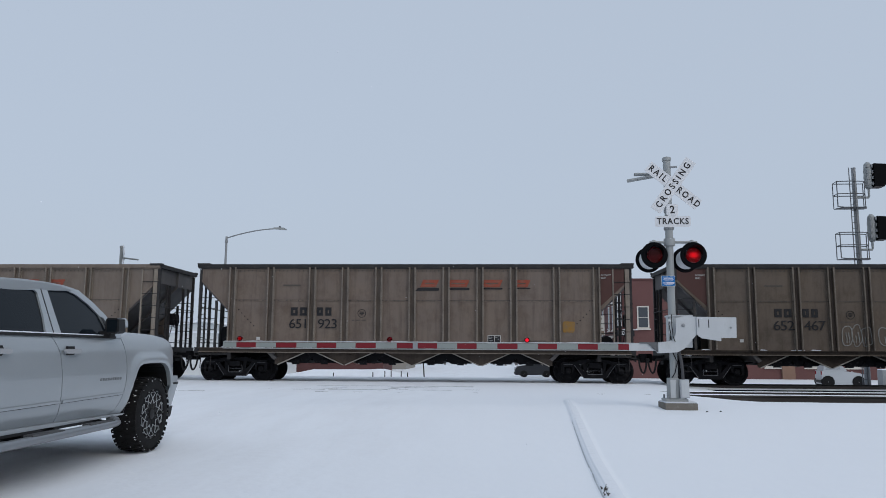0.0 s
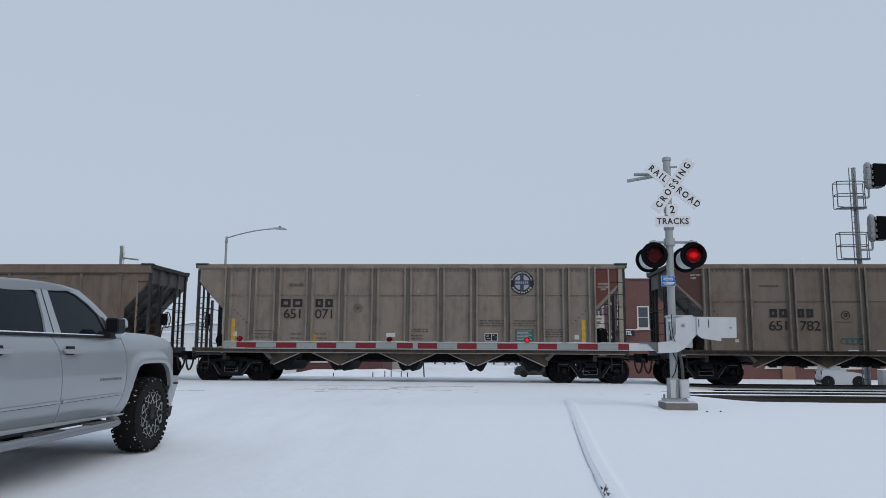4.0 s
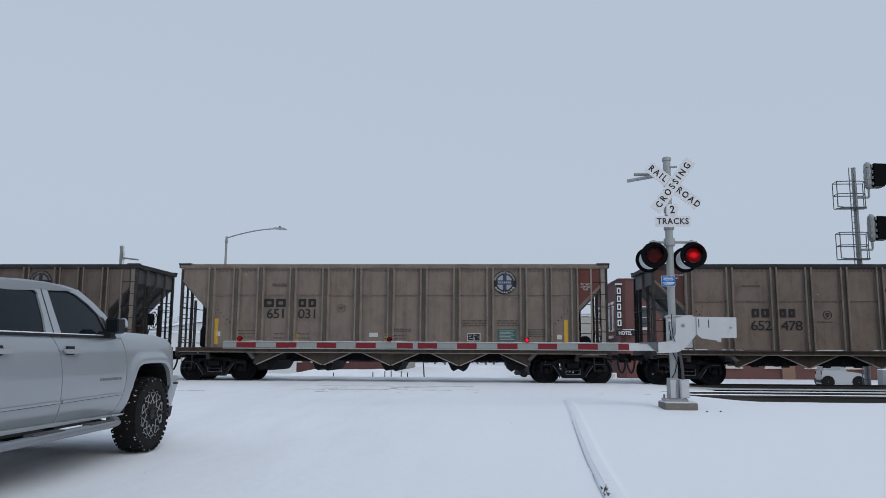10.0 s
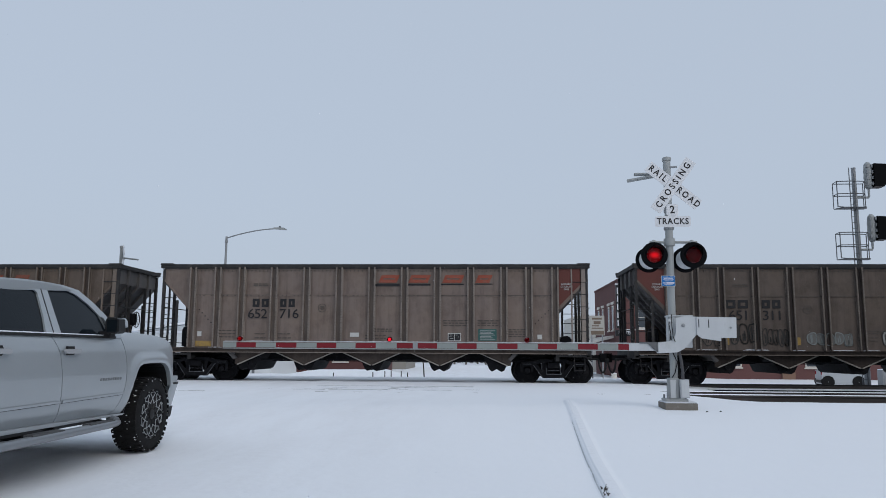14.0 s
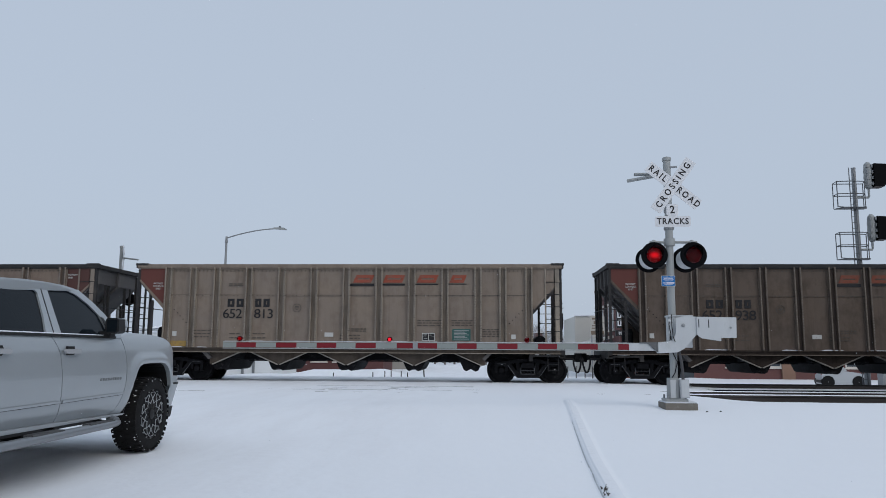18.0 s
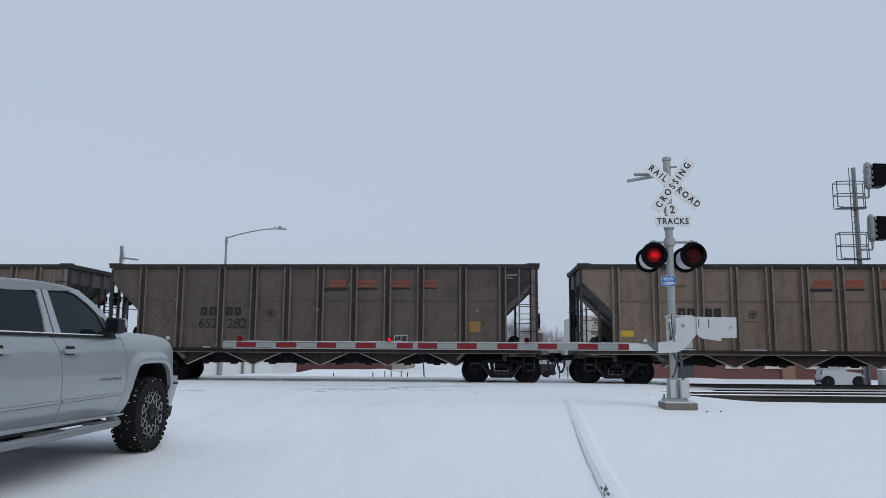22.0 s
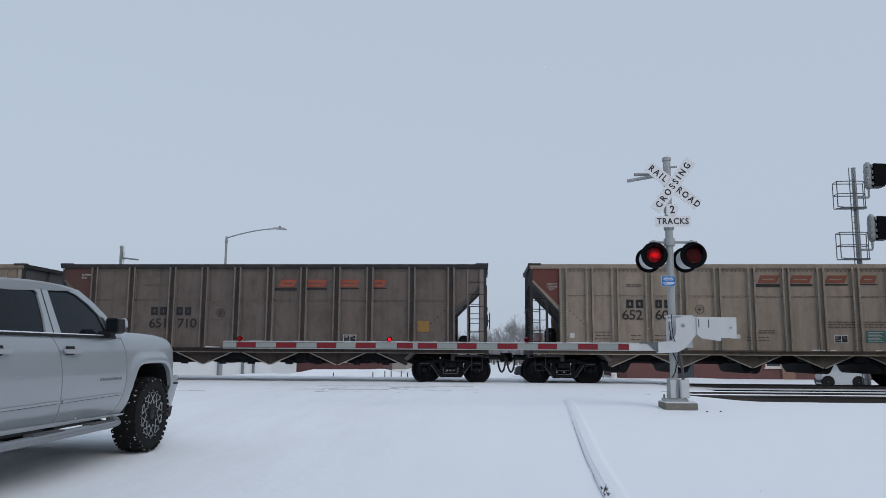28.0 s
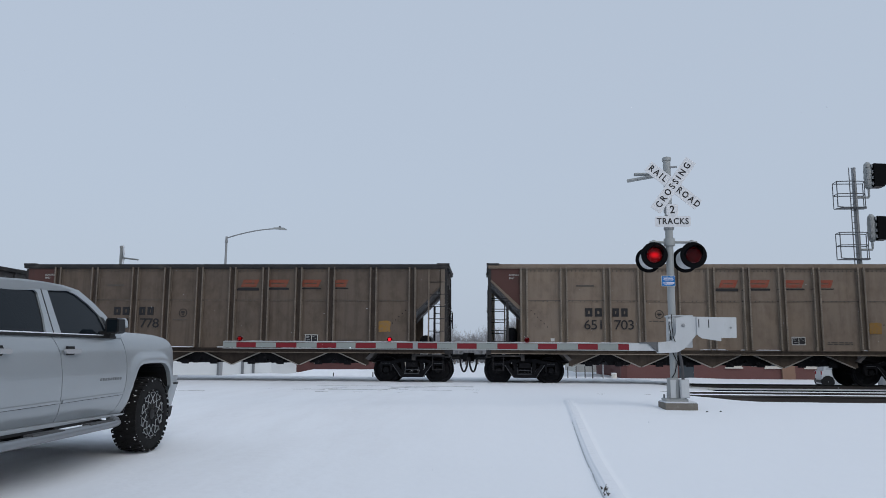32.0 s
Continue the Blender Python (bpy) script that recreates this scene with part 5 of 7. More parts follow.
def half_ball(bm, r, s):
    lathe(bm, [(r * math.cos(radians(a)), s * (0.0015 + 0.25 * r * math.sin(radians(a)))) for a in (0, 15, 30, 45, 60, 75, 87)], "y", 24)


def flasher(parent, r, beat, at):
    """A round lamp insert with one bright and one dull face, which turns over behind its lens to flash."""
    ob = part("flasher", made(half_ball, r, -1), GLOW, parent, "lit red lamp face", at=pose(*at))
    part("dull_half", made(half_ball, r, 1), DULL_RED, ob)
    ob["home"] = at
    FLASHERS.append((ob, beat))
    return ob


def signal_lamp(parent, x, y, z, face, beat, spin=True):
    """A round red lamp with a black target board and hood, facing -y when face is -1."""
    turn = pose(x, y, z, 0, 0, 0 if face < 0 else 180)
    lamp = part("signal_lamp", made(lathe, [(0.246, 0.0), (0.253, 0.012), (0.16, 0.02), (0.155, 0.03), (0.15, 0.02), (0.15, -0.002), (0.165, -0.012), (0.236, -0.01), (0.246, 0.0)], "y", 40, caps=False), HOOD_BLACK, parent, "round black lamp board with hood", at=turn)
    bm = bmesh.new()
    n = 22
    for i in range(n):
        a0, a1 = radians(-5 + 190 * i / n), radians(-5 + 190 * (i + 1) / n)
        d0, d1 = [0.03 + 0.20 * max(0, math.sin(a)) for a in (a0, a1)]
        for r in (0.158, 0.164):
            v = [bm.verts.new(p) for p in ((r * math.cos(a0), -0.01, r * math.sin(a0)), (r * math.cos(a1), -0.01, r * math.sin(a1)), (r * math.cos(a1), -d1, r * math.sin(a1)), (r * math.cos(a0), -d0, r * math.sin(a0)))]
            bm.faces.new(v)
    part("hood", bm, HOOD_BLACK, lamp)
    bm = bmesh.new()
    lathe(bm, [(0.152, 0.012), (0.19, 0.05), (0.19, 0.24), (0.15, 0.32), (0.02, 0.34)], "y", 28, caps=False)
    part("housing", bm, GATE_GREY, lamp, "rounded pale grey lamp housing")
    part("lens", made(lathe, [(0.148, -0.012), (0.149, -0.006)], "y", 28), LENS, lamp, "dark red glass lens")
    if spin:
        flasher(parent, 0.144, beat, (x, y + 0.034, z))
    else:
        part("dull_insert", made(lathe, [(0.14, 0.05), (0.14, 0.058)], "y", 20), DULL_RED, lamp)
    return lamp


def blade(parent, angle, lift, split):
    """One board of the crossbuck, read along its length."""
    b = part("crossbuck_board", made(box, -0.61, 0.61, -0.006, 0.006, -0.1145, 0.1145), SIGN_WHITE, parent, "white board with black capitals", at=pose(0.09, -0.075 - lift, 4.235, 0, -angle, 0))
    for t, x in split:
        part("lettering", text_mesh(t, 0.175, SIGN_BLACK, 0.86, 0.002, 0.003, 1.62 if t == "CROSSING" else 1.42), None, b, at=pose(x, -0.008, 0))
    return b


def plate_with_text(parent, name, x0, x1, z0, z1, y, text, size, label, wide=0.9):
    bm = bmesh.new()
    slab(bm, [(x0 + 0.03, z0), (x1 - 0.03, z0), (x1, z0 + 0.03), (x1, z1 - 0.03), (x1 - 0.03, z1), (x0 + 0.03, z1), (x0, z1 - 0.03), (x0, z0 + 0.03)], y - 0.004, y + 0.004)
    p = part(name, bm, SIGN_WHITE, parent, label)
    part("lettering", text_mesh(text, size, SIGN_BLACK, wide, 0.002, 0.003, 1.15), None, p, at=pose((x0 + x1) / 2, y - 0.006, (z0 + z1) / 2))
    return p


def crossing_signal(facing=True):
    """A railway crossing mast with crossbuck, flashing lamps and gate; local x to the right, the gate to -x."""
    s = thing("crossing_signal", "grey crossing mast with white crossbuck and red flashing lamps", "crossing signal", "crossing signals")
    bm = bmesh.new()
    lathe(bm, [(0.072, 0.14), (0.072, 4.62), (0.072, 4.76)], "z", 18)
    part("mast", bm, ALU, s)
    part("mast_cap", made(lathe, [(0.085, 4.74), (0.085, 4.80), (0.06, 4.815)], "z", 18), ALU, s)
    bm = bmesh.new()
    slab(bm, [(-0.24, -0.28), (0.345, -0.28), (0.345, 0.30), (-0.24, 0.30)], -0.25, 0.10, "z")
    part("foundation", bm, mat("old_dark_concrete", (0.17, 0.155, 0.135), 0.9, vary=0.35, scale=7, stain=(0.3, 0.3, 0.29), amount=0.4, bump=0.4), s, "square dark concrete foundation block", bevel=0.02)
    part("foundation_snow", made(box, -0.225, 0.33, -0.265, 0.28, 0.102, 0.126), PACKED, s, "thin snow on the foundation", bevel=0.006)
    part("base_plate", made(box, -0.2, 0.2, -0.2, 0.2, 0.125, 0.17), ALU, s, bevel=0.008)
    for x in (-0.16, 0.16):
        for y in (-0.16, 0.16):
            part("anchor_bolt", made(rod, (x, y, 0.16), (x, y, 0.24), 0.018, sides=6), GALV, s)
    bm = bmesh.new()
    slab(bm, [(-0.12, 0.17), (0.05, 0.17), (0.05, 0.55), (-0.11, 0.55)], -0.13, 0.12)
    part("junction_base", bm, ALU, s, "grey cast junction base", bevel=0.015)
    jb = part("junction_box", made(box, 0.06, 0.22, -0.22, -0.08, 0.19, 0.53), GATE_GREY, s, bevel=0.025)
    part("cover", made(box, 0.075, 0.205, -0.235, -0.222, 0.21, 0.51), GATE_GREY, jb, bevel=0.01)
    part("cover", made(box, -0.105, -0.005, -0.145, -0.132, 0.19, 0.52), GATE_GREY, s, bevel=0.004)
    bm = bmesh.new()
    pipe(bm, [(0.08, -0.1, 1.05), (0.11, -0.12, 0.9), (0.13, -0.12, 0.7), (0.13, -0.14, 0.52)], 0.03, 8)
    part("conduit", bm, mat("black_conduit", (0.06, 0.06, 0.065), 0.6), s)
    bm = bmesh.new()
    pipe(bm, [(0.0, -0.08, 1.6), (-0.07, -0.1, 1.3), (-0.03, -0.1, 1.02), (0.05, -0.09, 0.85), (0.0, -0.09, 0.65), (-0.06, -0.1, 0.56)], 0.009, 6)
    part("cable", bm, RUBBER, s)
    # signs
    part("sign_bracket", made(rod, (-0.05, -0.02, 4.60), (0.18, -0.06, 4.61), 0.02, sides=8), GALV, s)
    part("sign_bracket", made(rod, (0.02, -0.02, 4.3), (0.1, -0.08, 4.27), 0.03, sides=8), GALV, s)
    blade(s, -40, 0.0, (("RAIL", -0.37), ("ROAD", 0.37)))
    blade(s, 54, 0.016, (("CROSSING", 0.0),))
    plate_with_text(s, "count_plate", -0.055, 0.17, 3.635, 3.87, -0.082, "2", 0.21, "white plate with a black 2")
    plate_with_text(s, "track_plate", -0.28, 0.40, 3.42, 3.632, -0.082, "TRACKS", 0.165, "white plate reading tracks")
    for z in (3.40, 3.75):
        part("clamp", made(lathe, [(0.088, z - 0.03), (0.088, z + 0.03)], "z", 14), GALV, s)
    part("clamp", made(lathe, [(0.1, 3.385), (0.1, 3.415)], "z", 14), GALV, s)
    # two flat bars for the side street's sign, seen on edge
    for tip in ((-0.75, 0.12, 4.37), (-0.6, 0.2, 4.52)):
        bm = bmesh.new()
        rod(bm, (0, 0.1, 4.50), tip, 0.034, sides=4)
        part("side_bar", bm, ALU, s)
    # lamps
    bm = bmesh.new()
    rod(bm, (-0.38, -0.02, 3.13), (0.52, -0.02, 3.13), 0.026, sides=10)
    for x in (-0.30, 0.42):
        rod(bm, (x, -0.02, 3.13), (x, 0.08, 2.98), 0.03, sides=8)
        rod(bm, (x, -0.02, 3.13), (x, 0.42, 3.02), 0.03, sides=8)
        lathe(bm, [(0.045, 3.09), (0.055, 3.13), (0.03, 3.17)], "z", 12, (x, -0.02, 0))
    part("lamp_arm", bm, ALU, s)
    part("arm_clamp", made(lathe, [(0.105, 3.06), (0.115, 3.13), (0.105, 3.2)], "z", 14), ALU, s)
    signal_lamp(s, -0.315, -0.12, 2.87, -1, 1, facing)
    signal_lamp(s, 0.42, -0.12, 2.87, -1, 0, facing)
    signal_lamp(s, -0.30, 0.52, 2.85, 1, 0, False)
    signal_lamp(s, 0.42, 0.52, 2.85, 1, 0, False)
    # notice
    n = part("notice", made(box, -0.195, 0.06, -0.098, -0.09, 2.275, 2.475), SIGN_WHITE, s, "small blue notice with white lines", bevel=0.003)
    part("blue_field", made(slab, [(-0.175, 2.28), (0.04, 2.28), (0.052, 2.288), (0.055, 2.3), (0.055, 2.45), (0.05, 2.463), (0.04, 2.47), (-0.175, 2.47), (-0.186, 2.463), (-0.19, 2.45), (-0.19, 2.3), (-0.186, 2.288)], -0.102, -0.099), SIGN_BLUE, n)
    for a, b, z, h in ((-0.165, -0.06, 2.452, 0.008), (-0.05, 0.03, 2.452, 0.008), (-0.155, -0.08, 2.427, 0.008), (-0.07, 0.02, 2.427, 0.008), (-0.172, -0.03, 2.402, 0.006), (-0.02, 0.04, 2.402, 0.006), (-0.16, 0.025, 2.38, 0.006), (-0.172, -0.115, 2.345, 0.016), (-0.105, 0.042, 2.35, 0.026), (-0.15, 0.01, 2.308, 0.006)):
        part("text_bar", made(box, a, b, -0.106, -0.1025, z - h, z), SIGN_WHITE, n)
    return s


def gate(parent_pose):
    """The lowered gate: a striped arm, its pivot plates and counterweight, on the mast's near side."""
    g = thing("crossing_gate", "lowered red and white striped crossing gate arm", "crossing gate", "crossing gates")
    g.matrix_basis = parent_pose
    reds = ((-8.33, -7.95), (-7.56, -7.16), (-6.77, -6.39), (-6.02, -5.63), (-5.23, -4.92), (-4.83, -4.46), (-4.08, -3.71), (-3.32, -2.94), (-2.56, -2.2), (-1.81, -1.44), (-1.06, -0.86))
    edges = [-8.59]
    for a, b in reds:
        edges += [a, b]
    edges.append(-0.862)
    for i, (a, b) in enumerate(zip(edges, edges[1:])):
        half = 0.046 + 0.008 * (a + 8.6) / 8
        bm = bmesh.new()
        slab(bm, [(-0.02, 1.125 - half), (0.02, 1.125 - half), (0.02, 1.125 + half), (-0.02, 1.125 + half)], a, b, "x")
        part("stripe", bm, GATE_RED if i % 2 else GATE_WHITE, g, "red reflective stripe" if i % 2 else "white reflective stripe")
    bm = bmesh.new()
    for z in (1.188, 1.062):
        slab(bm, [(-0.028, z - 0.008), (0.03, z - 0.008), (0.03, z + 0.008), (-0.028, z + 0.008)], -8.59, -0.5, "x")
    part("arm_edge", bm, ALU, g)
    bm = bmesh.new()
    rs = random.Random(4)
    n = 90
    tops = [1.199 + 0.007 * rs.random() for _ in range(n + 1)]
    slab(bm, [(-8.56, 1.196)] + [(-8.55 + 7.9 * i / n, tops[i]) for i in range(n + 1)] + [(-0.64, 1.196)], -0.024, 0.022)
    part("arm_snow", bm, PACKED, g, "thin line of snow along the arm")
    part("arm_joint", made(box, -4.92, -4.83, -0.03, 0.03, 1.06, 1.19), GALV, g)
    # root and pivot plates
    for y in (-0.075, 0.055):
        bm = bmesh.new()
        slab(bm, [(-0.33, 1.01), (0.02, 1.03), (0.15, 1.10), (0.40, 1.38), (0.38, 1.69), (0.19, 1.71), (0.01, 1.66), (0.0, 1.38), (-0.08, 1.24), (-0.33, 1.21)], y, y + 0.02)
        part("pivot_plate", bm, GATE_GREY, g, "white steel pivot plate", bevel=0.006)
    bm = bmesh.new()
    slab(bm, [(0.38, 1.69), (1.11, 1.68), (1.10, 1.30), (0.82, 1.30), (0.82, 1.24), (0.47, 1.29), (0.38, 1.36)], -0.10, -0.08)
    part("counterweight", bm, GATE_GREY, g, "white counterweight plate", bevel=0.008)
    part("weight_block", made(box, 0.45, 0.82, -0.079, 0.06, 1.33, 1.62), GATE_GREY, g, bevel=0.01)
    for x in (0.42, 0.60):
        part("slot", made(box, x - 0.008, x + 0.008, -0.104, -0.1, 1.49, 1.64), SIGN_BLACK, g)
    part("pivot_bolt", made(lathe, [(0.034, -0.075), (0.034, -0.088), (0.018, -0.092), (0.012, -0.1)], "y", 14, (0.14, 0, 1.53)), GALV, g)
    part("pivot_bolt", made(lathe, [(0.02, -0.09), (0.02, -0.115)], "y", 10, (1.0, 0, 1.49)), GALV, g)
    part("gear_case", made(box, -0.06, 0.34, 0.08, 0.42, 1.12, 1.70), GATE_GREY, g, "pale grey gate machine case", bevel=0.02)
    part("case_lid", made(box, -0.08, 0.36, 0.06, 0.44, 1.70, 1.73), GATE_GREY, g, bevel=0.01)
    part("root_bar", made(box, -0.86, -0.30, -0.03, 0.03, 1.055, 1.19), GATE_GREY, g, bevel=0.004)
    bm = bmesh.new()
    box(bm, -0.66, -0.30, -0.05, 0.05, 1.19, 1.215)
    slab(bm, [(-0.34, 1.03), (-0.34, 1.19), (-0.52, 1.19)], -0.052, 0.052)
    part("root_bracket", bm, mat("dull_bracket_steel", (0.12, 0.125, 0.13), 0.6, 0.3, vary=0.3, scale=8), g, "dark steel bracket at the arm's root")
    for pts in ([(-0.02, 0.1, 1.74), (-0.07, -0.06, 1.70), (-0.075, -0.1, 1.5), (-0.06, -0.1, 1.32), (-0.02, -0.09, 1.22)], [(-0.05, 0.1, 1.66), (-0.11, -0.02, 1.55), (-0.10, -0.08, 1.40), (-0.09, -0.09, 1.25)]):
        bm = bmesh.new()
        pipe(bm, pts, 0.008, 6)
        part("cable", bm, RUBBER, g)
    for x, z in ((-0.1, 1.62), (-0.09, 1.40)):
        part("cable_clip", made(box, x - 0.04, x + 0.02, -0.08, -0.02, z - 0.02, z + 0.02), GATE_GREY, g, bevel=0.006)
    red = mat("red_plastic_lens", (0.17, 0.006, 0.012), 0.25, spec=0.5)
    for x, beat in ((-5.37, 1), (-2.76, 0), (-8.27, 2)):
        lamp = part("arm_lamp", made(lathe, [(0.051, -0.005), (0.053, 0.02), (0.042, 0.05), (0.02, 0.06)], "y", 18, (x, 0.0, 1.243), False), red, g, "small red gate-arm lamp")
        part("bracket", made(box, x - 0.022, x + 0.022, -0.01, 0.04, 1.19, 1.205), HOOD_BLACK, lamp)
        part("lens", made(lathe, [(0.044, -0.06), (0.048, -0.055), (0.048, -0.002)], "y", 18, (x, 0, 1.243)), LENS, lamp)
        if beat < 2:
            flasher(g, 0.032, beat, (x, -0.02, 1.243))
        else:
            part("marker", made(lathe, [(0.03, -0.03), (0.03, -0.02)], "y", 14, (x, 0, 1.243)), TIP_GLOW, lamp)
    return g


SIGNAL = crossing_signal()
SIGNAL.matrix_basis = pose(3.60, 14.6, 0.0)
gate(pose(3.60, 14.42, 0.0))


def far_signal():
    """The mast of the opposite side, turned edge on."""
    f = thing("crossing_signal", "grey crossing mast behind the train, seen edge on", "crossing signal", "crossing signals", at=pose(-15.0, 30.4, ground_z(-15, 30.4)))
    part("mast", made(lathe, [(0.075, 0), (0.075, 5.25)], "z", 14), ALU, f)
    part("foundation", made(box, -0.36, 0.36, -0.36, 0.36, -0.3, 0.12), CONCRETE, f, bevel=0.02)
    part("mast_cap", made(lathe, [(0.09, 5.22), (0.09, 5.30), (0.06, 5.32)], "z", 14), ALU, f)
    for a in (40, -50):
        part("crossbuck_board", made(box, -0.006, 0.006, -0.61, 0.61, -0.115, 0.115), SIGN_WHITE, f, "white board seen edge on", at=pose(0.09, 0, 4.8, 0, 0, 21) @ pose(0, 0, 0, a, 0, 0))
    for tip in ((0.78, -0.1, 4.72), (-0.12, 0.5, 4.8)):
        part("side_bar", made(rod, (0, 0, 4.82), tip, 0.034, sides=4), ALU, f)
    part("lamp_arm", made(rod, (-0.75, 0, 3.35), (0.55, 0, 3.35), 0.026, sides=8), ALU, f)
    for x in (-0.68, -0.08, 0.5):
        lamp = part("signal_lamp", made(lathe, [(0.25, -0.14), (0.27, -0.15), (0.25, -0.16)], "y", 24, (x, 0, 3.08)), HOOD_BLACK, f, "round black lamp board")
        part("housing", made(lathe, [(0.16, -0.14), (0.18, 0.1), (0.05, 0.2)], "y", 18, (x, 0, 3.08)), GATE_GREY, lamp)
        if x < -0.5:
            part("lens", made(lathe, [(0.15, -0.166), (0.15, -0.16)], "y", 20, (x, 0, 3.08)), mat("red_signal_lens", (0.22, 0.012, 0.02), 0.3), lamp, "red glass lens")
    bm = bmesh.new()
    slab(bm, [(-0.6, 1.55), (-0.1, 1.5), (0.15, 1.75), (0.15, 2.25), (-0.75, 2.25), (-0.75, 1.8)], -0.3, -0.26)
    part("gate_plate", bm, GATE_GREY, f, "white gate counterweight plate", bevel=0.01)
    part("gear_case", made(box, -0.2, 0.3, -0.25, 0.2, 1.3, 1.95), GATE_GREY, f, bevel=0.02)


far_signal()


# ---- railway signal tower ----
def signal_tower():
    g = -ground_z(15.17, 31)
    t = thing("signal_tower", "dark galvanised railway signal mast with ladder and two caged platforms", "railway signal", at=pose(15.17, 31, -g))
    steel = mat("weathered_dark_galvanising", (0.115, 0.122, 0.132), 0.6, 0.2, vary=0.2, scale=6)
    part("pole", made(lathe, [(0.115, 0), (0.105, 4.0 + g), (0.082, 8.54 + g), (0.088, 8.545 + g), (0.088, 8.58 + g)], "z", 16), GALV, t)
    part("foundation", made(box, -0.4, 0.4, -0.4, 0.4, -0.3, 0.12), CONCRETE, t)
    lad = None
    for x in (-0.27, -0.08):
        bm = bmesh.new()
        box(bm, x - 0.016, x + 0.016, -0.19, -0.17, 0.1, (8.55 if x < -0.2 else 8.3) + g)
        if lad is None:
            lad = part("ladder", bm, steel, t)
        else:
            part("stile", bm, steel, lad)
    z = 0.4
    while z < 8.2 + g:
        part("rung", made(rod, (-0.27, -0.18, z), (-0.08, -0.18, z), 0.011, sides=5), steel, lad)
        z += 0.25
    for z in (6.90 + g, 4.81 + g):
        bm = bmesh.new()
        slab(bm, [(-0.62, -0.3), (0.30, -0.3), (0.42, -0.05), (0.40, 0.2), (-0.78, 0.2)], z - 0.02, z + 0.012, "z")
        part("platform", bm, steel, t, "grey grating platform")
        pts = [(-0.84, -0.3), (-0.25, -0.36), (0.25, -0.3), (0.43, 0.2), (-0.78, 0.2)]
        cage = part("railing", made(rod, (*pts[0], z), (*pts[0], z + 1.05), 0.022, sides=6), steel, t)
        for x, y in pts[2:]:
            part("post", made(rod, (x, y, z), (x, y, z + 1.05), 0.02, sides=6), steel, cage)
        for dz in (0.54, 1.05):
            bm = bmesh.new()
            pipe(bm, [(x, y, z + dz) for x, y in pts + pts[:1]], 0.02, 6)
            part("rail", bm, steel, cage)
        part("kick_rail", made(rod, (-0.84, -0.3, z + 0.02), (-0.62, -0.3, z), 0.018, sides=6), steel, cage)
    for z, low in ((8.25 + g, 7.34 + g), (6.08 + g, 5.2 + g)):
        bm = bmesh.new()
        pipe(bm, [(0.08, 0, low), (0.54, 0, low), (0.56, 0, low + 0.05), (0.56, 0, z - 0.52)], 0.045, 10)
        part("head_bracket", bm, ALU, t)
        bm = bmesh.new()
        slab(bm, [(0.70, z - 0.5), (1.08, z - 0.5), (1.08, z - 0.42), (1.18, z - 0.42), (1.20, z + 0.40), (1.16, z + 0.44), (0.72, z + 0.46)], -0.25, 0.2)
        head = part("signal_head", bm, HOOD_BLACK, t, "black signal target with finned pale housing")
        bm = bmesh.new()
        lathe(bm, [(0.08, z - 0.56), (0.14, z - 0.48), (0.165, z - 0.35), (0.155, z - 0.2), (0.17, z - 0.1), (0.155, z + 0.05), (0.17, z + 0.18), (0.15, z + 0.32), (0.14, z + 0.46), (0.06, z + 0.56)], "z", 14, (0.57, 0, 0))
        part("housing", bm, ALU, head, "pale ribbed signal housing")
        for i in range(4):
            for s in (-1, 1):
                part("latch", made(box, 0.57 + s * 0.1 - 0.03, 0.57 + s * 0.1 + 0.03, -0.19, -0.12, z - 0.42 + 0.24 * i, z - 0.30 + 0.24 * i), GALV, head, bevel=0.01)
    return t


signal_tower()


# ---- street lamp ----
def street_lamp(x, y, z0, height, reach):
    t = thing("street_lamp", "tall grey street lamp with a long curved arm", "street lamp", at=pose(x, y, z0))
    part("pole", made(lathe, [(0.13, 0), (0.075, height)], "z", 12), GALV, t)
    part("base", made(box, -0.25, 0.25, -0.25, 0.25, -0.2, 0.1), CONCRETE, t)
    bm = bmesh.new()
    pts = [(reach * f, 0, height - 0.12 + 0.62 * math.sin(f * math.pi / 2) ** 0.9 + 0.06 * f) for f in (0, 0.12, 0.25, 0.4, 0.55, 0.7, 0.85, 1)]
    pipe(bm, pts, 0.045, 8)
    part("arm", bm, GALV, t)
    bm = bmesh.new()
    e = pts[-1]
    slab(bm, [(e[0] - 0.35, e[2] - 0.03), (e[0] + 0.5, e[2] - 0.10), (e[0] + 0.6, e[2] - 0.06), (e[0] + 0.4, e[2] + 0.05), (e[0] - 0.3, e[2] + 0.07)], -0.14, 0.14)
    part("lamp_head", bm, ALU, t, bevel=0.02)
    part("photocell", made(lathe, [(0.05, e[2] + 0.05), (0.05, e[2] + 0.16)], "z", 10, (e[0] + 0.1, 0, 0)), HOOD_BLACK, t)
    part("clamp", made(lathe, [(0.11, height - 0.45), (0.11, height - 0.25)], "z", 12), GALV, t)


street_lamp(-18.11, 52, -1.4, 10.42, 3.7)


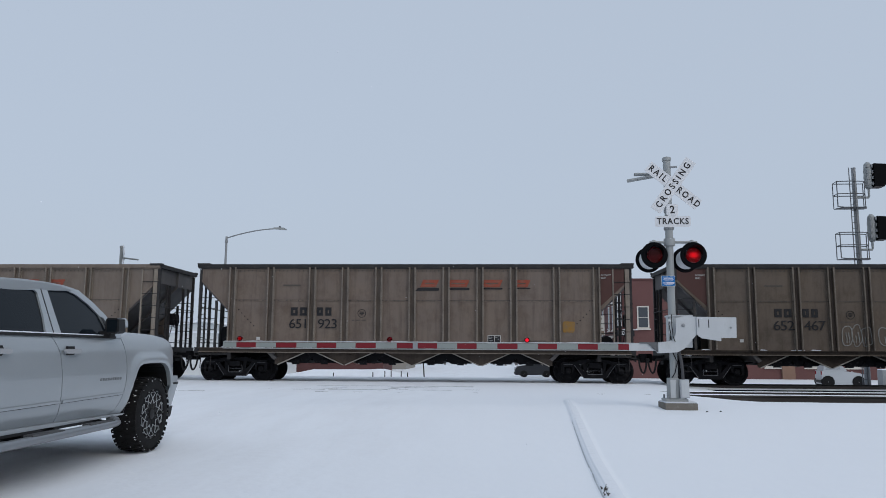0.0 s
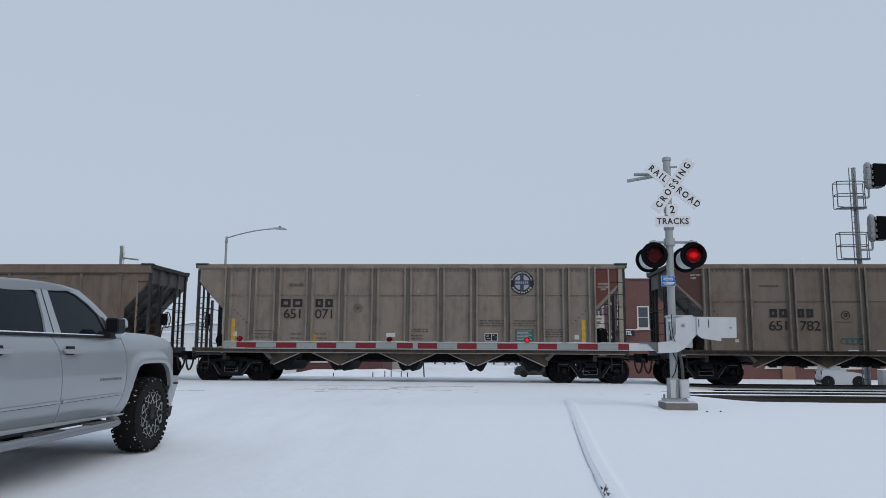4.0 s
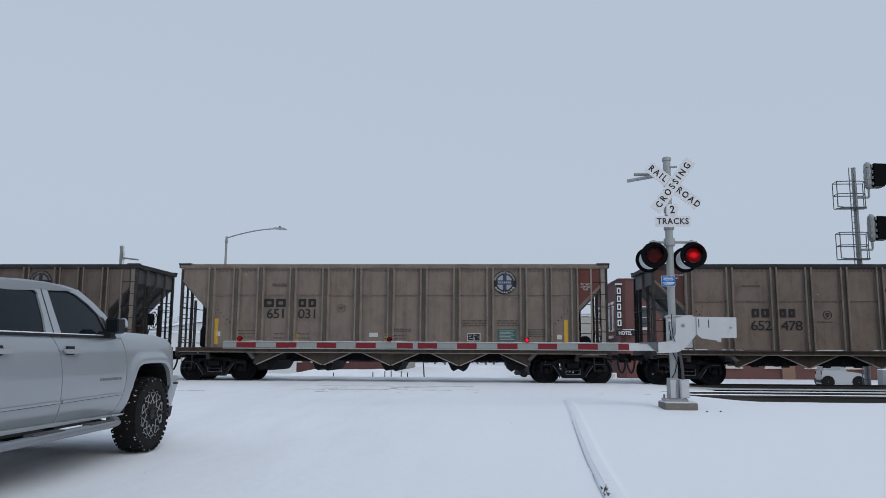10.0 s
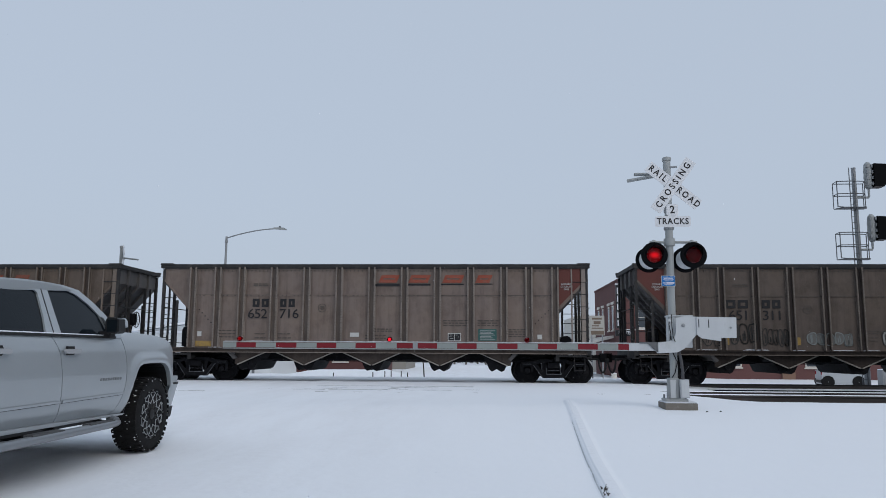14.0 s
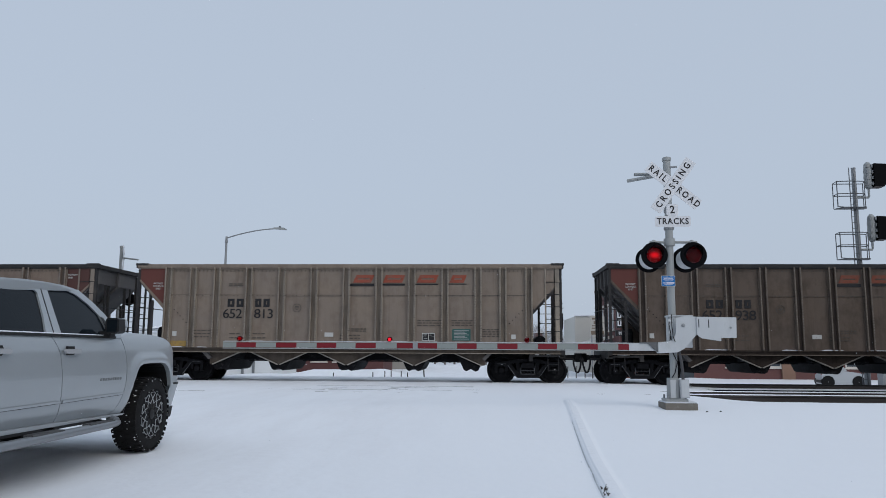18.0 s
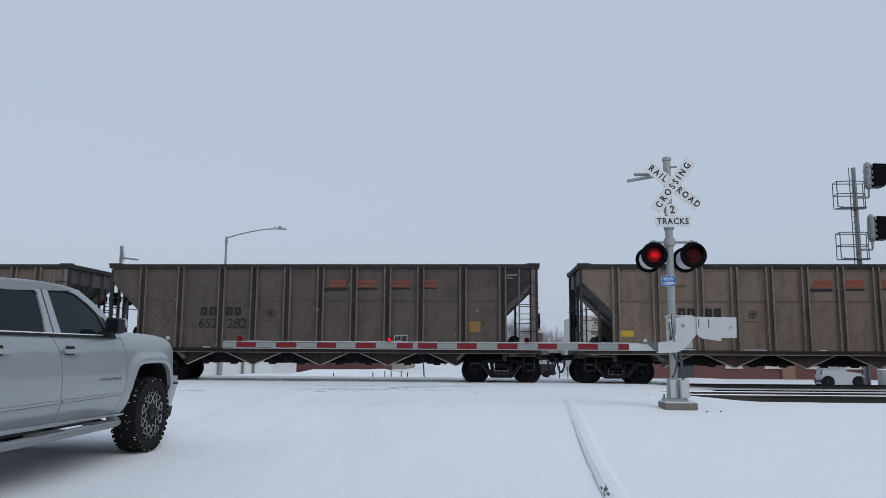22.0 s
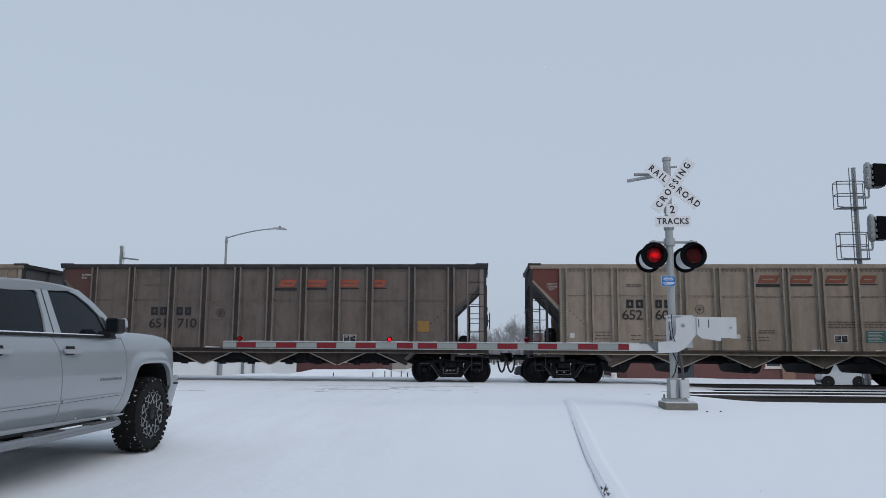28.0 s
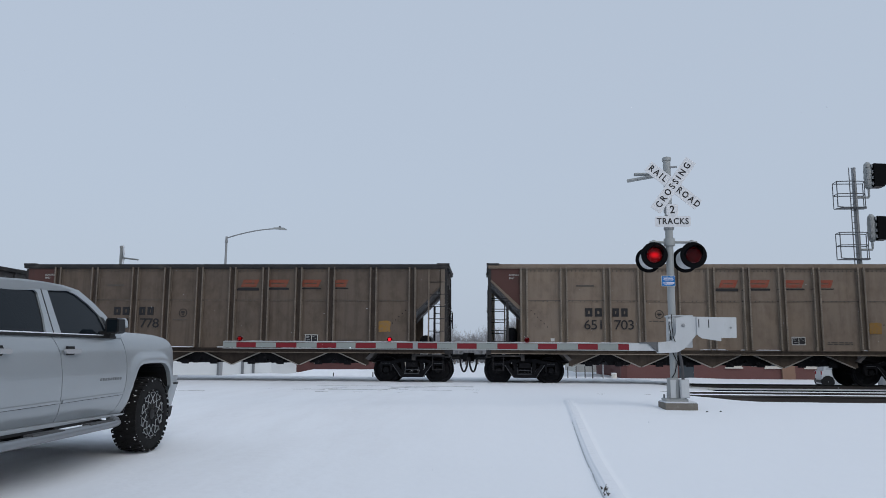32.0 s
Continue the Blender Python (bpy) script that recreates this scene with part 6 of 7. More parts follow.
# ---- pickup truck ----
CAR_PAINT = mat("pale_silver_car_paint", (0.31, 0.337, 0.357), 0.34, 0.25, vary=0.05, scale=2, stain=(0.305, 0.32, 0.335), amount=0.4, streak=0.4, sheen=0.5, spec=0.5)
TINT = mat("dark_tinted_glass", (0.008, 0.012, 0.016), 0.05, spec=0.085)
TRIM = mat("black_trim", (0.012, 0.012, 0.013), 0.5, spec=0.3)
CHROME = mat("chrome", (0.55, 0.56, 0.58), 0.15, 1.0)
STEP_PAD = mat("worn_step_pad", (0.07, 0.072, 0.075), 0.7, vary=0.3, scale=12)
STEP_STEEL = mat("polished_step_tube", (0.24, 0.255, 0.27), 0.28, 0.6, vary=0.1, scale=5)
TYRE = mat("tyre_rubber", (0.010, 0.010, 0.0105), 0.85, vary=0.5, scale=18, stain=(0.03, 0.03, 0.032), amount=0.3, bump=0.3, spec=0.2)
MACHINED = mat("machined_alloy", (0.42, 0.43, 0.44), 0.3, 0.8)
HANDLE = mat("satin_silver", (0.56, 0.58, 0.60), 0.22, 0.5, spec=0.5)
LAMP_RED = mat("tail_lamp_red", (0.25, 0.01, 0.012), 0.25)
LAMP_CLEAR = mat("headlamp_glass", (0.45, 0.47, 0.5), 0.1, 0.3)


def side_slab(name, poly, x0, x1, material, parent, label="", bevel=0.0):
    """A flat piece of the side from its outline."""
    bm = bmesh.new()
    slab(bm, poly, x0, x1, "x")
    if bevel:
        bmesh.ops.bevel(bm, geom=[e for e in bm.edges if e.is_manifold and e.calc_face_angle(0) > 0.6], offset=bevel, segments=2, affect="EDGES")
    return part(name, bm, material, parent, label)


# the side's section: how far it stands out, from the sill up to the shoulder
SECTION_Z = (0.44, 0.50, 0.55, 0.60, 0.68, 0.80, 0.95, 1.08, 1.16, 1.185, 1.25, 1.30, 1.335, 1.365, 1.39, 1.41, 1.43)
SECTION_X = (-0.105, -0.08, -0.05, -0.028, -0.012, 0.003, 0.007, 0.003, -0.004, -0.006, -0.020, -0.034, -0.048, -0.068, -0.095, -0.13, -0.19)
ARCH = ((-0.683, 0.505), (-0.64, 0.602), (-0.59, 0.744), (-0.545, 0.85), (-0.505, 0.92), (-0.465, 0.98), (-0.414, 1.02), (-0.33, 1.042), (-0.161, 1.05), (0.0, 1.052), (0.16, 1.05), (0.27, 1.038), (0.352, 1.004), (0.42, 0.935), (0.46, 0.847), (0.485, 0.76))


def off_arch(y, z, cy):
    """The distance from the edge of a wheel arch."""
    best = 9.0
    for (a, b), (c, d) in zip(ARCH, ARCH[1:]):
        u = Vector((c - a, d - b))
        w = Vector((y - cy - a, z - b))
        f = min(1.0, max(0.0, w.dot(u) / u.length_squared))
        best = min(best, (w - u * f).length)
    return best


def skin(y, z):
    """The body side: its section, the flared arches, the rounding-off towards the front."""
    d = float(np.interp(z, SECTION_Z, SECTION_X))
    for cy in (0.0, -3.65):
        if abs(y - cy) < 1.0:
            e = off_arch(y, z, cy)
            d += 0.034 * smooth(0.125, 0.07, e) - 0.012 * smooth(0.018, 0.0, e)
    if y > 0.45:
        d -= 0.9 * (y - 0.45) ** 2
    return d


def body_panel(name, poly, parent, flip, label=""):
    """A pressed panel cut out of the body side, with turned-in edges."""
    bm = bmesh.new()
    bm.faces.new([bm.verts.new((0, y, z)) for y, z in poly])
    ys, zs = [p[0] for p in poly], [p[1] for p in poly]
    step = 0.05
    for i in range(1, int((max(zs) - min(zs)) / 0.03) + 1):
        bmesh.ops.bisect_plane(bm, geom=bm.verts[:] + bm.edges[:] + bm.faces[:], plane_co=(0, 0, min(zs) + 0.03 * i), plane_no=(0, 0, 1))
    for i in range(1, int((max(ys) - min(ys)) / step) + 1):
        bmesh.ops.bisect_plane(bm, geom=bm.verts[:] + bm.edges[:] + bm.faces[:], plane_co=(0, min(ys) + step * i, 0), plane_no=(0, 1, 0))
    bmesh.ops.recalc_face_normals(bm, faces=bm.faces)
    rim = [e for e in bm.edges if e.is_boundary]
    for v in bm.verts:
        v.co.x = skin(v.co.y, v.co.z)
    turned = bmesh.ops.extrude_edge_only(bm, edges=rim)["geom"]
    for v in turned:
        if isinstance(v, bmesh.types.BMVert):
            v.co.x -= 0.05
    if flip:
        for v in bm.verts:
            v.co.x = -2.0 - v.co.x
    return part(name, bm, CAR_PAINT, parent, label)


def leaning(name, poly, off, thick, material, parent, flip, label="", bevel=0.0):
    """A panel of the cab's upper side, which leans inwards above the belt line."""
    bm = bmesh.new()
    lo, hi = [], []
    for y, z in poly:
        x = -0.03 - (z - 1.33) * 0.45
        for ring_, d in ((lo, off), (hi, off - thick)):
            xx = x + d
            ring_.append(bm.verts.new((xx if not flip else -2.0 - xx, y, z)))
    bm.faces.new(lo)
    bm.faces.new(hi[::-1])
    n = len(poly)
    for i in range(n):
        bm.faces.new((lo[i], hi[i], hi[(i + 1) % n], lo[(i + 1) % n]))
    return part(name, bm, material, parent, label, bevel)


def truck_wheel(parent, x, y, flip, steer=0):
    """A black alloy wheel in a knobbly off-road tyre."""
    w = part("wheel", made(lathe, [(0.02, 0.115), (0.10, 0.11), (0.12, 0.06), (0.24, 0.05), (0.275, 0.10), (0.29, 0.135), (0.30, 0.13), (0.29, -0.1), (0.1, -0.1)], "x", 32), TRIM, parent, "black alloy wheel", at=pose(x, y, 0.44, 0, 0, steer + (180 if flip else 0)))
    bm = bmesh.new()
    lathe(bm, [(0.285, 0.125), (0.31, 0.15), (0.37, 0.155), (0.415, 0.135), (0.43, 0.10), (0.432, 0.0), (0.43, -0.10), (0.415, -0.135), (0.37, -0.155), (0.30, -0.13)], "x", 44)
    n = 38
    for i in range(n):
        for j, (a, b) in enumerate(((-0.15, -0.085), (-0.07, -0.005), (0.005, 0.07), (0.085, 0.15))):
            t = 2 * math.pi * (i + (0.5 if j % 2 else 0)) / n
            q = Matrix.Rotation(t, 4, "X")
            m = bm.verts
            vs = []
            for xx in (a, b):
                for s in (-0.021, 0.021):
                    for r in (0.415 if j in (0, 3) else 0.425, 0.438 if j in (1, 2) else 0.4335):
                        vs.append(m.new(q @ Vector((xx, s + (0.012 if xx == b else 0), r))))
            for f in ((0, 1, 3, 2), (4, 6, 7, 5), (0, 4, 5, 1), (2, 3, 7, 6), (1, 5, 7, 3)):
                bm.faces.new([vs[k] for k in f])
        t = 2 * math.pi * (i + 0.25) / n
        q = Matrix.Rotation(t, 4, "X")
        vs = [bm.verts.new(q @ Vector(c)) for c in ((0.15, -0.018, 0.408), (0.15, 0.018, 0.408), (0.143, 0.018, 0.43), (0.143, -0.018, 0.43), (0.154, -0.014, 0.411), (0.154, 0.014, 0.411), (0.148, 0.014, 0.428), (0.148, -0.014, 0.428))]
        for f in ((4, 5, 6, 7), (0, 1, 5, 4), (1, 2, 6, 5), (2, 3, 7, 6), (3, 0, 4, 7)):
            bm.faces.new([vs[k] for k in f])
    tyre = part("tyre", bm, TYRE, w, "knobbly black off-road tyre")
    rs = random.Random(5)
    bm = bmesh.new()
    for i in range(150):
        q = Matrix.Rotation(2 * math.pi * (rs.randrange(38) + rs.choice((0.25, 0.5, 0.75, 0.0))) / 38, 4, "X")
        side = rs.random() < 0.16
        c = Vector((0.154, 0, rs.uniform(0.395, 0.43))) if side else Vector((rs.uniform(-0.15, 0.15), 0, 0.431))
        k = rs.uniform(0.003, 0.007)
        long = rs.uniform(1.2, 4.0)
        bmesh.ops.create_icosphere(bm, subdivisions=1, radius=k, matrix=q @ Matrix.Translation(c) @ Matrix.Rotation(rs.uniform(-0.5, 0.5), 4, "Z") @ Matrix.Diagonal((0.5 if side else long, 1.0, 0.9, 1)))
    part("tread_snow", bm, SNOW, tyre, "bits of snow caught in the tread")
    for i in range(10):
        a = 2 * math.pi * i / 10
        for d in (-0.17, 0.17):
            bm = bmesh.new()
            c0, c1 = (0.118, 0.07 * math.sin(a), 0.07 * math.cos(a)), (0.128, 0.255 * math.sin(a + d), 0.255 * math.cos(a + d))
            rod(bm, c0, c1, 0.017, 0.011, 4)
            part("spoke", bm, TRIM, w)
        bm = bmesh.new()
        loop = [(0.13, -0.30), (0.15, -0.22), (0.175, -0.05), (0.19, -0.03), (0.215, -0.12), (0.245, -0.24), (0.26, -0.20), (0.262, 0.0), (0.26, 0.20), (0.245, 0.24), (0.215, 0.12), (0.19, 0.03), (0.175, 0.05), (0.15, 0.22), (0.13, 0.30)]
        pipe(bm, [(0.134 + 0.04 * (r - 0.1), r * math.sin(a + g), r * math.cos(a + g)) for r, g in loop], 0.0047, 5)
        part("machined_edge", bm, MACHINED, w)
    bm = bmesh.new()
    for i in range(16):
        a = 2 * math.pi * i / 16
        rod(bm, (0.13, 0.283 * math.sin(a), 0.283 * math.cos(a)), (0.145, 0.283 * math.sin(a), 0.283 * math.cos(a)), 0.008, sides=5)
    part("rim_ring", bm, MACHINED, w)
    part("hub_cap", made(lathe, [(0.06, 0.11), (0.06, 0.14), (0.03, 0.15)], "x", 16), TRIM, w)
    return w


def arch(cy, r, a0, a1, n=9):
    return [(cy + r * math.cos(radians(a0 + (a1 - a0) * i / n)), 0.46 + r * math.sin(radians(a0 + (a1 - a0) * i / n))) for i in range(n + 1)]


def pickup_truck():
    t = thing("pickup_truck", "pale silver crew-cab pickup with knobbly tyres waiting at the crossing", "pickup truck", at=pose(-4.0, 9.1, -0.19))
    seam = [(-0.80, 1.335), (-0.772, 1.26), (-0.735, 1.13), (-0.712, 1.0), (-0.713, 0.86), (-0.735, 0.745), (-0.78, 0.64), (-0.835, 0.56), (-0.90, 0.508)]
    gap = [(-2.17, 1.335), (-2.10, 1.24), (-2.055, 1.16), (-2.02, 0.985), (-2.0, 0.80), (-1.99, 0.62), (-1.985, 0.515)]
    back = [(-3.30, 1.335), (-3.27, 1.1), (-3.15, 0.85), (-3.05, 0.52)]
    fender = [(-0.79, 1.337), (-0.74, 1.36), (-0.66, 1.385), (-0.5, 1.405), (-0.13, 1.398), (0.1, 1.388), (0.22, 1.378), (0.40, 1.35), (0.51, 1.30), (0.60, 1.245), (0.74, 1.12), (0.80, 0.98), (0.80, 0.80), (0.49, 0.755)] + [p for p in ARCH[::-1]] + [(p[0] + 0.012, p[1]) for p in seam[::-1][:-1]]
    fdoor = seam + gap[::-1]
    rdoor = [(p[0] - 0.012, p[1]) for p in gap] + back[::-1]
    bed = [(p[0] - 0.014, p[1]) for p in back[:3]] + [(-3.14, 0.80)] + [(p[0] - 3.65, p[1]) for p in ARCH[::-1][1:]] + [(-4.9, 0.62), (-5.14, 0.70), (-5.16, 1.37), (-3.315, 1.37)]
    for flip in (False, True):
        def sx(a, b):
            return (a, b) if not flip else (-2.0 - b, -2.0 - a)
        body_panel("front_fender", fender, t, flip)
        body_panel("front_door", fdoor, t, flip)
        body_panel("rear_door", rdoor, t, flip)
        body_panel("bed_side", bed, t, flip)
        for cy in (0.0, -3.65):
            bm = bmesh.new()
            liner = [(cy + p[0] * 0.985, p[1] - 0.008) for p in ARCH[::-1]]
            outer = [(cy + p[0], p[1] + 0.004) for p in ARCH[::-1]]
            for i in range(len(ARCH) - 1):
                slab(bm, [liner[i], liner[i + 1], outer[i + 1], outer[i]], *sx(-0.62, -0.02), "x")
            bmesh.ops.remove_doubles(bm, verts=bm.verts[:], dist=0.0005)
            part("arch_back", made(slab, [(cy - 0.66, 0.40)] + liner[::-1] + [(cy + 0.49, 0.40)], *sx(-0.66, -0.62), "x"), TRIM, t)
            part("arch_liner", bm, TRIM, t, "black wheel-arch liner")
        side_slab("rocker", [(-0.88, 0.505), (-0.66, 0.50), (-0.70, 0.485), (-3.0, 0.485), (-2.9, 0.525)], *sx(-0.14, -0.02), CAR_PAINT, t, "", 0.01)
        for poly in ([(-0.765, 0.715), (-1.985, 0.700), (-1.985, 0.722), (-0.765, 0.737)], [(-2.03, 0.700), (-3.05, 0.688), (-3.05, 0.71), (-2.03, 0.722)]):
            side_slab("body_moulding", poly, *sx(-0.03, 0.012), CAR_PAINT, t)
        # thin black strips paint the shadow under the mouldings
        for poly in ([(-0.77, 0.709), (-1.985, 0.694), (-1.985, 0.70), (-0.77, 0.715)], [(-2.03, 0.694), (-3.05, 0.682), (-3.05, 0.688), (-2.03, 0.70)]):
            side_slab("moulding_gap", poly, *sx(-0.03, 0.0), TRIM, t)
        side_slab("belt_trim", [(-0.95, 1.325), (-3.08, 1.325), (-3.08, 1.35), (-0.94, 1.352)], *sx(-0.08, -0.026), TRIM, t)
        side_slab("sill_snow", [(-1.02, 1.3545), (-3.08, 1.352), (-3.08, 1.362), (-1.02, 1.362)], *sx(-0.05, -0.03), SNOW, t, "thin snow along the window sill")
        for y0, y1 in ((-2.05, -1.755), (-3.17, -2.875)):
            h = side_slab("door_handle", [(y0 + 0.02, 1.166), (y1 - 0.03, 1.166), (y1, 1.18), (y1 - 0.005, 1.2), (y1 - 0.03, 1.21), (y0 + 0.02, 1.21), (y0, 1.19)], *sx(0.018, 0.042), HANDLE, t, "silver door handle", 0.006)
            # flat black plate paints in the shaded recess behind the handle
            side_slab("handle_pocket", [(y0 + 0.09, 1.15), (y1 - 0.08, 1.15), (y1 - 0.05, 1.19), (y1 - 0.08, 1.236), (y0 + 0.10, 1.236), (y0 + 0.06, 1.19)], *sx(-0.02, 0.003), TRIM, h)
        for i in range(9):
            y = -1.29 + 0.053 * i
            side_slab("name_bar", [(y, 0.88), (y + 0.03, 0.88), (y + 0.034, 0.908), (y + 0.004, 0.908)], *sx(0.0, 0.012), mat("grey_badge", (0.16, 0.17, 0.18), 0.4), t)
        # cab
        leaning("a_pillar", [(-1.38, 1.83), (-1.27, 1.77), (-1.14, 1.70), (-0.98, 1.58), (-0.86, 1.46), (-0.77, 1.335), (-1.03, 1.335), (-1.09, 1.45), (-1.13, 1.57), (-1.28, 1.68), (-1.46, 1.77), (-1.6, 1.80)], 0.0, 0.06, CAR_PAINT, t, flip)
        leaning("roof_rail", [(-3.2, 1.75), (-3.0, 1.80), (-2.67, 1.835), (-2.32, 1.855), (-1.95, 1.86), (-1.65, 1.855), (-1.415, 1.83), (-1.602, 1.80), (-1.71, 1.803), (-1.98, 1.787), (-2.24, 1.787), (-2.9, 1.77), (-3.12, 1.70)], 0.0, 0.06, CAR_PAINT, t, flip)
        leaning("b_pillar", [(-1.98, 1.786), (-2.24, 1.786), (-2.17, 1.74), (-2.21, 1.52), (-2.27, 1.345), (-2.01, 1.345)], 0.0, 0.05, CAR_PAINT, t, flip)
        leaning("door_gap", [(-2.085, 1.786), (-2.095, 1.786), (-2.145, 1.345), (-2.135, 1.345)], 0.004, 0.004, TRIM, t, flip)
        leaning("c_pillar", [(-2.94, 1.335), (-3.0, 1.5), (-2.9, 1.769), (-3.12, 1.70), (-3.27, 1.6), (-3.35, 1.335)], 0.0, 0.06, CAR_PAINT, t, flip)
        leaning("front_window", [(-1.97, 1.80), (-1.7, 1.812), (-1.45, 1.785), (-1.26, 1.69), (-1.11, 1.58), (-1.02, 1.34), (-2.06, 1.34)], -0.018, 0.01, TINT, t, flip, "dark tinted side window")
        leaning("rear_window", [(-2.15, 1.80), (-2.92, 1.785), (-3.02, 1.5), (-2.93, 1.34), (-2.22, 1.34), (-2.16, 1.52)], -0.018, 0.01, TINT, t, flip, "dark tinted side window")
        leaning("sail_trim", [(-0.95, 1.36), (-1.06, 1.36), (-1.12, 1.555), (-1.07, 1.55)], 0.006, 0.004, TRIM, t, flip)
        # mirror
        m = part("mirror", made(slab, [(x if not flip else -2.0 - x, z) for x, z in ((0.0, 1.395), (0.02, 1.372), (0.125, 1.38), (0.15, 1.40), (0.14, 1.525), (0.12, 1.54), (0.02, 1.542), (0.0, 1.52))], -1.25, -1.10), TRIM, t, "black door mirror with a bright cap", bevel=0.03)
        part("mirror_glass", made(box, *sx(0.02, 0.125), -1.256, -1.25, 1.395, 1.522), TINT, m)
        part("mirror_cap", made(slab, [(x if not flip else -2.0 - x, z) for x, z in ((0.01, 1.45), (0.03, 1.44), (0.12, 1.44), (0.145, 1.455), (0.135, 1.515), (0.11, 1.545), (0.02, 1.548))], -1.12, -1.03), CAR_PAINT, m, bevel=0.018)
        part("mirror_arm", made(box, *sx(-0.09, 0.05), -1.22, -1.12, 1.325, 1.40), TRIM, m, bevel=0.015)
        # running board
        bm = bmesh.new()
        pts = [(-0.06, -0.93, 0.47), (0.03, -0.95, 0.45), (0.085, -1.03, 0.435)] + [(0.10, -1.15 - 0.25 * i, 0.43 - 0.002 * i) for i in range(9)] + [(0.03, -3.28, 0.40), (-0.06, -3.32, 0.42)]
        pipe(bm, [(x if not flip else -2.0 - x, y, z) for x, y, z in pts], 0.041, 12)
        rb = part("running_board", bm, STEP_STEEL, t, "silver tubular running board")
        for y0 in (-1.15, -2.12):
            part("step_pad", made(box, *sx(0.035, 0.125), y0 - 0.5, y0, 0.44, 0.473 if y0 > -2 else 0.469), STEP_PAD, rb, bevel=0.01)
        for y in (-1.1, -2.0, -2.9):
            part("board_bracket", made(rod, (-0.3 if not flip else -1.7, y, 0.5), (0.06 if not flip else -2.06, y, 0.42), 0.025, sides=6), TRIM, rb)
        truck_wheel(t, -0.125 if not flip else -1.875, 0.0, flip, -2)
        truck_wheel(t, -0.115 if not flip else -1.885, -3.65, flip)
        part("headlamp", made(slab, [(x if not flip else -2.0 - x, y) for x, y in ((-0.11, 0.79), (-0.16, 0.83), (-0.42, 0.86), (-0.42, 0.78), (-0.14, 0.76))], 0.98, 1.2, "z"), LAMP_CLEAR, t)
        part("tail_lamp", made(box, *sx(-0.2, -0.02), -5.19, -5.15, 0.95, 1.33), LAMP_RED, t, bevel=0.01)
    # across the truck
    side_slab("hood", [(-0.95, 1.37), (-0.5, 1.402), (0.1, 1.392), (0.45, 1.355), (0.68, 1.29), (0.80, 1.22), (0.76, 1.18), (-0.95, 1.30)], -1.885, -0.115, CAR_PAINT, t, "", 0.02)
    side_slab("cowl", [(-0.72, 1.33), (-1.1, 1.40), (-1.05, 1.42), (-0.66, 1.36)], -1.86, -0.14, TRIM, t)
    side_slab("windscreen", [(-0.90, 1.37), (-1.50, 1.82), (-1.53, 1.80), (-0.94, 1.36)], -1.72, -0.28, TINT, t, "dark raked windscreen")
    side_slab("rear_glass", [(-3.30, 1.36), (-3.16, 1.72), (-3.14, 1.72), (-3.27, 1.36)], -1.8, -0.2, TINT, t)
    bm = bmesh.new()
    for x0, x1, dz in ((-1.77, -0.23, -0.018), (-1.5, -0.5, 0.0)):
        slab(bm, [(-3.2, 1.74 + dz), (-3.0, 1.805 + dz), (-2.6, 1.84 + dz), (-2.0, 1.862 + dz), (-1.72, 1.85 + dz), (-1.55, 1.82 + dz * 0.3), (-1.6, 1.80), (-3.1, 1.70)], x0, x1, "x")
    part("roof", bm, CAR_PAINT, t)
    part("chassis", made(box, -1.7, -0.3, -5.0, 0.45, 0.53, 0.70), TRIM, t, "dark underside")
    for x in (-1.75, -0.45):
        part("frame_rail", made(box, x, x + 0.2, -5.0, -0.72, 0.415, 0.58), TRIM, t)
    part("cab_floor", made(box, -1.88, -0.12, -3.2, -0.7, 0.56, 1.3), TRIM, t)
    part("engine_bay", made(box, -1.45, -0.55, -0.7, 0.5, 0.6, 1.25), TRIM, t)
    part("bed_floor", made(box, -1.88, -0.12, -5.1, -3.2, 0.78, 0.86), TRIM, t)
    part("tailgate", made(box, -1.86, -0.14, -5.16, -5.10, 0.74, 1.36), CAR_PAINT, t, bevel=0.012)
    part("axle", made(rod, (-1.85, 0, 0.44), (-0.15, 0, 0.44), 0.05, sides=8), TRIM, t)
    part("axle", made(rod, (-1.85, -3.65, 0.44), (-0.15, -3.65, 0.44), 0.06, sides=8), TRIM, t)
    side_slab("grille", [(0.76, 0.79), (0.84, 0.80), (0.83, 1.19), (0.76, 1.21)], -1.57, -0.43, TRIM, t)
    bm = bmesh.new()
    plan = [(-0.10, 0.56), (-0.03, 0.60), (-0.022, 0.66), (-0.022, 0.78), (-0.036, 0.85), (-0.07, 0.92), (-0.14, 0.97), (-0.3, 1.0), (-1.0, 1.03)]
    plan += [(-2.0 - x, y) for x, y in plan[::-1][1:]]
    slab(bm, plan, 0.485, 0.77, "z")
    for v in bm.verts:
        if v.co.z < 0.6:
            v.co.y -= 0.12 * (v.co.y > 0.6)
            v.co.x = -1.0 + (v.co.x + 1.0) * 0.975
    part("front_bumper", bm, CAR_PAINT, t, "body-coloured front bumper", bevel=0.022)
    cap = [(x + (0.012 if x > -1 else -0.012), y - 0.012) for x, y in plan]
    part("bumper_gap", made(slab, cap[:], 0.765, 0.79, "z"), TRIM, t, "dark joint over the bumper")
    cap = [(x + (-0.004 if x > -1 else 0.004), y - 0.004) for x, y in plan]
    part("bumper_top", made(slab, cap, 0.787, 0.87, "z"), CAR_PAINT, t, "body-coloured upper bumper ledge", bevel=0.02)
    side_slab("air_dam", [(0.48, 0.49), (0.78, 0.485), (0.72, 0.35), (0.52, 0.36)], -1.94, -0.06, TRIM, t, "black lower air dam", 0.015)
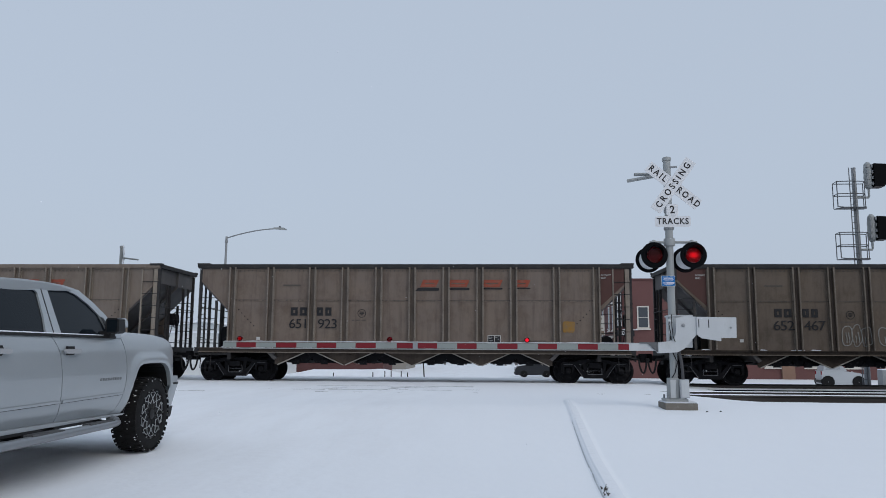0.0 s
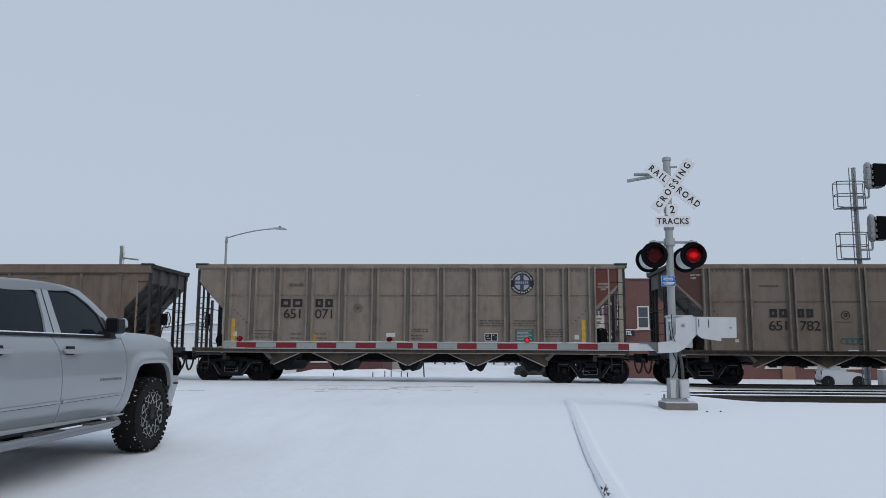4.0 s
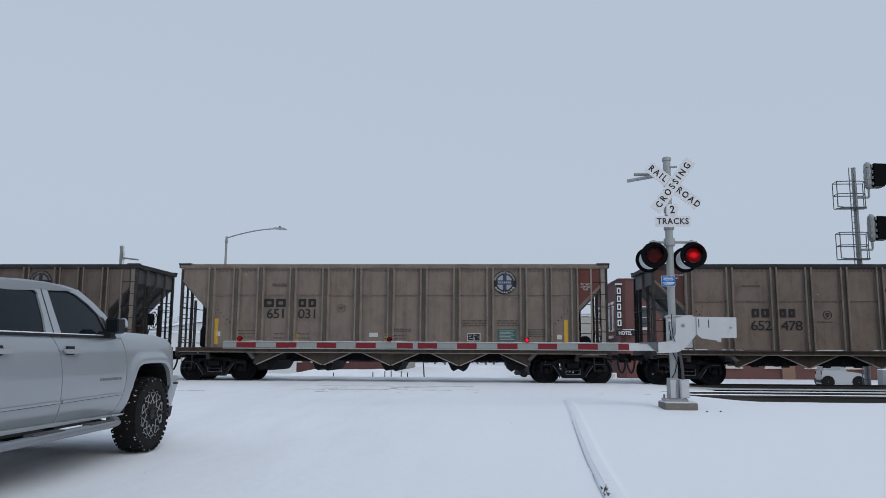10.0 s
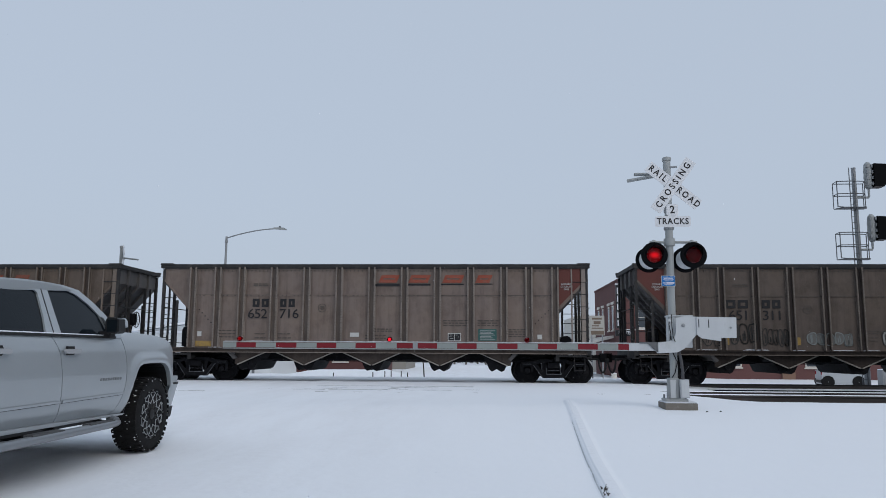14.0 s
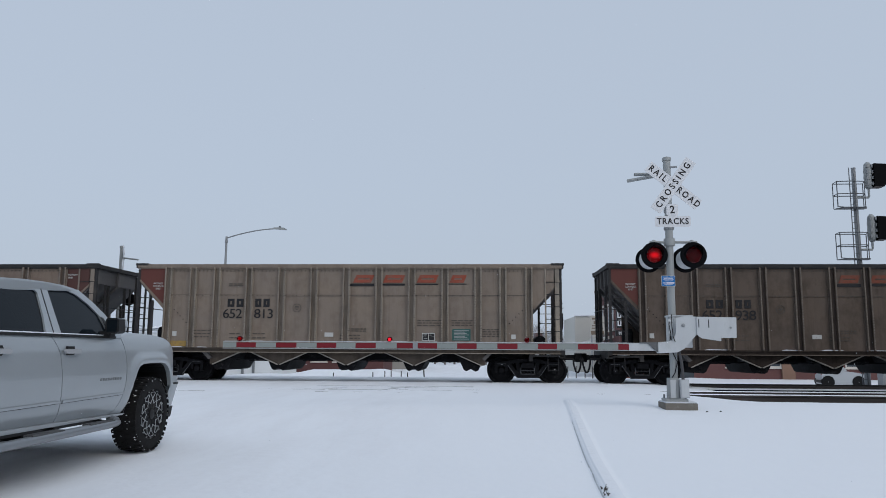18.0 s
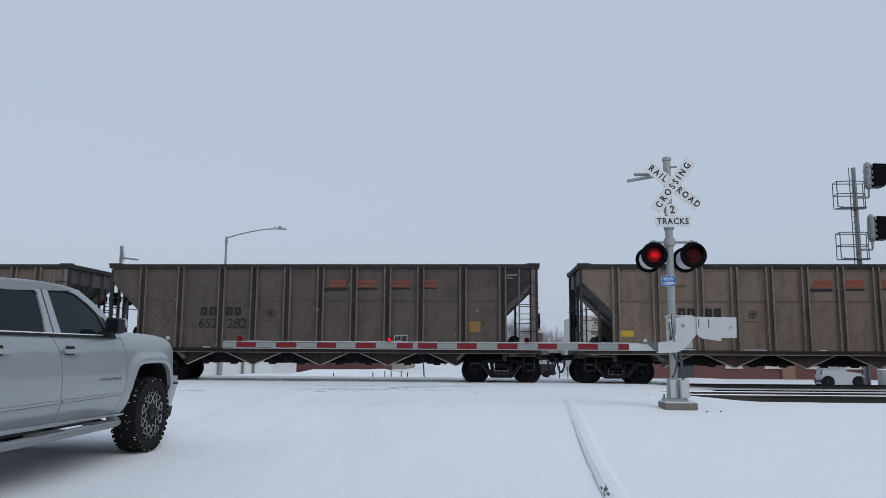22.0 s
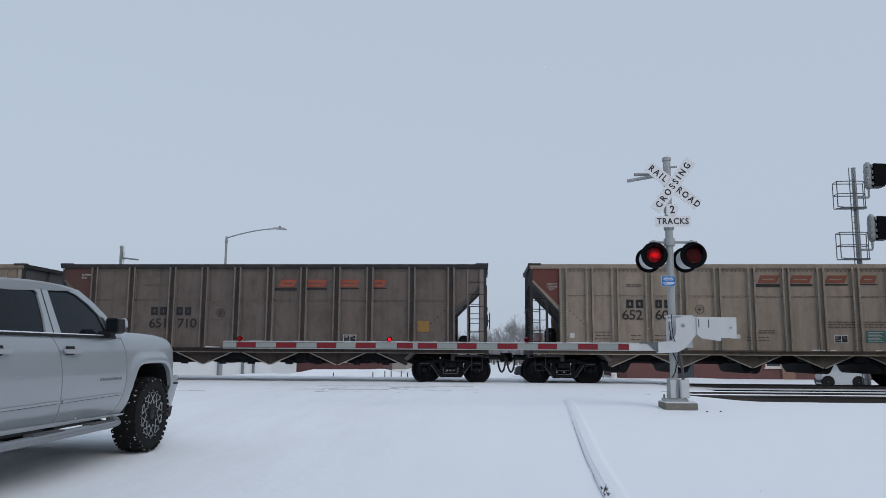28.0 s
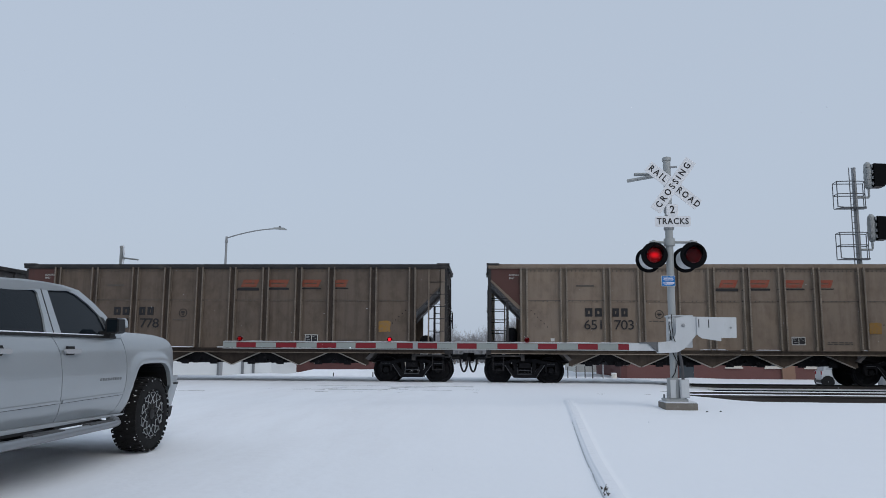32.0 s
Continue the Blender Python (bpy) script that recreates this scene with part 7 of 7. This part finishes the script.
    side_slab("rear_bumper", [(-5.15, 0.55), (-5.32, 0.56), (-5.32, 0.74), (-5.15, 0.74)], -1.96, -0.04, CHROME, t, "", 0.02)


pickup_truck()


# ---- the town behind the tracks ----
BRICK = mat("weathered_red_brick", (0.140, 0.068, 0.064), 0.85, vary=0.25, scale=0.5, stain=(0.12, 0.05, 0.042), amount=0.4, bump=0.2, grain=9)
BRICK_DARK = mat("dark_red_brick", (0.105, 0.048, 0.046), 0.85, vary=0.25, scale=0.6, stain=(0.08, 0.04, 0.038), amount=0.4, grain=9)
PILASTER = mat("pale_brown_brick", (0.24, 0.15, 0.11), 0.85, vary=0.2, scale=0.7)
CREAM = mat("cream_painted_wood", (0.60, 0.57, 0.52), 0.6, vary=0.1, scale=3)
GREY_WALL = mat("grey_stucco", (0.30, 0.285, 0.26), 0.9, vary=0.12, scale=0.6)
WHITE_METAL = mat("white_metal_siding", (0.62, 0.64, 0.65), 0.6, vary=0.08, scale=1.2)
DARK_PANE = mat("dim_window_glass", (0.05, 0.06, 0.07), 0.15, spec=0.5)
DARK_CAR = mat("dark_car_paint", (0.022, 0.024, 0.028), 0.4, vary=0.15, sheen=0.1, spec=0.2)
WHITE_CAR = mat("white_car_paint", (0.42, 0.44, 0.455), 0.35, vary=0.08, sheen=0.4)
FROST_PANE = mat("frosted_car_glass", (0.34, 0.355, 0.37), 0.4, vary=0.3, scale=6)
# bark and twigs pale with rime, lightened further to paint in distance haze
BARK = mat("frosted_bark", (0.16, 0.145, 0.135), 0.9, vary=0.3, scale=3, stain=(0.4, 0.4, 0.42), amount=0.5)
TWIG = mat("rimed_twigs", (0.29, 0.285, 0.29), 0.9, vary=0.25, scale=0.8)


def window(parent, x, z, w, h, y, face, name="window"):
    """A framed window set into a wall; face: the side it looks to, -y or -x."""
    if face == "y":
        fr = part(name, made(box, x - w / 2, x + w / 2, y - 0.06, y + 0.02, z, z + h), CREAM, parent, "pale-framed sash window")
        part("pane", made(box, x - w / 2 + 0.13, x + w / 2 - 0.13, y - 0.075, y - 0.062, z + 0.13, z + h * 0.5 - 0.03), DARK_PANE, fr)
        part("pane", made(box, x - w / 2 + 0.13, x + w / 2 - 0.13, y - 0.075, y - 0.062, z + h * 0.5 + 0.03, z + h - 0.12), DARK_PANE, fr)
        part("sill", made(box, x - w / 2 - 0.1, x + w / 2 + 0.1, y - 0.16, y + 0.02, z - 0.12, z), CREAM, fr)
    else:
        fr = part(name, made(box, y - 0.06, y + 0.02, x - w / 2, x + w / 2, z, z + h), CREAM, parent, "pale-framed sash window")
        part("pane", made(box, y - 0.075, y - 0.062, x - w / 2 + 0.13, x + w / 2 - 0.13, z + 0.13, z + h - 0.12), DARK_PANE, fr)
        part("sill", made(box, y - 0.16, y + 0.02, x - w / 2 - 0.1, x + w / 2 + 0.1, z - 0.12, z), CREAM, fr)
    return fr


def hotel():
    x0, x1, y0, y1, g, top = 13.42, 46.0, 75.0, 91.0, -1.55, 8.13
    b = thing("hotel_building", "two-storey red brick hotel with pale window frames", "building", at=pose(0, 0, 0))
    part("front_wall", made(box, x0, x1, y0, y0 + 0.4, g, top), BRICK, b)
    part("side_wall", made(box, x0, x0 + 0.4, y0 + 0.402, y1, g, top), BRICK_DARK, b)
    part("side_wall", made(box, x1 - 0.4, x1, y0 + 0.402, y1, g, top), BRICK, b)
    part("back_wall", made(box, x0 + 0.402, x1 - 0.402, y1 - 0.4, y1, g, top), BRICK, b)
    part("roof", made(box, x0 + 0.4, x1 - 0.4, y0 + 0.4, y1 - 0.4, top - 0.8, top - 0.5), SNOW, b)
    part("coping", made(box, x0 - 0.08, x1 + 0.08, y0 - 0.08, y0 + 0.48, top, top + 0.16), BRICK_DARK, b)
    part("coping", made(box, x0 - 0.08, x0 + 0.48, y0 + 0.482, y1, top, top + 0.16), BRICK_DARK, b)
    part("ledge", made(box, 27.5, x1, y0 - 0.2, y0, 2.5, 2.66), CREAM, b, "pale ledge with snow")
    part("pilaster", made(box, 28.7, 29.9, y0 - 0.25, y0 - 0.002, g, 7.6), PILASTER, b)
    part("pilaster", made(box, 13.42, 14.0, y0 - 0.1, y0 - 0.002, g, 8.0), BRICK_DARK, b)
    for i in range(8):
        if i != 1:
            window(b, 15.7 + 3.75 * i, 3.37, 1.16, 2.2, y0, "y")
    for i in range(5):
        window(b, 24.2 + 3.75 * i, -0.3, 1.5, 2.0, y0, "y")
    for y in (78.5, 81, 85, 88):
        window(b, y, 3.3, 1.0, 2.5, x0, "x")
    for y in (78.5, 81, 85, 88):
        part("lintel", made(box, x0 - 0.12, x0, y - 0.8, y + 0.8, 5.95, 6.2), CREAM, b)
    a = part("awning", None or made(slab, [(-0.2, 2.75), (-2.9, 1.95), (-2.9, 1.8), (-0.2, 2.5)], 77.5, 89, "y"), CREAM, b, "pale snow-topped awning", at=pose(x0, 0, 0))
    part("door", made(box, 19.0, 20.4, y0 - 0.06, y0 + 0.02, g, 0.8), DARK_PANE, b)
    # hanging signs
    s = part("vertical_sign", made(box, 13.02, 13.56, 74.35, 74.6, 3.4, 7.62), SIGN_BLACK, b, "black upright sign with white block shapes", bevel=0.02)
    for i in range(5):
        bm = bmesh.new()
        z = 6.72 - 0.78 * i
        outline(bm, 13.10, 13.48, z, z + 0.6, 0.11, 74.32, 74.346)
        part("letter_block", bm, SIGN_WHITE, s)
    part("sign_cap", made(box, 12.98, 13.60, 74.33, 74.62, 7.622, 7.74), SIGN_WHITE, s)
    part("sign_arm", made(rod, (13.3, 74.5, 6.9), (13.6, 75.1, 6.9), 0.06, sides=6), SIGN_BLACK, s)
    part("sign_arm", made(rod, (13.3, 74.5, 4.0), (13.6, 75.1, 4.0), 0.06, sides=6), SIGN_BLACK, s)
    s = part("hotel_sign", made(box, 12.9, 14.7, 74.3, 74.6, 2.62, 3.2), SIGN_BLACK, b, "dark sign reading hotel in white capitals", bevel=0.02)
    part("lettering", text_mesh("HOTEL", 0.5, SIGN_WHITE, 0.8, 0.01, 0.012), None, s, at=pose(13.8, 74.28, 2.91))
    part("sign_cap", made(box, 13.6, 15.0, 74.3, 74.62, 3.202, 3.28), SIGN_WHITE, s)
    part("sign_arm", made(rod, (13.9, 74.5, 2.9), (13.9, 75.1, 2.9), 0.05, sides=6), SIGN_BLACK, s)


hotel()


def flat_building(name, label, x0, x1, y0, y1, g, top, wall, bands=(), snow=0.12):
    b = thing(name, label, "building")
    part("wall", made(box, x0, x1, y0, y0 + 0.4, g, top), wall, b)
    part("wall", made(box, x0, x0 + 0.4, y0 + 0.402, y1, g, top), wall, b)
    part("wall", made(box, x1 - 0.4, x1, y0 + 0.402, y1, g, top), wall, b)
    part("wall", made(box, x0 + 0.402, x1 - 0.402, y1 - 0.4, y1, g, top), wall, b)
    part("roof", made(box, x0 + 0.41, x1 - 0.41, y0 + 0.41, y1 - 0.41, top - 0.5, top - 0.2), SNOW, b)
    part("roof_snow", made(box, x0 - 0.1, x1 + 0.1, y0 - 0.15, y0 + 0.5, top, top + snow), SNOW, b, "snow along the parapet")
    for z0, z1, a, c, m, out in bands:
        part("band", made(box, a, c, y0 - out, y0 - 0.004, z0, z1), m, b)
    return b


g1 = flat_building("grey_store", "long flat-roofed grey store with a snowy parapet", -25.5, -10.6, 105, 120, -1.5, 5.55, GREY_WALL, ((1.5, 2.9, -25, -14, BRICK, 0.1),))
part("upper_block", made(box, -20.0, -13.0, 108, 116, 5.0, 6.1), GREY_WALL, g1)
for x in (-12.9, -11.7):
    window(g1, x, 2.2, 0.8, 1.6, 105, "y")
g2 = flat_building("brick_shop", "low dark red brick shop with snow on its roof", -26.0, -11.5, 88, 97, -1.5, 3.2, BRICK_DARK, ((2.15, 2.3, -26, -11.5, SNOW, 0.3),))
for x in (-22, -19, -16.5):
    window(g2, x, -0.2, 1.8, 1.7, 88, "y")
g3 = flat_building("white_shed", "white metal-sided shed with a snow-covered roof", -34.0, -20.2, 72, 82, -1.45, 2.7, WHITE_METAL, ())
bm = bmesh.new()
slab(bm, [(-34.3, 2.72), (-27.1, 3.75), (-19.9, 2.72), (-19.9, 2.85), (-27.1, 3.95), (-34.3, 2.85)], 71.6, 82.4)
part("gable_roof", bm, SNOW, g3, "shallow snow-covered roof")
bm = bmesh.new()
slab(bm, [(-34.0, 2.70), (-20.2, 2.70), (-27.1, 3.7)], 72.0, 72.3)
part("gable", bm, WHITE_METAL, g3)
for i, (x0, x1) in enumerate(((-23.3, -23.05), (-22.85, -22.75), (-22.6, -22.3), (-22.2, -21.9), (-21.8, -21.5), (-21.4, -21.1))):
    part("sign_bar", made(box, x0, x1, 71.93, 71.996, 2.05, 2.5), mat("dark_sign_paint", (0.05, 0.05, 0.055), 0.7), g3)
for x in (-25.3, -22.95, -21.9):
    part("corner_trim", made(box, x - 0.12, x + 0.12, 71.9, 71.998, -1.45, 2.6), mat("grey_trim", (0.16, 0.17, 0.18), 0.7), g3)
flat_building("pale_warehouse", "pale cream flat-roofed warehouse behind the hotel", 11.75, 24.0, 97, 110, -1.5, 5.6, mat("pale_cream_panels", (0.55, 0.54, 0.50), 0.8, vary=0.08, scale=0.5), ())
# greyed brick: distance haze mixed into the wall's colour
flat_building("small_brick_house", "small dark red brick house under snow", 7.9, 8.8, 112, 118, -1.5, 3.9, mat("sooted_brown_brick", (0.13, 0.085, 0.08), 0.9, vary=0.3, scale=0.8), ())


def billboard():
    b = thing("street_sign_board", "cream sign board with faded dark shapes on two posts", "sign", at=pose(10.9, 73, ground_z(10.9, 73)))
    z = -ground_z(10.9, 73)
    part("board", made(box, -0.62, 0.72, -0.05, 0.05, 2.66 + z, 4.52 + z), mat("grimy_sign_face", (0.40, 0.385, 0.35), 0.6, vary=0.15, scale=3, stain=(0.28, 0.26, 0.22), amount=0.5), b, bevel=0.02)
    for a, c, d, e in ((-0.45, 0.5, 4.15, 4.32), (-0.3, 0.35, 3.72, 4.0), (-0.45, 0.2, 3.5, 3.6), (-0.5, 0.6, 3.28, 3.38), (-0.56, 0.66, 2.72, 3.08)):
        part("faded_shape", made(box, a, c, -0.06, -0.051, d + z, e + z), mat("faded_brown_paint", (0.16, 0.12, 0.09), 0.8, vary=0.3), b)
    for x in (-0.5, 0.5):
        part("post", made(box, x - 0.06, x + 0.06, -0.04, 0.04, -0.1, 2.67 + z), GALV, b)


billboard()


def parked_car(name, label, paint, x, y, length, tall, turn, boxy, overhang=0.85, r=0.34, low=0.24):
    """A car seen from its side: shell, glass, wheels, lamps."""
    c = thing(name, label, "car", at=pose(x, y, ground_z(x, y) - 0.01, 0, 0, turn))
    h, L = tall, length / 2
    body = [(-L, low), (-L + 0.03, 0.62 * h), (-L + 0.35, 0.64 * h), (L - 1.3, 0.62 * h), (L - 0.25, 0.54 * h), (L, 0.42 * h), (L, low)]
    cab = [(-L + 0.12, 0.63 * h), (-L + (0.3 if boxy else 0.8), 0.96 * h), (-L + 0.9, h), (L - (1.7 if boxy else 1.95), h), (L - (1.05 if boxy else 1.25), 0.62 * h)]
    part("body", made(slab, body, -0.88, 0.88), paint, c, bevel=0.05)
    part("cabin", made(slab, cab, -0.76, 0.76), paint, c, bevel=0.04)
    for s in (-1, 1):
        y0, y1 = sorted((s * 0.762, s * 0.775))
        part("window", made(slab, [(-L + 0.3, 0.66 * h), (-L + 0.5, 0.92 * h), (-0.25, 0.93 * h), (-0.25, 0.66 * h)], y0, y1), FROST_PANE, c)
        part("window", made(slab, [(-0.15, 0.66 * h), (-0.15, 0.93 * h), (L - 2.05, 0.93 * h), (L - 1.5, 0.66 * h)], y0, y1), FROST_PANE, c)
        for w in (-L + overhang, L - overhang):
            wheel = part("wheel", made(lathe, [(0.05, s * 0.70), (r - 0.12, s * 0.70), (r - 0.12, s * 0.92), (0.05, s * 0.93)], "y", 18, (w, 0, r)), mat("dull_alloy", (0.16, 0.165, 0.17), 0.5, 0.4), c)
            part("tyre", made(lathe, [(r - 0.13, s * 0.69), (r, s * 0.70), (r + 0.005, s * 0.915), (r - 0.13, s * 0.93)], "y", 22, (w, 0, r)), TYRE, wheel)
        part("headlamp", made(box, L - 0.2, L + 0.01, s * 0.6 - 0.15, s * 0.6 + 0.15, 0.44 * h, 0.5 * h), LAMP_CLEAR, c)
        part("tail_lamp", made(box, -L - 0.01, -L + 0.1, s * 0.7 - 0.1, s * 0.7 + 0.1, 0.48 * h, 0.6 * h), LAMP_RED, c)
    part("bumper", made(box, L - 0.1, L + 0.08, -0.84, 0.84, 0.34, 0.52), TRIM, c, bevel=0.03)
    part("bumper", made(box, -L - 0.08, -L + 0.1, -0.84, 0.84, 0.34, 0.52), TRIM, c, bevel=0.03)
    part("roof_snow", made(box, -L + 0.7, L - 2.0, -0.7, 0.7, h, h + 0.06), SNOW, c, "snow on the roof", bevel=0.02)


parked_car("parked_suv", "dark parked sport utility car with snow on top", DARK_CAR, 5.15, 76, 3.9, 1.98, 180, True)
parked_car("parked_van", "white parked van with large wheels near the hotel", WHITE_CAR, 25.35, 55.8, 2.75, 1.9, -8, True, 0.38, 0.42, 0.24)


def post(x, y, tall, r, lean=0.0, label="dark wooden fence post in the snow", material=None):
    p = thing("fence_post", label, "post", "fence posts", at=pose(x, y, ground_z(x, y) - 0.1))
    part("shaft", made(rod, (0, 0, 0), (lean, 0, tall + 0.1), r, sides=7), material or TIE, p)
    part("snow_cap", made(lathe, [(r * 1.1, tall + 0.1), (r * 0.6, tall + 0.14)], "z", 7, (lean, 0, 0)), SNOW, p)


for x, tall in ((-11.8, 0.75), (-8.65, 0.8), (-7.7, 0.9), (-7.2, 0.9), (-6.4, 0.9), (-5.9, 0.8)):
    post(x, 60, tall, 0.04)
post(-4.55, 60, 1.6, 0.05, -0.12, "thin leaning marker stake in the snow")
for x in (7.0, 7.75, 8.5, 9.3, 10.0):
    post(x, 70, 1.2, 0.045)
post(10.55, 62, 0.8, 0.22, 0, "short pale round bollard", CREAM)
u = thing("utility_cabinet", "grey metal utility cabinet on a pad", "cabinet", at=pose(30.9, 60, ground_z(30.9, 60)))
part("case", made(box, -0.6, 0.6, -0.4, 0.4, 0.08, 1.25), GALV, u, bevel=0.03)
part("pad", made(box, -0.8, 0.8, -0.6, 0.6, -0.1, 0.08), CONCRETE, u)
part("door", made(box, -0.5, 0.5, -0.42, -0.402, 0.18, 1.15), GALV, u, bevel=0.006)
part("lid_snow", made(box, -0.58, 0.58, -0.38, 0.38, 1.25, 1.32), SNOW, u, bevel=0.02)


# ---- bare trees ----
def branch(bm, rnd, a, d, length, r, depth):
    b = a + d * length
    rod(bm, a, b, r, r * 0.62, 5 if depth > 2 else 3, False)
    if depth == 0:
        return
    for _ in range(3 if depth > 1 else 4):
        q = Vector((rnd.uniform(-1, 1), rnd.uniform(-1, 1), rnd.uniform(-0.2, 0.75)))
        e = (d * 1.05 + q * 0.72).normalized()
        branch(bm, rnd, a.lerp(b, rnd.uniform(0.45, 1.0)), e, length * rnd.uniform(0.58, 0.78), r * 0.55, depth - 1)


def tree_meshes(seed):
    rnd = random.Random(seed)
    bm = bmesh.new()
    rod(bm, (0, 0, -0.3), (0.02, 0, 2.0), 0.19, 0.14, 8)
    trunk = mesh_of("trunk", bm, BARK)
    bm = bmesh.new()
    for i in range(6):
        a = 2 * math.pi * i / 6 + rnd.uniform(-0.4, 0.4)
        d = Vector((0.5 * math.cos(a), 0.5 * math.sin(a), 1)).normalized()
        branch(bm, rnd, Vector((0.02, 0, 1.3 + 0.12 * i)), d, rnd.uniform(1.5, 2.1), 0.08, 4)
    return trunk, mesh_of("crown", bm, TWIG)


TREES = [tree_meshes(s) for s in (1, 2, 3)]
rnd = random.Random(21)
for i, (x, y, k) in enumerate(((-37.5, 146, 1.5), (-41.5, 150, 1.6), (4.2, 140, 1.1), (6.3, 143, 1.3), (8.6, 141, 1.2), (10.4, 148, 1.3), (2.2, 150, 1.2), (-1.0, 155, 1.1), (-5.5, 150, 1.15), (-7.2, 146, 1.2), (-9.5, 152, 1.2), (-3.2, 148, 1.1), (0.6, 146, 1.15), (5.2, 152, 1.5), (7.4, 150, 1.6), (9.5, 155, 1.4), (13.5, 152, 1.25), (-24.5, 140, 1.45), (-27.5, 143, 1.5), (-31, 145, 1.3), (-45, 140, 1.3), (-52, 146, 1.35), (-60, 142, 1.4), (12, 168, 1.2), (17, 160, 1.1))):
    t = thing("bare_tree", "leafless pale tree with fine branches", "tree", "bare trees", at=Matrix.Translation((x, y, -1.45)) @ Matrix.Rotation(rnd.uniform(0, 6), 4, "Z") @ Matrix.Scale(k, 4))
    part("trunk", TREES[i % 3][0], None, t)
    part("crown", TREES[i % 3][1], None, t)
bm = bmesh.new()
for i in range(760):
    x, y = (rnd.uniform(-150, 90), rnd.uniform(175, 215)) if i < 420 else (rnd.uniform(-18, 26), rnd.uniform(165, 205))
    tall = rnd.uniform(3.0, 6.5)
    for _ in range(9):
        a = rnd.uniform(0, 6.28)
        d = rnd.uniform(0.15, 1.0)
        b = Vector((x + d * 1.6 * math.cos(a), y + d * 1.6 * math.sin(a), -1.4 + tall * rnd.uniform(0.6, 1.0)))
        rod(bm, (x, y, -1.6), b, 0.09, 0.03, 3, False)
        for _ in range(4):
            f = rnd.uniform(0.4, 0.95)
            p = Vector((x, y, -1.6)).lerp(b, f)
            rod(bm, p, p + Vector((rnd.uniform(-0.8, 0.8), rnd.uniform(-0.8, 0.8), rnd.uniform(0.2, 1.1))), 0.035, 0.015, 3, False)
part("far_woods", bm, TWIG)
tagged(bpy.data.objects["far_woods"], "line of bare pale trees along the distance", "woods", kind="stuff")

# ---- falling snow ----
rnd = random.Random(77)
bm = bmesh.new()
for i in range(2400):
    c = Vector((rnd.uniform(-9, 9), rnd.uniform(2.5, 16), rnd.uniform(0.2, 44)))
    r = rnd.uniform(0.002, 0.0045)
    v = [bm.verts.new(c + Vector(d) * r) for d in ((1, 0, 0), (-1, 0, 0), (0, 1, 0), (0, -1, 0), (0, 0, 1), (0, 0, -1))]
    for f in ((0, 2, 4), (2, 1, 4), (1, 3, 4), (3, 0, 4), (2, 0, 5), (1, 2, 5), (3, 1, 5), (0, 3, 5)):
        bm.faces.new([v[k] for k in f])
SNOWFALL = part("falling_snow", bm, SNOW)
tagged(SNOWFALL, "sparse fine snowflakes drifting down", "snow", kind="stuff")


# ---- what moves ----
def along(t):
    """How far the train has come at t seconds."""
    # small shifts that fit the train's place to the camera's view
    view_shift = np.interp(t, (0, 2, 6, 8, 12, 14, 17, 19, 22, 25, 28, 31, 32), (0.05, 0.09, 0.09, 0.12, 0.10, 0.07, -0.02, -0.02, 0.05, 0.0, 0.06, 0.12, 0.12))
    return -2.43 + 8.064 * t - 0.00531 * t * t + float(view_shift)


def motions():
    for i, car in enumerate(TRAIN):
        walk(car, [(t, pose(along(t) - PITCH * (i - 1), TRAIN_Y, 0)) for t in range(33)])
    turns = []
    t = 0.0
    while t < 31.99:
        turns.append((t, math.degrees(along(t) / 0.457)))
        t += 1 / 15
    turns.append((32.0, math.degrees(along(32.0) / 0.457)))
    for car in TRAIN:
        for bogie in car.children:
            for ob in bogie.children:
                if ob.name.startswith("wheelset"):
                    x = ob.location.x
                    walk(ob, [(t, pose(x, 0, WHEEL_Z, 0, a, 0)) for t, a in turns])
    walk(SNOWFALL, [(t, pose(0.9 * math.sin(t * 0.4), 0.2 * math.sin(t * 0.3), -1.1 * t)) for t in range(0, 33, 2)])
    # the lamps of the crossing flash by turns: beat 1 is lit in the first half of each period, beat 0 in the second
    period, first = 0.98, 0.26
    for ob, beat in FLASHERS:
        home = tuple(ob["home"])
        angle = 180.0 if beat else 0.0
        rows = [(0.0, pose(*home, 0, 0, angle))]
        k = 0
        while True:
            t = first + k * period / 2
            if t > 31.9:
                break
            # a turn takes a tenth of a second
            whole = round(t)
            if abs(t - whole) < 0.08 and whole != 13:
                t = whole + (0.05 if t >= whole else -0.05)
            start = round(t * 30 - 1.5)
            for d in range(4):
                if start + d > 0:
                    rows.append(((start + d) / 30, pose(*home, 0, 0, angle + 60 * d)))
            angle += 180.0
            k += 1
        rows.append((32.0, pose(*home, 0, 0, angle)))
        walk(ob, rows)


motions()
